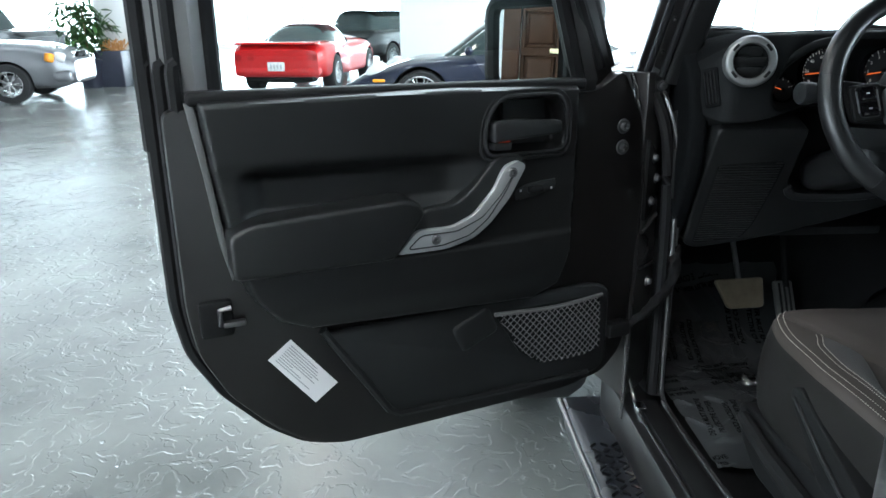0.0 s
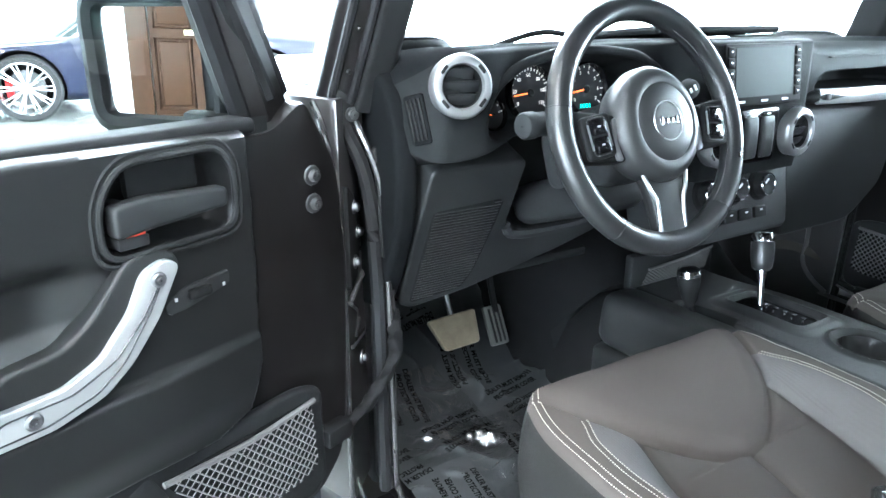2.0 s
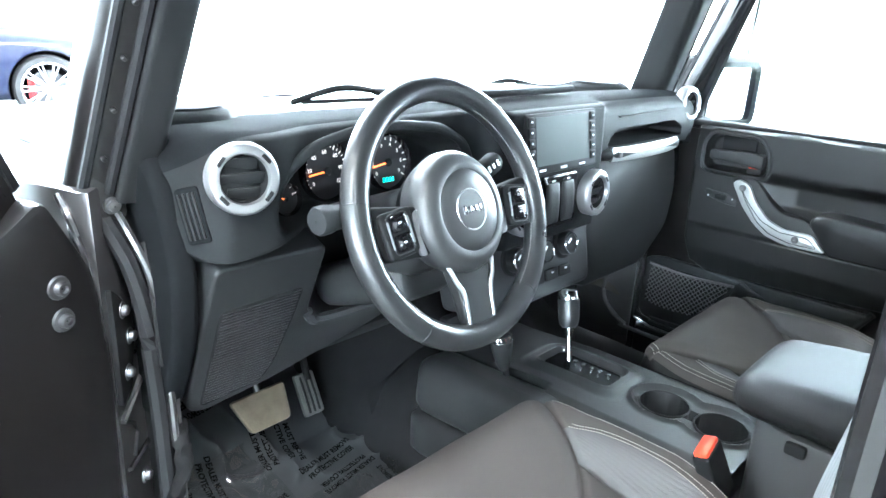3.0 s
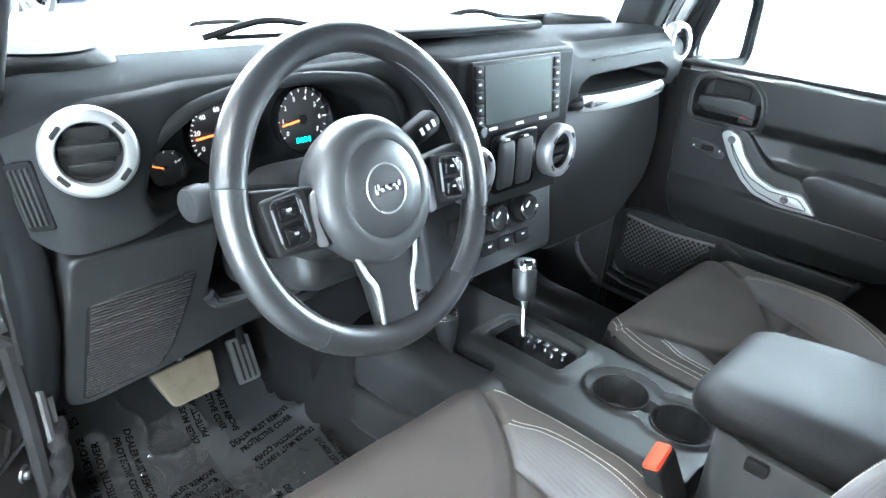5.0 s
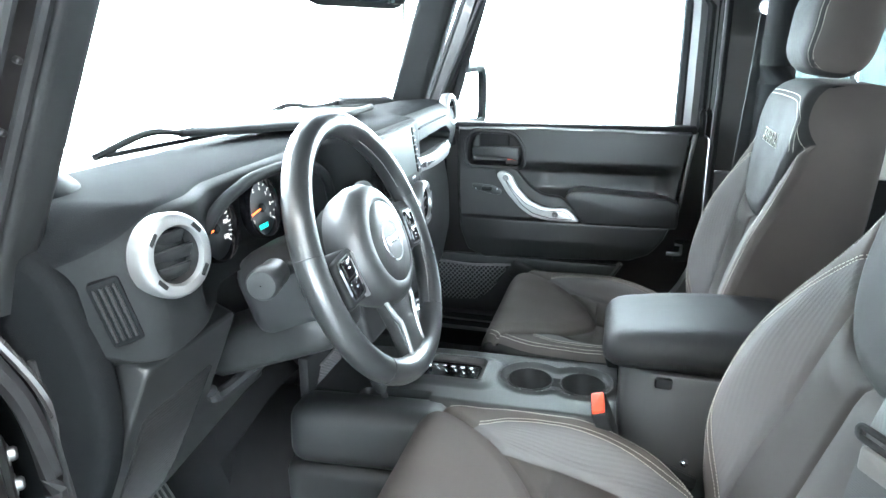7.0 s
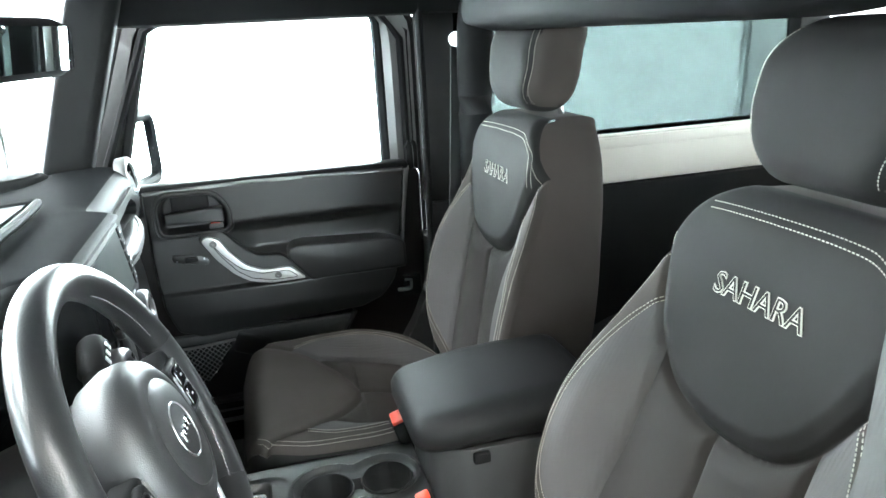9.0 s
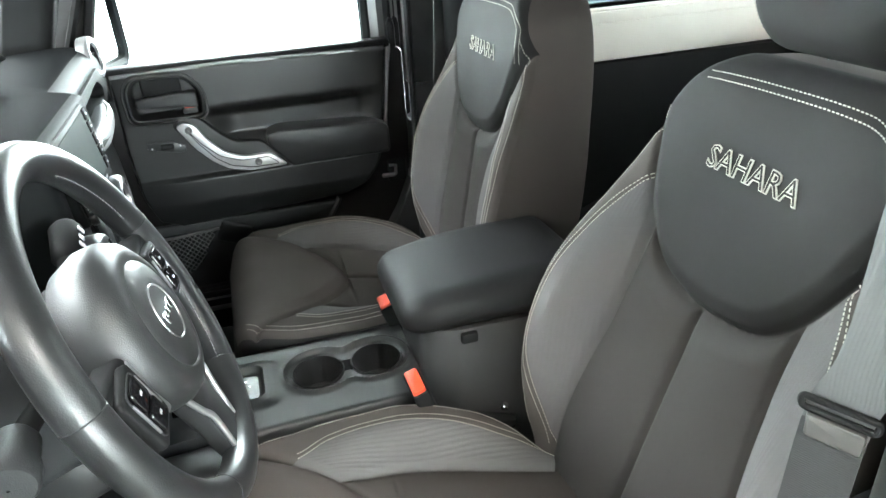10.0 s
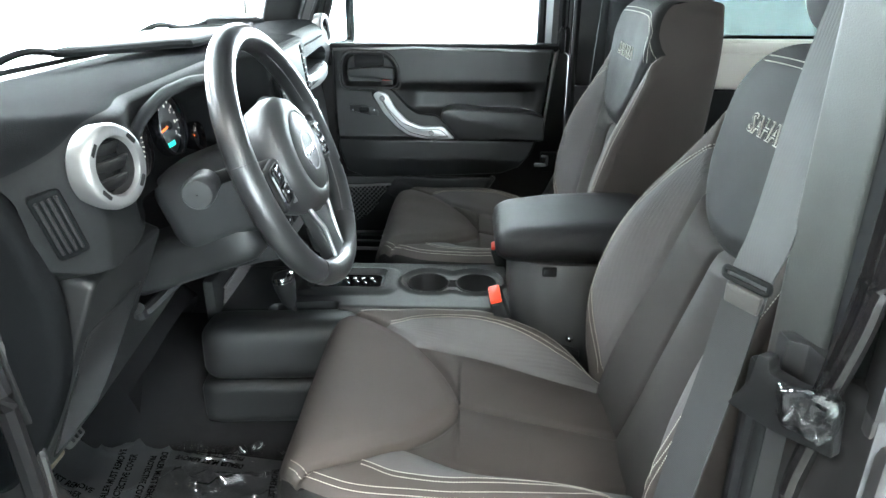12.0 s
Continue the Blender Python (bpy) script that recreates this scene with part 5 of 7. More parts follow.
part("strap_clip", add_box(bmesh.new(), OPEN @ pose(0.03, 0.01, 0.79), 0.05, 0.03, 0.03, 0.005), plastic_dark, strap)


# ---- dashboard ----
dash = thing("dashboard", (0, 0.45, 1.2), "black soft-touch dashboard with round silver vents", "dashboard")
CLUSTER = rounded([(-0.546, 1.225), (-0.558, 1.262), (-0.538, 1.305), (-0.49, 1.336), (-0.42, 1.351), (-0.34, 1.352), (-0.26, 1.343), (-0.205, 1.315), (-0.185, 1.27), (-0.19, 1.222)], 0.02, 4)
TRAY = rounded([(0.225, 1.258), (0.225, 1.285), (0.26, 1.300), (0.545, 1.300), (0.590, 1.280), (0.590, 1.258)], 0.014, 4)


def face_y(x, z):
    """How far forward the fascia stands, at a width and a height."""
    y = 0.218
    y -= 0.036 * smooth(-0.175, -0.135, x) * smooth(0.175, 0.135, x)                       # centre stack stands out
    y += 0.018 * smooth(0.15, 0.62, x)
    y += 0.020 * smooth(-0.56, -0.48, x) * smooth(-0.13, -0.20, x)
    c = inside_of(CLUSTER, x, z)
    y += (0.292 - y) * smooth(0.0, 0.024, c)
    t = inside_of(TRAY, x, z)
    y += 0.085 * smooth(0.0, 0.010, t)
    y += 0.09 * (max(0, x - 0.645) / 0.085) ** 2 + 0.060 * (max(0, -x - 0.612) / 0.044) ** 2.4
    return y


def low_edge(x):
    z = 1.188 + 0.024 * smooth(-0.60, -0.46, x) - 0.102 * smooth(-0.18, -0.15, x) * smooth(0.19, 0.16, x) + 0.012 * smooth(0.17, 0.21, x)
    return z + 0.065 * smooth(0.625, 0.70, abs(x)) ** 1.5


def dash_at(i, j):
    x = -0.656 + 1.381 * i / 277
    t = j / 99
    brow = 1.372 - 0.010 * (x / 0.7) ** 2 - 0.012 * smooth(0.62, 0.70, x) - 0.040 * max(0.0, (-x - 0.585) / 0.071) ** 2.2
    roll = max(smooth(0.15, 0.23, x), smooth(-0.565, -0.63, x))
    ra, rb = 0.035 + 0.030 * roll, 0.010 + 0.028 * roll
    if t < 0.30:                                     # top, from the windscreen back
        k = t / 0.30
        yb = face_y(x, 1.362) + ra
        return Vector((x, 0.62 + (yb - 0.62) * k, 1.325 + (brow - 1.325) * smooth(0, 1, k * 0.85 + 0.15) - 0.006))
    if t < 0.42:                                     # rounded brow
        k = (t - 0.30) / 0.12 * math.pi / 2
        yf = face_y(x, 1.362)
        return Vector((x, yf + ra - ra * math.sin(k), brow - 0.006 - rb * (1 - math.cos(k))))
    if t < 0.90:                                     # fascia
        k = (t - 0.42) / 0.48
        z = (brow - 0.006 - rb) + (low_edge(x) + 0.02 - (brow - 0.006 - rb)) * k
        return Vector((x, face_y(x, z) - 0.004 * math.sin(k * math.pi), z))
    k = (t - 0.90) / 0.10 * math.pi / 2              # turned under
    zl = low_edge(x)
    return Vector((x, face_y(x, zl + 0.02) + 0.05 * math.sin(k) * k, zl + 0.02 * math.cos(k)))


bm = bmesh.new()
# rows of the top take the vinyl with the shade coloured in
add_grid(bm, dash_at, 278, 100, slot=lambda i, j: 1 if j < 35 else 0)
top = part("dash_top", bm, [plastic_soft, dash_shaded], dash, "soft black upper dash", angle=60)
for s in (-1, 1):
    # end caps with a slim raised strip, and the little side demister
    cap = [(0.42, 1.345), (0.352, 1.338), (0.300, 1.312), (0.271, 1.25), (0.259, 1.19), (0.264, 1.11), (0.298, 1.034), (0.352, 0.945), (0.58, 0.935), (0.58, 1.330)]
    end = part("end_cap", prism(axes((s * 0.654, 0, 0), Vector((0, 1, 0)), Vector((0, 0, 1)), Vector((1, 0, 0))), rounded(cap, 0.045, 6), -0.020 if s < 0 else -0.016, 0.016 if s < 0 else 0.020, 0.012, 4), dash_shaded, dash, angle=60)
    part("cap_strip", add_box(bmesh.new(), pose(s * 0.6745, 0.322, 1.135, -6, 0, 0), 0.006, 0.010, 0.168, 0.003), plastic_dark, end)
    gm = facing((s * 0.6500, 0.2455, 1.266), (s * 0.80, -0.60, 0.04)) @ pose(0, 0, 0, 0, 0, -14 * s)
    grille = part("grille_plate", prism(gm, rounded([(-0.015, -0.034), (0.015, -0.034), (0.015, 0.034), (-0.015, 0.034)], 0.005), -0.020, 0.0005, 0.002), dash_shaded, end)
    for k in range(4):
        part("side_grille", add_box(bmesh.new(), gm @ pose(-0.0092 + 0.0061 * k, 0, 0.0012), 0.0030, 0.056, 0.004, 0.0008), plastic_dark, grille)
    # speaker pod on top
    pod = part("speaker_pod", lathe(pose(s * 0.56, 0.46, 1.336), [(0.001, 0.034), (0.040, 0.033), (0.072, 0.028), (0.082, 0.018), (0.086, 0.0)], 32), plastic_soft, dash, angle=60)
    part("speaker_mesh", lathe(pose(s * 0.56, 0.46, 1.339), [(0.001, 0.036), (0.038, 0.0345), (0.066, 0.029)], 32), plastic_dark, pod)
# tray in the middle of the dash top
part("top_tray", tube([(x, y, z) for x, y, z in curve_points([(-0.13, 0.50, 1.362), (-0.13, 0.33, 1.376), (-0.10, 0.30, 1.377), (0.17, 0.30, 1.377), (0.20, 0.33, 1.376), (0.20, 0.50, 1.362), (0.17, 0.53, 1.36), (-0.10, 0.53, 1.36)], 5, True)], 0.007, 8, True), plastic_soft, top)
part("tray_mat", add_box(bmesh.new(), pose(0.035, 0.415, 1.3715, -3, 0, 0), 0.31, 0.20, 0.004, 0.001), plastic_dark, top)
part("fascia_groove", add_box(bmesh.new(), pose(0.395, 0.222, 1.326, 0, 0, 2), 0.27, 0.006, 0.002), plastic_dark, top)


def air_vent(centre, normal, r=0.050, slats=3, twist=0.0):
    f = facing(centre, normal) @ pose(0, 0, 0, 0, 0, twist)
    k = r / 0.050
    v = part("air_vent", lathe(f, [(0.0515 * k, -0.012), (0.0525 * k, 0.004), (0.0500 * k, 0.010), (0.0460 * k, 0.0125), (0.0370 * k, 0.0115), (0.0350 * k, 0.008), (0.0345 * k, -0.012)], 56), vent_satin, dash, "round silver air vent", angle=50)
    part("barrel", lathe(f, [(0.0345 * k, 0.006), (0.0335 * k, -0.004), (0.026 * k, -0.018), (0.001, -0.022)], 36), plastic_dark, v)
    for n in range(slats):
        w = 0.0335 * k * math.sqrt(max(0.05, 1 - ((n - (slats - 1) / 2) / (slats / 2)) ** 2)) * 1.9
        part("slat", add_box(bmesh.new(), f @ pose(0, (n - (slats - 1) / 2) * 0.021 * k, -0.002, 32, 0, 0), w, 0.020 * k, 0.003, 0.001), plastic, v)
    for a in (40, 140, 220, 320):
        part("notch", add_box(bmesh.new(), f @ pose(0, 0, 0, 0, 0, a) @ pose(0.0425 * k, 0, 0.0105), 0.007 * k, 0.017 * k, 0.004, 0.001), plastic_dark, v)
    return v


air_vent((-0.602, 0.212, 1.311), (-0.22, -1, 0.12), 0.0408)
air_vent((0.637, 0.246, 1.330), (-0.10, -1, 0.12), 0.0408)
air_vent((-0.108, 0.168, 1.200), (-0.05, -1, 0.05), 0.0425)
air_vent((0.108, 0.168, 1.200), (0.05, -1, 0.05), 0.0425)


def gauge(cx, cz, r, sweep, count, numbers, needle):
    f = facing((cx, 0.276, cz), (0, -1, 0.16))
    g = part("gauge", lathe(f, [(r * 1.06, -0.004), (r * 1.08, 0.008), (r * 1.03, 0.012), (r * 1.0, 0.008), (r * 0.98, -0.002)], 44), gloss_black, dash, "round lit gauge with an orange needle", angle=50)
    part("dial", disc(f @ pose(0, 0, -0.003), r, 0.004, 40), dial_black, g)
    bm = bmesh.new()
    a0, a1 = sweep
    for k in range(count):
        a = radians(a0 + (a1 - a0) * k / (count - 1))
        add_box(bm, f @ pose(r * 0.90 * math.cos(a), r * 0.90 * math.sin(a), 0.0015, 0, 0, math.degrees(a)), r * (0.14 if k % 2 == 0 else 0.08), r * 0.030, 0.0006)
    for k, word in enumerate(numbers):
        a = radians(a0 + (a1 - a0) * k / (len(numbers) - 1))
        w = lettering(word, r * 0.20, f @ pose(r * 0.70 * math.cos(a), r * 0.68 * math.sin(a), 0.0015), 0.0002)
        me = bpy.data.meshes.new("digits")
        w.to_mesh(me)
        w.free()
        bm.from_mesh(me)
        bpy.data.meshes.remove(me)
    part("scale", bm, mark_white, g)
    a = radians(needle)
    part("needle", add_box(bmesh.new(), f @ pose(r * 0.36 * math.cos(a), r * 0.36 * math.sin(a), 0.005, 0, 0, needle), r * 0.88, r * 0.055, 0.002, 0.0006), needle_orange, g)
    part("boss", disc(f @ pose(0, 0, 0.002), r * 0.16, 0.006, 20, 0.002), plastic_dark, g)
    return g, f


g1, f1 = gauge(-0.437, 1.288, 0.0395, (215, -35), 27, ("0", "20", "40", "60", "80", "100", "120"), 186)
g2, f2 = gauge(-0.323, 1.288, 0.0395, (215, -35), 15, ("0", "1", "2", "3", "4", "5", "6", "7"), 188)
gauge(-0.506, 1.258, 0.021, (150, 20), 5, ("E", "F"), 160)
gauge(-0.238, 1.252, 0.021, (160, 30), 5, ("C", "H"), 150)
part("trip_display", add_box(bmesh.new(), f2 @ pose(0, -0.026, 0.0005), 0.040, 0.014, 0.001), dial_black, g2)
bm = bmesh.new()
for k, w in enumerate((0.004, 0.004, 0.004, 0.003)):
    add_box(bm, f2 @ pose(-0.009 + 0.006 * k, -0.026, 0.0012), w, 0.0065, 0.0006)
part("display_bar", bm, lcd_green, g2, "green lit figures")
part("trip_display", add_box(bmesh.new(), f1 @ pose(0, -0.026, 0.0005), 0.040, 0.014, 0.001), dial_black, g1)

part("binnacle_lip", tube([(x, 0.2265, z) for x, z in CLUSTER if z > 1.255], 0.0075, 10, up=(0, 1, 0)), plastic_soft, top, angle=60)

# radio with its screen and key columns
SC = facing((-0.008, 0.176, 1.300), (0, -1, 0.14))
radio = part("radio", prism(SC, rounded([(-0.105, -0.044), (0.105, -0.044), (0.105, 0.058), (-0.105, 0.058)], 0.006), -0.02, 0.006, 0.003), plastic_dark, dash, "black radio with a blank touch screen")
part("screen", prism(SC, rounded([(-0.079, -0.030), (0.079, -0.030), (0.079, 0.051), (-0.079, 0.051)], 0.003), 0.0055, 0.0068), screen_face, radio, "blank grey-green touch screen")
for s in (-1, 1):
    for k in range(5):
        part("key", add_box(bmesh.new(), SC @ pose(s * 0.092, 0.045 - 0.0175 * k, 0.0065), 0.017, 0.0152, 0.004, 0.0015), plastic_dark, radio)
        part("key_mark", add_box(bmesh.new(), SC @ pose(s * 0.092, 0.045 - 0.0175 * k, 0.0088), 0.005, 0.0028, 0.0005), print_grey, radio)
for x in (-0.062, 0.0, 0.058):
    part("maker_bar", add_box(bmesh.new(), SC @ pose(x, -0.0375, 0.0063), 0.018, 0.004, 0.0006), print_grey, radio)
part("volume_knob", disc(SC @ pose(-0.093, -0.037, 0.006), 0.0085, 0.010, 22, 0.002), plastic_grey, radio)

# switch bank between the middle vents
SW = facing((-0.001, 0.176, 1.198), (0, -1, 0.05))
bank = part("switch_bank", prism(SW, rounded([(-0.052, -0.045), (0.052, -0.045), (0.058, 0.050), (-0.058, 0.050)], 0.012), -0.02, 0.004, 0.003), gloss_black, dash)
for s in (-1, 1):
    part("window_switch", pad(SW @ pose(s * 0.023, 0.0, 0.005), 0.036, 0.074, 0.012, 0.005, 5, lambda p: Vector((p.x, p.y, p.z - 0.05 * p.y * p.y / 0.037))), plastic, bank)
    part("switch_mark", add_box(bmesh.new(), SW @ pose(s * 0.023, 0.040, 0.0065), 0.010, 0.003, 0.0006), paper, bank)

# lower centre stack with the heater knobs
LS = facing((0.0, 0.204, 1.09), (0, -1, 0.22))
stack = part("heater_panel", prism(LS, rounded([(-0.155, -0.085), (0.155, -0.085), (0.165, 0.065), (-0.165, 0.065)], 0.02), -0.12, 0.004, 0.008, 3), plastic_grey, dash, angle=60)
for x in (-0.088, -0.010, 0.068):
    kb = part("heater_knob", lathe(LS @ pose(x, 0.008, 0.004), [(0.031, 0.0), (0.030, 0.004), (0.0235, 0.006), (0.022, 0.020), (0.019, 0.023), (0.001, 0.023)], 32), plastic_dark, stack, "round black heater knob")
    part("knob_ring", add_torus(bmesh.new(), LS @ pose(x, 0.008, 0.0265), 0.0195, 0.0016, 32, 6), chrome, kb)
    part("knob_mark", add_box(bmesh.new(), LS @ pose(x - 0.005, 0.014, 0.0275, 0, 0, 35), 0.012, 0.003, 0.001), paper, kb)
for k in range(4):
    sw = part("toggle", add_box(bmesh.new(), LS @ pose(-0.066 + 0.044 * k, -0.044, 0.005), 0.036, 0.022, 0.010, 0.003), plastic_dark, stack)
    part("toggle_mark", add_box(bmesh.new(), LS @ pose(-0.066 + 0.044 * k, -0.040, 0.0105), 0.007, 0.003, 0.0006), print_grey, sw)

# passenger grab bar and glove box
bar = [(0.205, 0.245, 1.252), (0.228, 0.226, 1.252), (0.32, 0.216, 1.251), (0.48, 0.230, 1.247), (0.592, 0.258, 1.242), (0.622, 0.285, 1.241)]
gb = part("grab_bar", tube(curve_points(bar, 8), 0.023, 14, flat=0.62, up=(0, 0, 1)), plastic, dash, "passenger grab bar with a silver face", angle=60)
pts = curve_points([(x, y - 0.0165, z) for x, y, z in bar[1:-1]], 8)
part("bar_face", tube(pts, 0.0065, 12, flat=2.35, up=(0, 0, 1)), silver_trim, gb, "satin silver bar face", angle=60)
for q in (pts[2], pts[-3]):
    part("bar_bolt", disc(facing(q + Vector((0, -0.0055, 0)), (0, -1, 0)), 0.007, 0.004, 18, 0.001), steel, gb)
part("glove_box", prism(axes((0, 0, 0), Vector((1, 0, 0)), Vector((0, 0.18, 0.984)).normalized(), Vector((0, -0.984, 0.18)).normalized()) @ pose(0, 0, -0.045), rounded([(0.185, 0.99), (0.45, 0.99), (0.585, 1.060), (0.640, 1.150), (0.645, 1.262), (0.185, 1.262)], 0.03), -0.10, 0.004, 0.008, 3), plastic, dash, "black glove box lid", angle=60)
# driver's knee panel with its louvred grille and the open pocket under the column
KN = axes((0, 0.306, 1.05), Vector((1, 0, 0)), Vector((0, -0.41, 0.912)).normalized(), Vector((0, -0.912, -0.41)).normalized())
knee = part("knee_panel", prism(KN, rounded([(-0.630, 0.160), (-0.634, 0.02), (-0.632, -0.110), (-0.605, -0.124), (-0.50, -0.106), (-0.32, -0.054), (-0.235, -0.02), (-0.225, 0.03), (-0.30, 0.004), (-0.425, 0.006), (-0.462, 0.03), (-0.462, 0.160)], 0.014, 3), -0.06, 0.004, 0.011, 4), plastic, dash, "charcoal knee panel with a louvred grille", angle=60)
LOUV = [(-0.612, 0.083), (-0.484, 0.090), (-0.488, 0.03), (-0.500, -0.06), (-0.515, -0.096), (-0.614, -0.108)]
part("grille_backing", prism(KN, rounded(LOUV, 0.012), 0.003, 0.0048), plastic_dark, knee)
bm = bmesh.new()
for k in range(34):
    v = 0.086 - 0.0058 * k
    xs = [x / 500 for x in range(-315, -235) if inside_of(LOUV, x / 500, v) > 0.003]
    if len(xs) > 4:
        add_box(bm, KN @ pose((xs[0] + xs[-1]) / 2, v, 0.0050, 28, 0, 0), xs[-1] - xs[0], 0.0036, 0.0018)
part("louvre", bm, plastic, knee, kind="stuff")
part("pocket_lip", tube(curve_points([(-0.462, 0.290, 1.075), (-0.445, 0.293, 1.058), (-0.38, 0.294, 1.053), (-0.29, 0.290, 1.058), (-0.225, 0.280, 1.085)], 6), 0.009, 8), plastic_grey, knee)
part("under_cover", add_box(bmesh.new(), pose(-0.42, 0.50, 0.975, 6, 0, 0), 0.44, 0.26, 0.02, 0.006), plastic, dash)
part("column_cavity", add_box(bmesh.new(), pose(-0.33, 0.40, 1.12), 0.30, 0.10, 0.18), plastic_dark, dash)
part("wiring_box", add_box(bmesh.new(), pose(-0.36, 0.335, 1.098), 0.09, 0.04, 0.03, 0.005), plastic_grey, dash)

# ---- steering wheel and column ----
WC = Vector((-0.362, 0.093, 1.257))
tilt = radians(21)
WM = axes(WC, Vector((1, 0, 0)), Vector((0, math.sin(tilt), math.cos(tilt))), Vector((0, -math.cos(tilt), math.sin(tilt))))
wheel = thing("steering_wheel", Matrix.Translation(WC), "black leather steering wheel with silver lower spokes", "steering wheel")
part("rim", add_torus(bmesh.new(), WM, 0.1645, 0.0170, 96, 18), leather_rim, wheel, "stitched leather rim")
for a in (168, 12, 232, 308):
    r = radians(a)
    part("rim_seam", add_torus(bmesh.new(), WM @ Matrix.Translation((0.1645 * math.cos(r), 0.1645 * math.sin(r), 0)) @ Matrix.Rotation(r, 4, "Z") @ Matrix.Rotation(radians(90), 4, "X"), 0.0169, 0.0007, 24, 5), plastic_grey, wheel)
bm = bmesh.new()
for a0, a1 in ((20, 62), (-52, 4), (118, 160), (178, 228)):
    n = int((a1 - a0) * 1.1)
    for k in range(n):
        a = radians(a0 + (a1 - a0) * k / n)
        rr = 0.1645 - 0.0165
        add_box(bm, WM @ Matrix.Rotation(a, 4, "Z") @ pose(rr + 0.001, 0, 0.0055, 0, -20, 35 if k % 2 else -35), 0.0022, 0.0036, 0.0009)
part("rim_stitching", bm, net_cord, wheel, kind="stuff")
# airbag cover
hub_prof = [(0.001, 0.029), (0.024, 0.0286), (0.030, 0.0282), (0.0495, 0.0262), (0.0505, 0.0248), (0.0515, 0.0259), (0.062, 0.0235), (0.070, 0.0185), (0.076, 0.008), (0.077, -0.008), (0.070, -0.03)]
hub = part("airbag_cover", lathe(WM @ Matrix.Diagonal((1.02, 1.06, 1, 1)), hub_prof, 60), hub_vinyl, wheel, "domed black airbag cover", angle=60)
part("badge_ring", add_torus(bmesh.new(), WM @ pose(0, 0, 0.0286), 0.0265, 0.0010, 44, 6), satin, hub)
bm = bmesh.new()
for x, w, h in ((-0.014, 0.005, 0.012), (-0.005, 0.008, 0.008), (0.005, 0.008, 0.008), (0.0145, 0.006, 0.011)):
    add_box(bm, WM @ pose(x, 0, 0.0292), w, h, 0.002, 0.0008)
part("badge_bar", bm, chrome, hub, "plain chrome badge marks")
for s in (-1, 1):
    sp = [(s * 0.060, 0.018), (s * 0.150, 0.030), (s * 0.152, -0.004), (s * 0.138, -0.040), (s * 0.062, -0.046)]
    sp = sp if s > 0 else list(reversed(sp))
    spoke = part("side_spoke", prism(WM, rounded(sp, 0.010), -0.022, 0.006, 0.006, 3), plastic_dark, wheel, angle=60)
    kp = WM @ pose(s * 0.113, -0.008, -0.006, 0, 0, s * -6)
    keys = part("key_pad", prism(kp, rounded([(-0.024, -0.030), (0.024, -0.030), (0.026, 0.028), (-0.026, 0.028)], 0.008), 0.010, 0.019, 0.003), plastic_dark, spoke, angle=60)
    part("key_frame", tube([kp @ Vector((x, y, 0.0195)) for x, y in rounded([(-0.016, -0.025), (0.016, -0.025), (0.017, 0.024), (-0.017, 0.024)], 0.007)], 0.0008, 6, True), plastic_grey, keys)
    for dx in (-0.0165, 0.0165):
        part("key_trim", add_box(bmesh.new(), kp @ pose(dx, 0, 0.0195), 0.0022, 0.034, 0.003, 0.0009), vent_satin, keys)
    for dy in (0.012, -0.012):
        part("key", prism(kp @ pose(0, dy, 0), rounded([(-0.0125, -0.0105), (0.0125, -0.0105), (0.0125, 0.0105), (-0.0125, 0.0105)], 0.004), 0.018, 0.0225, 0.0015), gloss_black, keys)
        part("key_mark", add_box(bmesh.new(), kp @ pose(0, dy, 0.0228), 0.0050, 0.0022, 0.0004), print_grey, keys)
    part("silver_spoke", tube([WM @ Vector(q) for q in curve_points([(s * 0.042, -0.066, 0.006), (s * 0.035, -0.088, 0.008), (s * 0.026, -0.106, 0.008), (s * 0.024, -0.146, 0.004)], 5)], 0.0031, 10), satin, wheel, "satin silver lower spoke", angle=60)
    sh = [(0.068, 0.018), (0.083, 0.012), (0.0875, -0.014), (0.085, -0.042), (0.072, -0.044), (0.079, -0.014)]
    part("shoulder", prism(WM, rounded([(s * x, y) for x, y in (sh if s < 0 else reversed(sh))], 0.005), -0.014, 0.0085, 0.004), vent_satin, wheel, "satin silver shoulder")
part("lower_spoke", prism(WM, rounded([(-0.038, -0.066), (0.038, -0.066), (0.030, -0.105), (0.026, -0.155), (-0.026, -0.155), (-0.030, -0.105)], 0.008), -0.014, 0.006, 0.004), plastic, wheel, angle=60)
col = thing("steering_column", (-0.362, 0.22, 1.16), "black steering column shroud with two stalks", "steering column")
part("shroud", pad(WM @ pose(0, -0.012, -0.105), 0.135, 0.120, 0.150, 0.035, 8, lambda p: Vector((p.x * (1 + 0.8 * (-p.z) * 1.0), p.y, p.z))), plastic_grey, col, angle=60)
part("shroud_collar", lathe(WM, [(0.060, -0.055), (0.066, -0.045), (0.066, -0.022), (0.055, -0.018)], 36), plastic_dark, col)
lower = part("lower_shroud", pad(pose(-0.365, 0.235, 1.125, -20, 0, 0), 0.12, 0.22, 0.07, 0.03, 7), plastic, col, angle=60)
st1 = part("indicator_stalk", tube([WM @ Vector(q) for q in ((-0.06, 0.016, -0.055), (-0.105, 0.024, -0.058), (-0.140, 0.028, -0.060))], 0.0085, 12), plastic_dark, col)
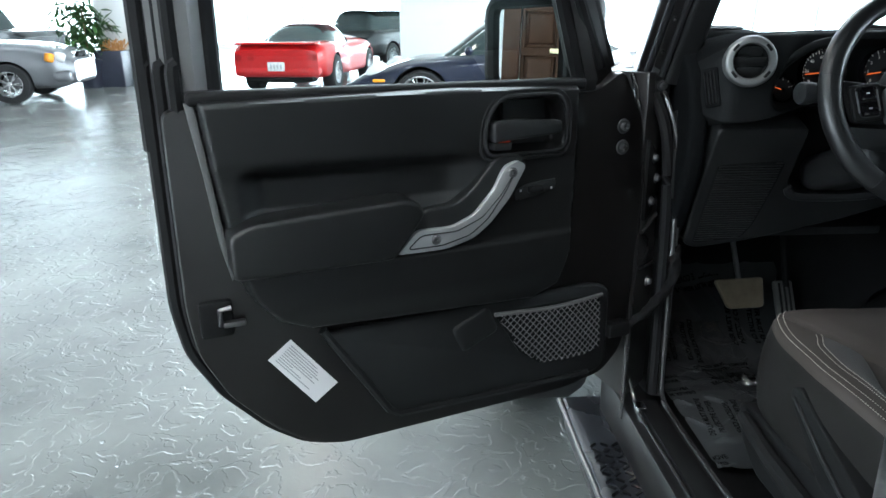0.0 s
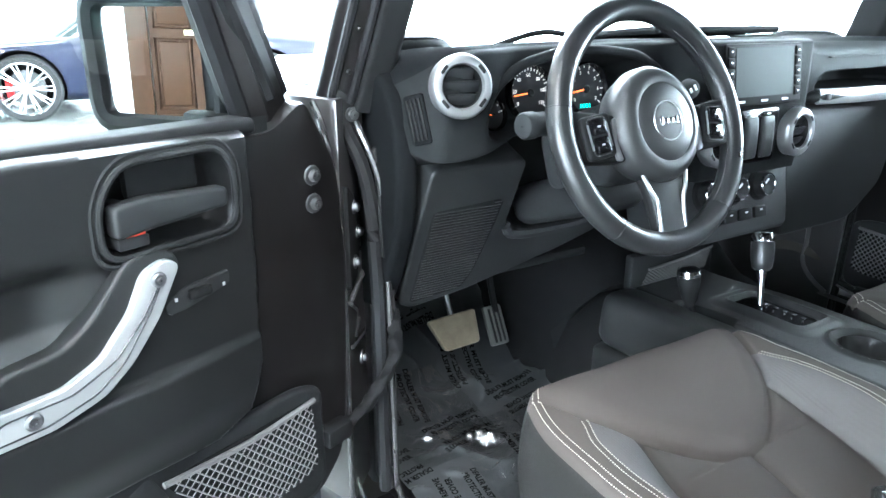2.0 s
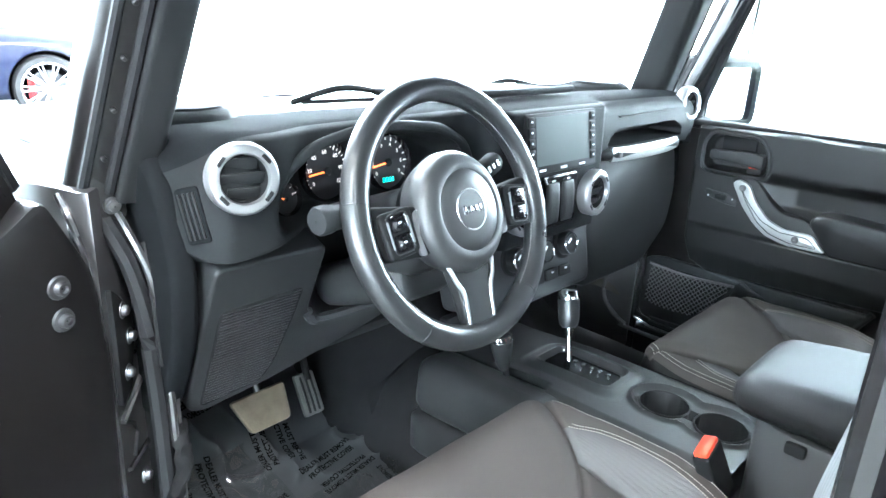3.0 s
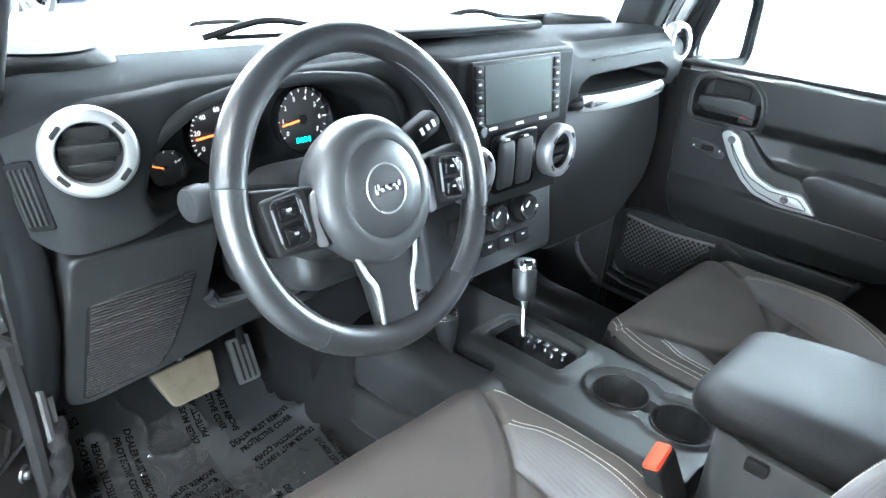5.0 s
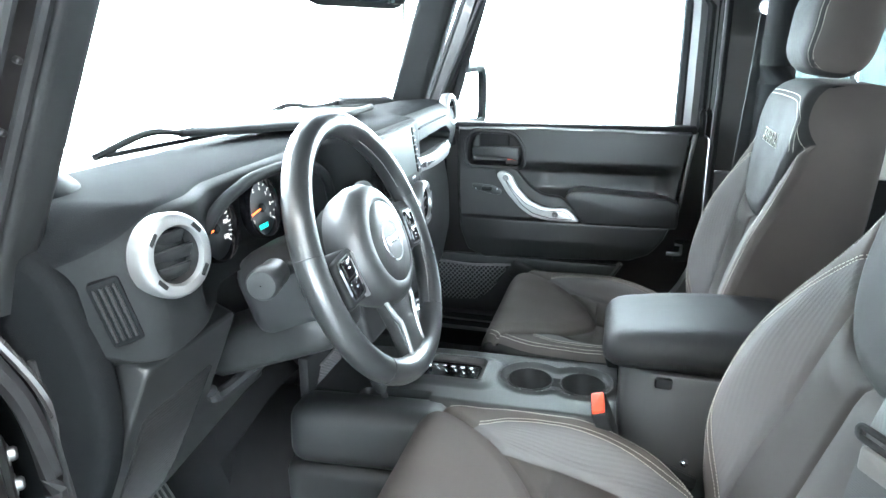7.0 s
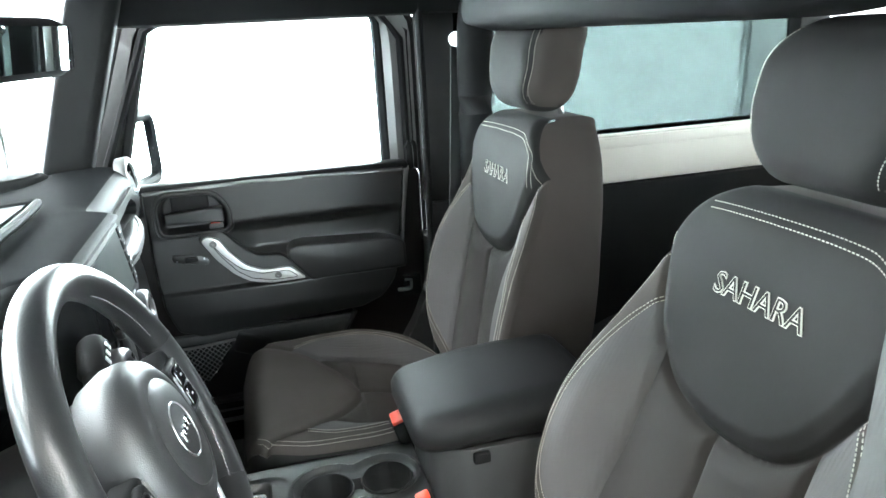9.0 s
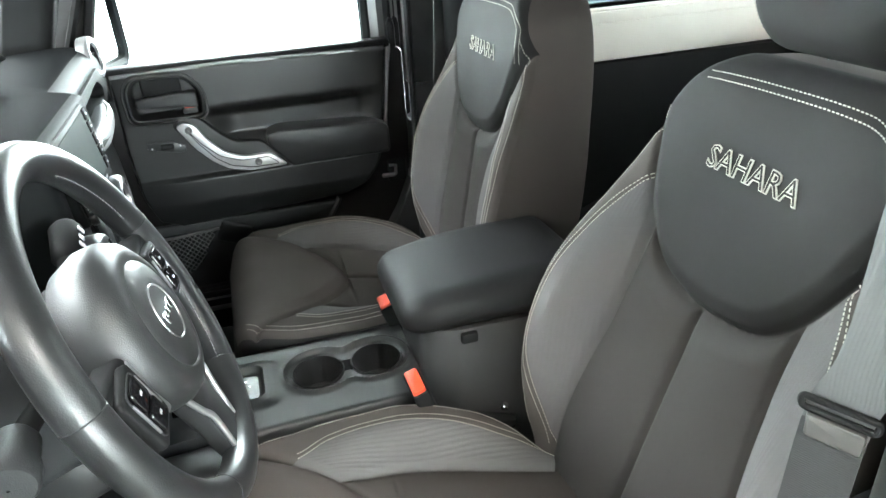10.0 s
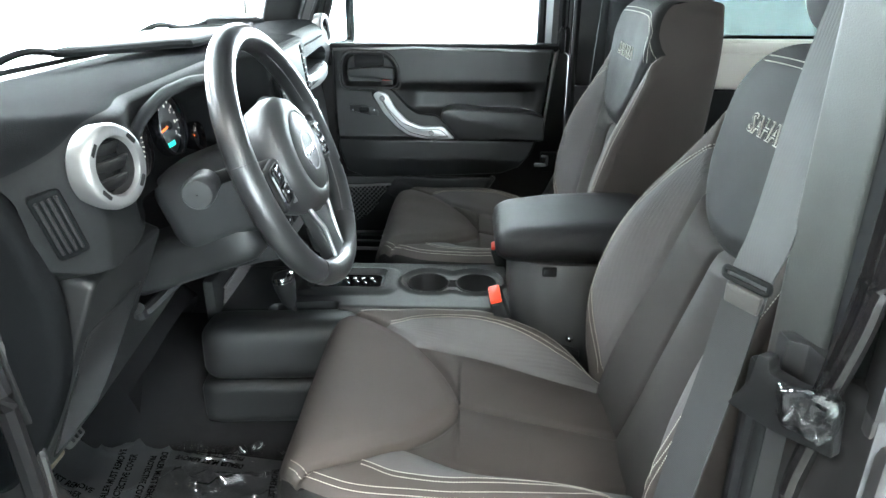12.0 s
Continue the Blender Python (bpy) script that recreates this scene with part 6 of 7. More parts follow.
part("stalk_knob", lathe(axes(WM @ Vector((-0.140, 0.028, -0.060)), Vector((0, 0, 1)), Vector((0, 1, 0)), Vector((-1, 0, 0))) @ Matrix.Rotation(radians(8), 4, "X"), [(0.013, -0.012), (0.0165, -0.006), (0.0165, 0.020), (0.0185, 0.022), (0.0185, 0.036), (0.016, 0.040), (0.001, 0.041)], 30), plastic_grey, st1, "grey twist knob")
st2 = part("wiper_stalk", tube([WM @ Vector(q) for q in ((0.06, 0.022, -0.055), (0.10, 0.036, -0.056), (0.122, 0.046, -0.056))], [0.008, 0.009, 0.012], 12), plastic_dark, col)
part("stalk_grip", tube([WM @ Vector(q) for q in ((0.115, 0.043, -0.056), (0.122, 0.046, -0.056), (0.160, 0.060, -0.056), (0.166, 0.062, -0.056))], [0.010, 0.0155, 0.0165, 0.013], 16), plastic_dark, st2)
for k in range(3):
    part("stalk_mark", add_box(bmesh.new(), WM @ pose(0.130 + 0.011 * k, 0.049 + 0.004 * k, -0.0395, 0, 0, 20), 0.005, 0.009 - 0.002 * (k % 2), 0.0012), paper, st2)
part("ignition_barrel", disc(facing((-0.275, 0.215, 1.165), (0.1, -1, 0.25)), 0.018, 0.03, 24, 0.004), plastic_dark, col)
part("ignition_ring", add_torus(bmesh.new(), facing((-0.2765, 0.1865, 1.172), (0.1, -1, 0.25)), 0.012, 0.002, 24, 6), chrome, col)


# ---- front seats ----
SX = -0.370      # middle of the seat being built
SY = 0.0         # how far forward it stands
RAKE = 18.2      # lean of its backrest
CUSHION_HALF = spline([(-0.42, 0.140), (-0.38, 0.155), (-0.34, 0.184), (-0.28, 0.218), (-0.17, 0.246), (-0.08, 0.246), (0.0, 0.238), (0.04, 0.227), (0.07, 0.208), (0.09, 0.186), (0.104, 0.158)])
CUSHION_RISE = spline([(-0.42, 0.803), (-0.34, 0.819), (-0.25, 0.838), (-0.137, 0.866), (-0.07, 0.889), (0.0, 0.907), (0.04, 0.913), (0.07, 0.906), (0.09, 0.888), (0.104, 0.858)])
CUSHION_WING = spline([(-0.42, 0.002), (-0.37, 0.012), (-0.33, 0.034), (-0.27, 0.050), (-0.17, 0.047), (-0.06, 0.014), (0.0, 0.0), (0.10, 0.0)])
CUSHION_INNER = spline([(-0.42, 0.116), (-0.365, 0.122), (-0.27, 0.136), (-0.17, 0.148), (-0.07, 0.136), (0.0, 0.130)])
CUSHION_SEWN = spline([(-0.42, 0.124), (-0.37, 0.150), (-0.30, 0.172), (-0.22, 0.196), (-0.14, 0.206), (-0.06, 0.199), (-0.015, 0.178), (0.03, 0.170)])
FRONT_PAD = spline([(-0.138, 0.0), (-0.134, 0.026), (-0.122, 0.055), (-0.10, 0.090), (-0.07, 0.126), (-0.04, 0.150), (0.0, 0.176), (0.05, 0.203), (0.104, 0.230)])
BACK_HALF = spline([(-0.03, 0.200), (0.0, 0.212), (0.10, 0.238), (0.17, 0.250), (0.24, 0.254), (0.33, 0.243), (0.416, 0.220), (0.49, 0.199), (0.558, 0.170), (0.60, 0.140), (0.632, 0.105)])
BACK_WING = spline([(-0.03, 0.0), (0.0, 0.012), (0.05, 0.036), (0.12, 0.056), (0.24, 0.060), (0.33, 0.046), (0.416, 0.020), (0.49, 0.002), (0.64, 0.0)])
BACK_INNER = spline([(-0.03, 0.146), (0.0, 0.150), (0.07, 0.163), (0.16, 0.156), (0.27, 0.137), (0.40, 0.127), (0.46, 0.130)])
BACK_SEWN = spline([(-0.03, 0.146), (0.01, 0.151), (0.067, 0.190), (0.115, 0.214), (0.185, 0.231), (0.274, 0.228), (0.363, 0.202), (0.417, 0.178), (0.454, 0.157)])
SHIELD_LOW = spline([(0.0, 0.345), (0.03, 0.347), (0.078, 0.358), (0.106, 0.376), (0.135, 0.411), (0.157, 0.454), (0.167, 0.480), (0.183, 0.523), (0.21, 0.60)])
BACK_H = 0.632


def roll_off(v, end, r):
    """How far a padded edge has turned over, 0 to 1, on a quarter circle of radius r that ends at end."""
    k = min(1.0, max(0.0, (v - end + r) / r))
    return 1 - math.sqrt(max(0.0, 1 - k * k))


def beside(f, u, v):
    """Distance of v above the curve f at u."""
    slope = (f(u + 0.003) - f(u - 0.003)) / 0.006
    return (v - f(u)) / math.sqrt(1 + slope * slope)


def in_front_pad(ax, y):
    if y < -0.137:
        return -math.hypot(ax, y + 0.138)
    return -beside(FRONT_PAD, y, ax)


def cushion_seams(x, y):
    """Distance to the nearest seam on the cushion; x from the seat's middle, y forwards."""
    ax = abs(x)
    pad_in = in_front_pad(ax, y)
    d = abs(pad_in)
    if pad_in < 0:
        d = min(d, abs(x) if y < -0.12 else 1.0, abs(ax - CUSHION_INNER(y)))
    return d


def cushion_panels(x, y):
    """Distances inside (shield, ribbed bolster, middle) of the cushion; the front pad is plain."""
    ax = abs(x)
    pad_in = in_front_pad(ax, y)
    return -1.0, min(ax - CUSHION_INNER(y), CUSHION_SEWN(y) - ax, -pad_in), min(CUSHION_INNER(y) - ax, -pad_in)


def cushion_top(x, y):
    """Height of the upholstery of the seat cushion."""
    ax = abs(x)
    inner = CUSHION_INNER(y)
    pad_in = in_front_pad(ax, y)
    z = CUSHION_RISE(y) + CUSHION_WING(y) * smooth(inner - 0.012, inner + 0.062, ax)
    z += 0.007 * smooth(0.0, 0.035, pad_in)
    if pad_in < 0 and ax < inner:
        z += 0.009 * math.sin(math.pi * ax / inner) * smooth(0.0, 0.03, -pad_in)
    z -= 0.016 * roll_off(ax, CUSHION_HALF(y), 0.018)
    z -= 0.0085 * math.exp(-(cushion_seams(x, y) / 0.0052) ** 2)
    return z + 0.0016 * noise.noise(Vector((x * 16, y * 16, SX)))


def back_frame(u, x, n=0.0):
    """A place on the backrest: u metres up its face from the hip, x from the middle, n out of it."""
    a = radians(RAKE)
    return Vector((SX + x, SY - 0.374 - u * math.sin(a) + n * math.cos(a), 0.812 + u * math.cos(a) + n * math.sin(a)))


def in_shield(ax, u):
    return beside(SHIELD_LOW, min(ax, 0.208), u)


def back_seams(x, u):
    ax = abs(x)
    shield = in_shield(ax, u)
    d = abs(shield)
    if shield < 0:
        d = min(d, ax, abs(ax - BACK_INNER(u)))
    return d


def back_panels(x, u):
    """Distances inside (shield, ribbed bolster, middle) of the backrest."""
    ax = abs(x)
    shield = in_shield(ax, u)
    return shield, min(ax - BACK_INNER(u), BACK_SEWN(u) - ax, -shield), min(BACK_INNER(u) - ax, -shield)


def back_depth(x, u):
    ax = abs(x)
    h = BACK_HALF(u)
    inner = BACK_INNER(u)
    shield = in_shield(ax, u)
    n = -0.010 + BACK_WING(u) * smooth(inner - 0.012, min(inner + 0.070, h - 0.008), ax)
    n += 0.011 * smooth(0.0, 0.030, shield)
    if shield < 0 and ax < inner:
        n += 0.013 * math.sin(math.pi * ax / inner) * smooth(0.0, 0.03, -shield)
    n -= 0.018 * roll_off(ax, h, 0.020)
    n -= 0.055 * roll_off(u, BACK_H, 0.060)
    n -= 0.0100 * math.exp(-(back_seams(x, u) / 0.0052) ** 2)
    return n + 0.0018 * noise.noise(Vector((x * 14, u * 14, SX + 4)))


def stitch_run(bm, place, out, n, w=0.0015, gap=0.34):
    """A row of short raised stitches along place(0..1), standing off in the direction out(k)."""
    for k in range(n):
        a, b = place(k / n), place((k + 1 - gap) / n)
        o = out(k / n) * 0.0012
        d = (b - a)
        if d.length < 1e-6:
            continue
        side = d.cross(out(k / n)).normalized() * w * 0.5
        vs = [bm.verts.new(p) for p in (a + o * 0.3 - side, b + o * 0.3 - side, b + o * 0.3 + side, a + o * 0.3 + side)]
        mid = (a + b) / 2 + o
        t = [bm.verts.new(mid - side * 0.6), bm.verts.new(mid + side * 0.6)]
        bm.faces.new((vs[0], vs[1], t[0]))
        bm.faces.new((vs[2], vs[3], t[1]))
        bm.faces.new((vs[1], vs[2], t[1], t[0]))
        bm.faces.new((vs[3], vs[0], t[0], t[1]))


def bucket_seat(word_at=0.510):
    seat = thing("bucket_seat", (SX, SY - 0.15, FZ), "charcoal cloth bucket seat with pale double stitching", "car seat", "front seats")
    # cushion: upper sheet and skirts
    bm = bmesh.new()
    nu, nv = 210, 190
    Y = lambda j: 0.104 - 0.516 * j / (nv - 1)
    X = lambda i, j: CUSHION_HALF(Y(j)) * (2 * i / (nu - 1) - 1)
    add_grid(bm, lambda i, j: Vector((SX + X(i, j), SY + Y(j), cushion_top(X(i, j), Y(j)))), nu, nv)
    cush = part("cushion", bm, cushion_cover, seat, "charcoal cloth seat cushion", angle=75)
    set_panels(cush, [cushion_panels(X(i, j), Y(j)) for i in range(nu) for j in range(nv)])
    # front and side skirts run down from the edge of the sheet
    bm = bmesh.new()
    edge = [(X(0, j), Y(j)) for j in range(nv - 1, -1, -5)] + [(X(i, 0), Y(0)) for i in range(0, nu, 3)] + [(X(nu - 1, j), Y(j)) for j in range(0, nv, 5)]

    def skirt(i, j):
        x, y = edge[i]
        z = cushion_top(x, y)
        k = j / 9
        bulge = 0.013 * math.sin(k * math.pi) ** 0.8
        side_on = smooth(0.15, 0.22, abs(x))
        return Vector((SX + x + math.copysign(bulge, x) * side_on, SY + y + bulge * (1 - side_on) * (y > 0.0) - (0.05 * k * k if y > 0.08 else 0), z + (0.735 - z) * k))

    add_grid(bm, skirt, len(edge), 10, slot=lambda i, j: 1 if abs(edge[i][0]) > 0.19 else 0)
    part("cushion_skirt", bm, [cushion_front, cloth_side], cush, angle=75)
    # stitching
    up = lambda k: Vector((0, 0, 1))
    bm = bmesh.new()

    def on_top(x, y):
        return Vector((SX + x, SY + y, cushion_top(x, y) + 0.0007))

    for s in (-1, 1):
        for off in (0.0, 0.0085):
            stitch_run(bm, lambda k, o=off: on_top(s * (CUSHION_SEWN(-0.013 - 0.372 * k) + o), -0.013 - 0.372 * k), up, 100)
    stitch_run(bm, lambda k: on_top(CUSHION_HALF(0.045 - 0.43 * k) - 0.010, 0.045 - 0.43 * k), up, 118)
    for off in (0.008, 0.017):
        stitch_run(bm, lambda k, o=off: on_top(-CUSHION_HALF(0.078 - 0.45 * k) + o, 0.078 - 0.45 * k), up, 118)
    part("cushion_stitching", bm, thread, cush, "pale double stitching", kind="stuff")
    # backrest
    bm = bmesh.new()
    nu, nv = 190, 220
    U = lambda j: -0.03 + (BACK_H + 0.03) * j / (nv - 1)
    BX = lambda i, j: BACK_HALF(U(j)) * (2 * i / (nu - 1) - 1)
    add_grid(bm, lambda i, j: back_frame(U(j), BX(i, j), back_depth(BX(i, j), U(j))), nu, nv)
    back = part("backrest", bm, back_cover, seat, "charcoal backrest with a darker stitched shield", angle=75)
    set_panels(back, [back_panels(BX(i, j), U(j)) for i in range(nu) for j in range(nv)])
    # shell behind
    bm = bmesh.new()
    edge = [(0, j) for j in range(0, nv, 4)] + [(i, nv - 1) for i in range(0, nu, 4)] + [(nu - 1, j) for j in range(nv - 1, -1, -4)]

    def shell(i, j):
        a, b = edge[i]
        x, u = BX(a, b), U(b)
        n0 = back_depth(x, u)
        k = j / 10
        q = math.sin(k * math.pi / 2)
        return back_frame(u + (0.012 * math.sin(k * math.pi) if b == nv - 1 else 0), x * (1 + 0.03 * math.sin(k * math.pi)) * (1 - 0.12 * k * k), n0 + (-0.155 - n0) * q)

    add_grid(bm, shell, len(edge), 11)
    part("back_shell", bm, cloth, back, angle=75)
    up_back = Vector((0, -math.sin(radians(RAKE)), math.cos(radians(RAKE))))
    nb = Vector((0, math.cos(radians(RAKE)), math.sin(radians(RAKE))))
    part("back_panel", prism(axes(back_frame(0.30, 0, -0.152), Vector((1, 0, 0)), up_back, -nb), rounded([(-0.19, -0.30), (0.19, -0.30), (0.19, 0.12), (0.10, 0.31), (-0.10, 0.31), (-0.19, 0.12)], 0.04), -0.01, 0.01, 0.006), plastic, back)
    bm = bmesh.new()

    def on_back(x, u):
        return back_frame(u, x, back_depth(x, u) + 0.0007)

    for s in (-1, 1):
        for off in (0.0, 0.0085):
            stitch_run(bm, lambda k, o=off: on_back(s * (BACK_SEWN(0.452 - 0.44 * k) + o * smooth(0, 0.10, k)), 0.452 + o * (1 - smooth(0, 0.10, k)) - 0.44 * k), lambda k: nb, 112)
        stitch_run(bm, lambda k: on_back(s * (BACK_HALF(0.545 - 0.53 * k) - 0.009), 0.545 - 0.53 * k), lambda k: nb, 130)
    turn = spline([(0.0, 0.118), (0.12, 0.09), (0.60, -0.10), (0.72, -0.135), (0.80, -0.155), (1.0, -0.160)])
    rise = spline([(0.0, 0.590), (0.30, 0.594), (0.60, 0.592), (0.72, 0.580), (0.80, 0.560), (1.0, 0.505)])
    for off in (0.0, 0.0085):
        stitch_run(bm, lambda k, o=off: on_back(turn(k) - o * smooth(0.6, 0.8, k), rise(k) + o * (1 - smooth(0.6, 0.8, k))), lambda k: nb, 74)
    part("back_stitching", bm, thread, back, "pale double stitching", kind="stuff")
    # embroidered word on the shield
    for nm, lift, depth, swell, mt, lab in (("embroidery", 0.0012, 0.0008, 0.0008, thread, "pale embroidered word outline"), ("embroidery_fill", 0.0022, 0.0004, -0.0006, cloth_dark, "")):
        bm = lettering("SAHARA", 0.0365, Matrix(), depth, swell=swell)
        for v in bm.verts:
            x, u = -0.004 - v.co.x, word_at + v.co.y
            v.co = back_frame(u, x, back_depth(x, u) + lift + v.co.z)
        part(nm, bm, mt, back, lab, kind="stuff")
    # head restraint
    lean = radians(RAKE - 3)
    hm = axes(back_frame(BACK_H + 0.105, 0, -0.055), Vector((-1, 0, 0)), Vector((0, -math.sin(lean), math.cos(lean))), Vector((0, math.cos(lean), math.sin(lean))))
    head = part("head_restraint", pad(hm, 0.262, 0.192, 0.120, 0.052, 16, lambda p: Vector((p.x * (1.0 - 0.12 * smooth(0.03, 0.10, p.y) - 0.26 * smooth(0.0, -0.10, p.y)), p.y, p.z + 0.012 * math.cos(p.x * 9) - 0.020 * smooth(0.02, 0.1, p.y)))), [cloth_dark, cloth], seat, "padded cloth head restraint, black in front and brown at the sides", angle=75)
    side_axis = Vector(hm.col[0][:3])
    for pl in head.data.polygons:
        pl.material_index = 1 if abs(pl.normal.dot(side_axis)) > 0.62 or pl.normal.dot(Vector(hm.col[2][:3])) < -0.4 else 0
    skin = BVHTree.FromPolygons([v.co for v in head.data.vertices], [tuple(p.vertices) for p in head.data.polygons])

    def on_head(x, y):
        inward = -Vector(hm.col[2][:3])
        hit = skin.ray_cast(hm @ Vector((x, y, 0.3)), inward)[0]
        return (hit if hit is not None else hm @ Vector((x, y, 0.05))) - inward * 0.0008

    bm = bmesh.new()
    for s in (-1, 1):
        for off in (0, 0.009):
            stitch_run(bm, lambda k, o=off: on_head(s * (0.112 - o) * (1.0 - 0.12 * smooth(0.03, 0.10, -0.08 + 0.16 * k) - 0.26 * smooth(0.0, -0.10, -0.08 + 0.16 * k)), -0.08 + 0.16 * k), lambda k: nb, 44)
    part("head_stitching", bm, thread, head, kind="stuff")
    for s in (-1, 1):
        part("post", tube([hm @ Vector((s * 0.055, -0.14, -0.050)), hm @ Vector((s * 0.055, -0.06, -0.030))], 0.0065, 12), chrome, seat, "chrome head restraint post")
        part("post_guide", disc(axes(hm @ Vector((s * 0.055, -0.118, -0.045)), Vector((1, 0, 0)), Vector((0, 1, 0)), up_back), 0.016, 0.014, 20, 0.004), plastic_dark, seat)
    # base, valance and lever
    part("seat_base", prism(pose(SX, SY - 0.14, 0), rounded([(-0.20, -0.24), (0.20, -0.24), (0.20, 0.19), (-0.20, 0.19)], 0.03), 0.60, 0.755, 0.008), plastic_dark, seat)
    val = part("side_valance", prism(axes((SX - 0.238, SY, 0), Vector((0, 1, 0)), Vector((0, 0, 1)), Vector((1, 0, 0))), rounded([(-0.37, 0.66), (-0.02, 0.66), (0.04, 0.70), (0.06, 0.755), (-0.30, 0.775), (-0.40, 0.78)], 0.02), -0.020, 0.02, 0.008, 3), plastic_dark, seat, "black plastic side valance", angle=60)
    part("recline_lever", tube([(SX - 0.266, SY - 0.20, 0.715), (SX - 0.274, SY - 0.08, 0.735), (SX - 0.272, SY + 0.01, 0.752)], [0.018, 0.014, 0.011], 10, flat=1.0), plastic_dark, val)
    SD = axes((SX, SY, 0), Vector((0, 1, 0)), Vector((0, 0, 1)), Vector((1, 0, 0)))
    # a raised dark plate gives the recess its shade by colour alone
    slot = part("lever_recess_plate", prism(SD, rounded([(-0.088, 0.852), (-0.106, 0.872), (-0.290, 0.792), (-0.292, 0.748), (-0.180, 0.764)], 0.018, 6), -0.2625, -0.235, 0.003), plastic_dark, cush, "raised dark plate standing in for the lever recess", angle=60)
    part("lever_edge", tube([(SX - 0.263, SY - 0.106, 0.851), (SX - 0.266, SY - 0.190, 0.806), (SX - 0.266, SY - 0.262, 0.772)], [0.0028, 0.0034, 0.0034], 8), plastic_grey, slot)
    for s in (-1, 1):
        part("seat_rail", add_box(bmesh.new(), pose(SX + s * 0.17, SY - 0.14, 0.612), 0.04, 0.52, 0.03, 0.004), steel, seat)
    return seat


bucket_seat()
SX, SY, RAKE = 0.362, -0.040, 10.0
bucket_seat(0.508)
SX, SY = -0.370, 0.0


# ---- belts ----
def buckle(x, y, z, lean):
    b = thing("belt_buckle", (x, y - 0.06, z - 0.12), "black seat-belt buckle with a red button", "buckle", "seat-belt buckles")
    f = facing((x, y, z), (lean, 0.30, 0.92), up=(0, -0.92, 0.30))
    part("buckle_body", prism(f, rounded([(-0.026, -0.013), (0.026, -0.013), (0.026, 0.013), (-0.026, 0.013)], 0.006), -0.085, 0.0, 0.004, 3), plastic_dark, b)
    part("button", prism(f, rounded([(-0.022, -0.0105), (0.022, -0.0105), (0.022, 0.0105), (-0.022, 0.0105)], 0.004), -0.004, 0.006, 0.0025, 2), red_plastic, b, "red release button")
    part("stalk", tube([f @ Vector((0, 0, -0.08)), (x, y - 0.14, z - 0.19)], 0.010, 8), plastic_dark, b)


buckle(-0.128, -0.200, 0.934, -0.25)
buckle(0.134, -0.212, 0.922, 0.1)


def ribbon(pts, w, across, t=0.0014):
    """A strap of width w along points; across(k) is its width direction."""
    bm = bmesh.new()
    n = len(pts)

    def at(i, j):
        a = across(i / (n - 1)).normalized()
        d = (pts[min(n - 1, i + 1)] - pts[max(0, i - 1)]).normalized()
        nn = a.cross(d).normalized()
        q = ((-0.5, 1), (0.5, 1), (0.5, -1), (-0.5, -1))[j]
        return pts[i] + a * w * q[0] + nn * t * q[1]

    add_grid(bm, at, n, 4, wrap_v=True)
    bmesh.ops.recalc_face_normals(bm, faces=bm.faces[:])
    return bm


belt = thing("seat_belt", (-0.62, -0.42, 0.64), "grey seat belt hanging with its tongue beside the door post", "seat belt", "seat belts")
run = curve_points([(-0.640, -0.505, 1.64), (-0.622, -0.462, 1.44), (-0.634, -0.434, 1.27), (-0.622, -0.426, 1.203), (-0.630, -0.408, 1.09), (-0.636, -0.385, 0.96), (-0.645, -0.345, 0.66)], 8)
turn_at = min(range(len(run)), key=lambda i: abs(run[i].z - 1.19))
for piece, mt, lab in ((run[:turn_at + 1], webbing, "grey ribbed webbing"), (run[turn_at:], webbing_shaded, "lower webbing with its shade put into the colour")):
    part("webbing", ribbon(piece, 0.048, lambda k: Vector((0.90, 0.44, 0.0))), mt, belt, lab)
tm = axes((-0.623, -0.425, 1.203), Vector((-0.88, -0.47, 0)).normalized(), Vector((0.04, -0.06, 1)).normalized(), Vector((-0.47, 0.88, 0.07)).normalized())
tg = part("tongue", tube([tm @ Vector((x, y, 0.004)) for x, y in rounded([(-0.027, 0.0), (0.027, 0.0), (0.028, 0.010), (-0.028, 0.010)], 0.004)], 0.0030, 8, True, up=(1, 0, 0)), plastic_dark, belt, "black tongue loop")
part("tongue_cover", prism(tm, rounded([(-0.021, -0.026), (0.021, -0.026), (0.022, -0.005), (-0.022, -0.005)], 0.004), -0.006, 0.006, 0.003), material("grey_tongue_plastic", (0.075, 0.073, 0.070), 0.4, mottle=(20, 0.1)), tg)
belt2 = thing("seat_belt", (0.62, -0.50, 0.64), "grey seat belt against the far door post", "seat belt", "seat belts")
run = curve_points([(0.652, -0.52, 1.56), (0.645, -0.51, 1.40), (0.632, -0.49, 1.15), (0.60, -0.45, 0.80)], 8)
part("webbing", ribbon(run, 0.048, lambda k: Vector((-0.5, 0.85, 0.0))), webbing, belt2)
part("anchor", disc(facing((0.648, -0.515, 1.575), (-1, 0.3, 0)), 0.020, 0.012, 24, 0.003), chrome, belt2, "chrome anchor bolt")
post_trim = thing("post_trim", (-0.70, -0.45, 1.13), "pale grey plastic trim strip on the door post", "trim")
part("trim_strip", prism(pose(0, 0, 0), rounded([(-0.650, -0.442), (-0.708, -0.464), (-0.702, -0.492), (-0.642, -0.470)], 0.006), 1.12, 1.70, 0.004), material("grey_green_post_plastic", (0.046, 0.0485, 0.0460), 0.55, grain=(700, 0.3), mottle=(6, 0.1)), post_trim, "grey plastic strip")
part("channel", prism(pose(0, 0, 0), [(-0.706, -0.468), (-0.752, -0.462), (-0.754, -0.490), (-0.704, -0.490)], 1.14, 1.70), plastic_dark, post_trim)
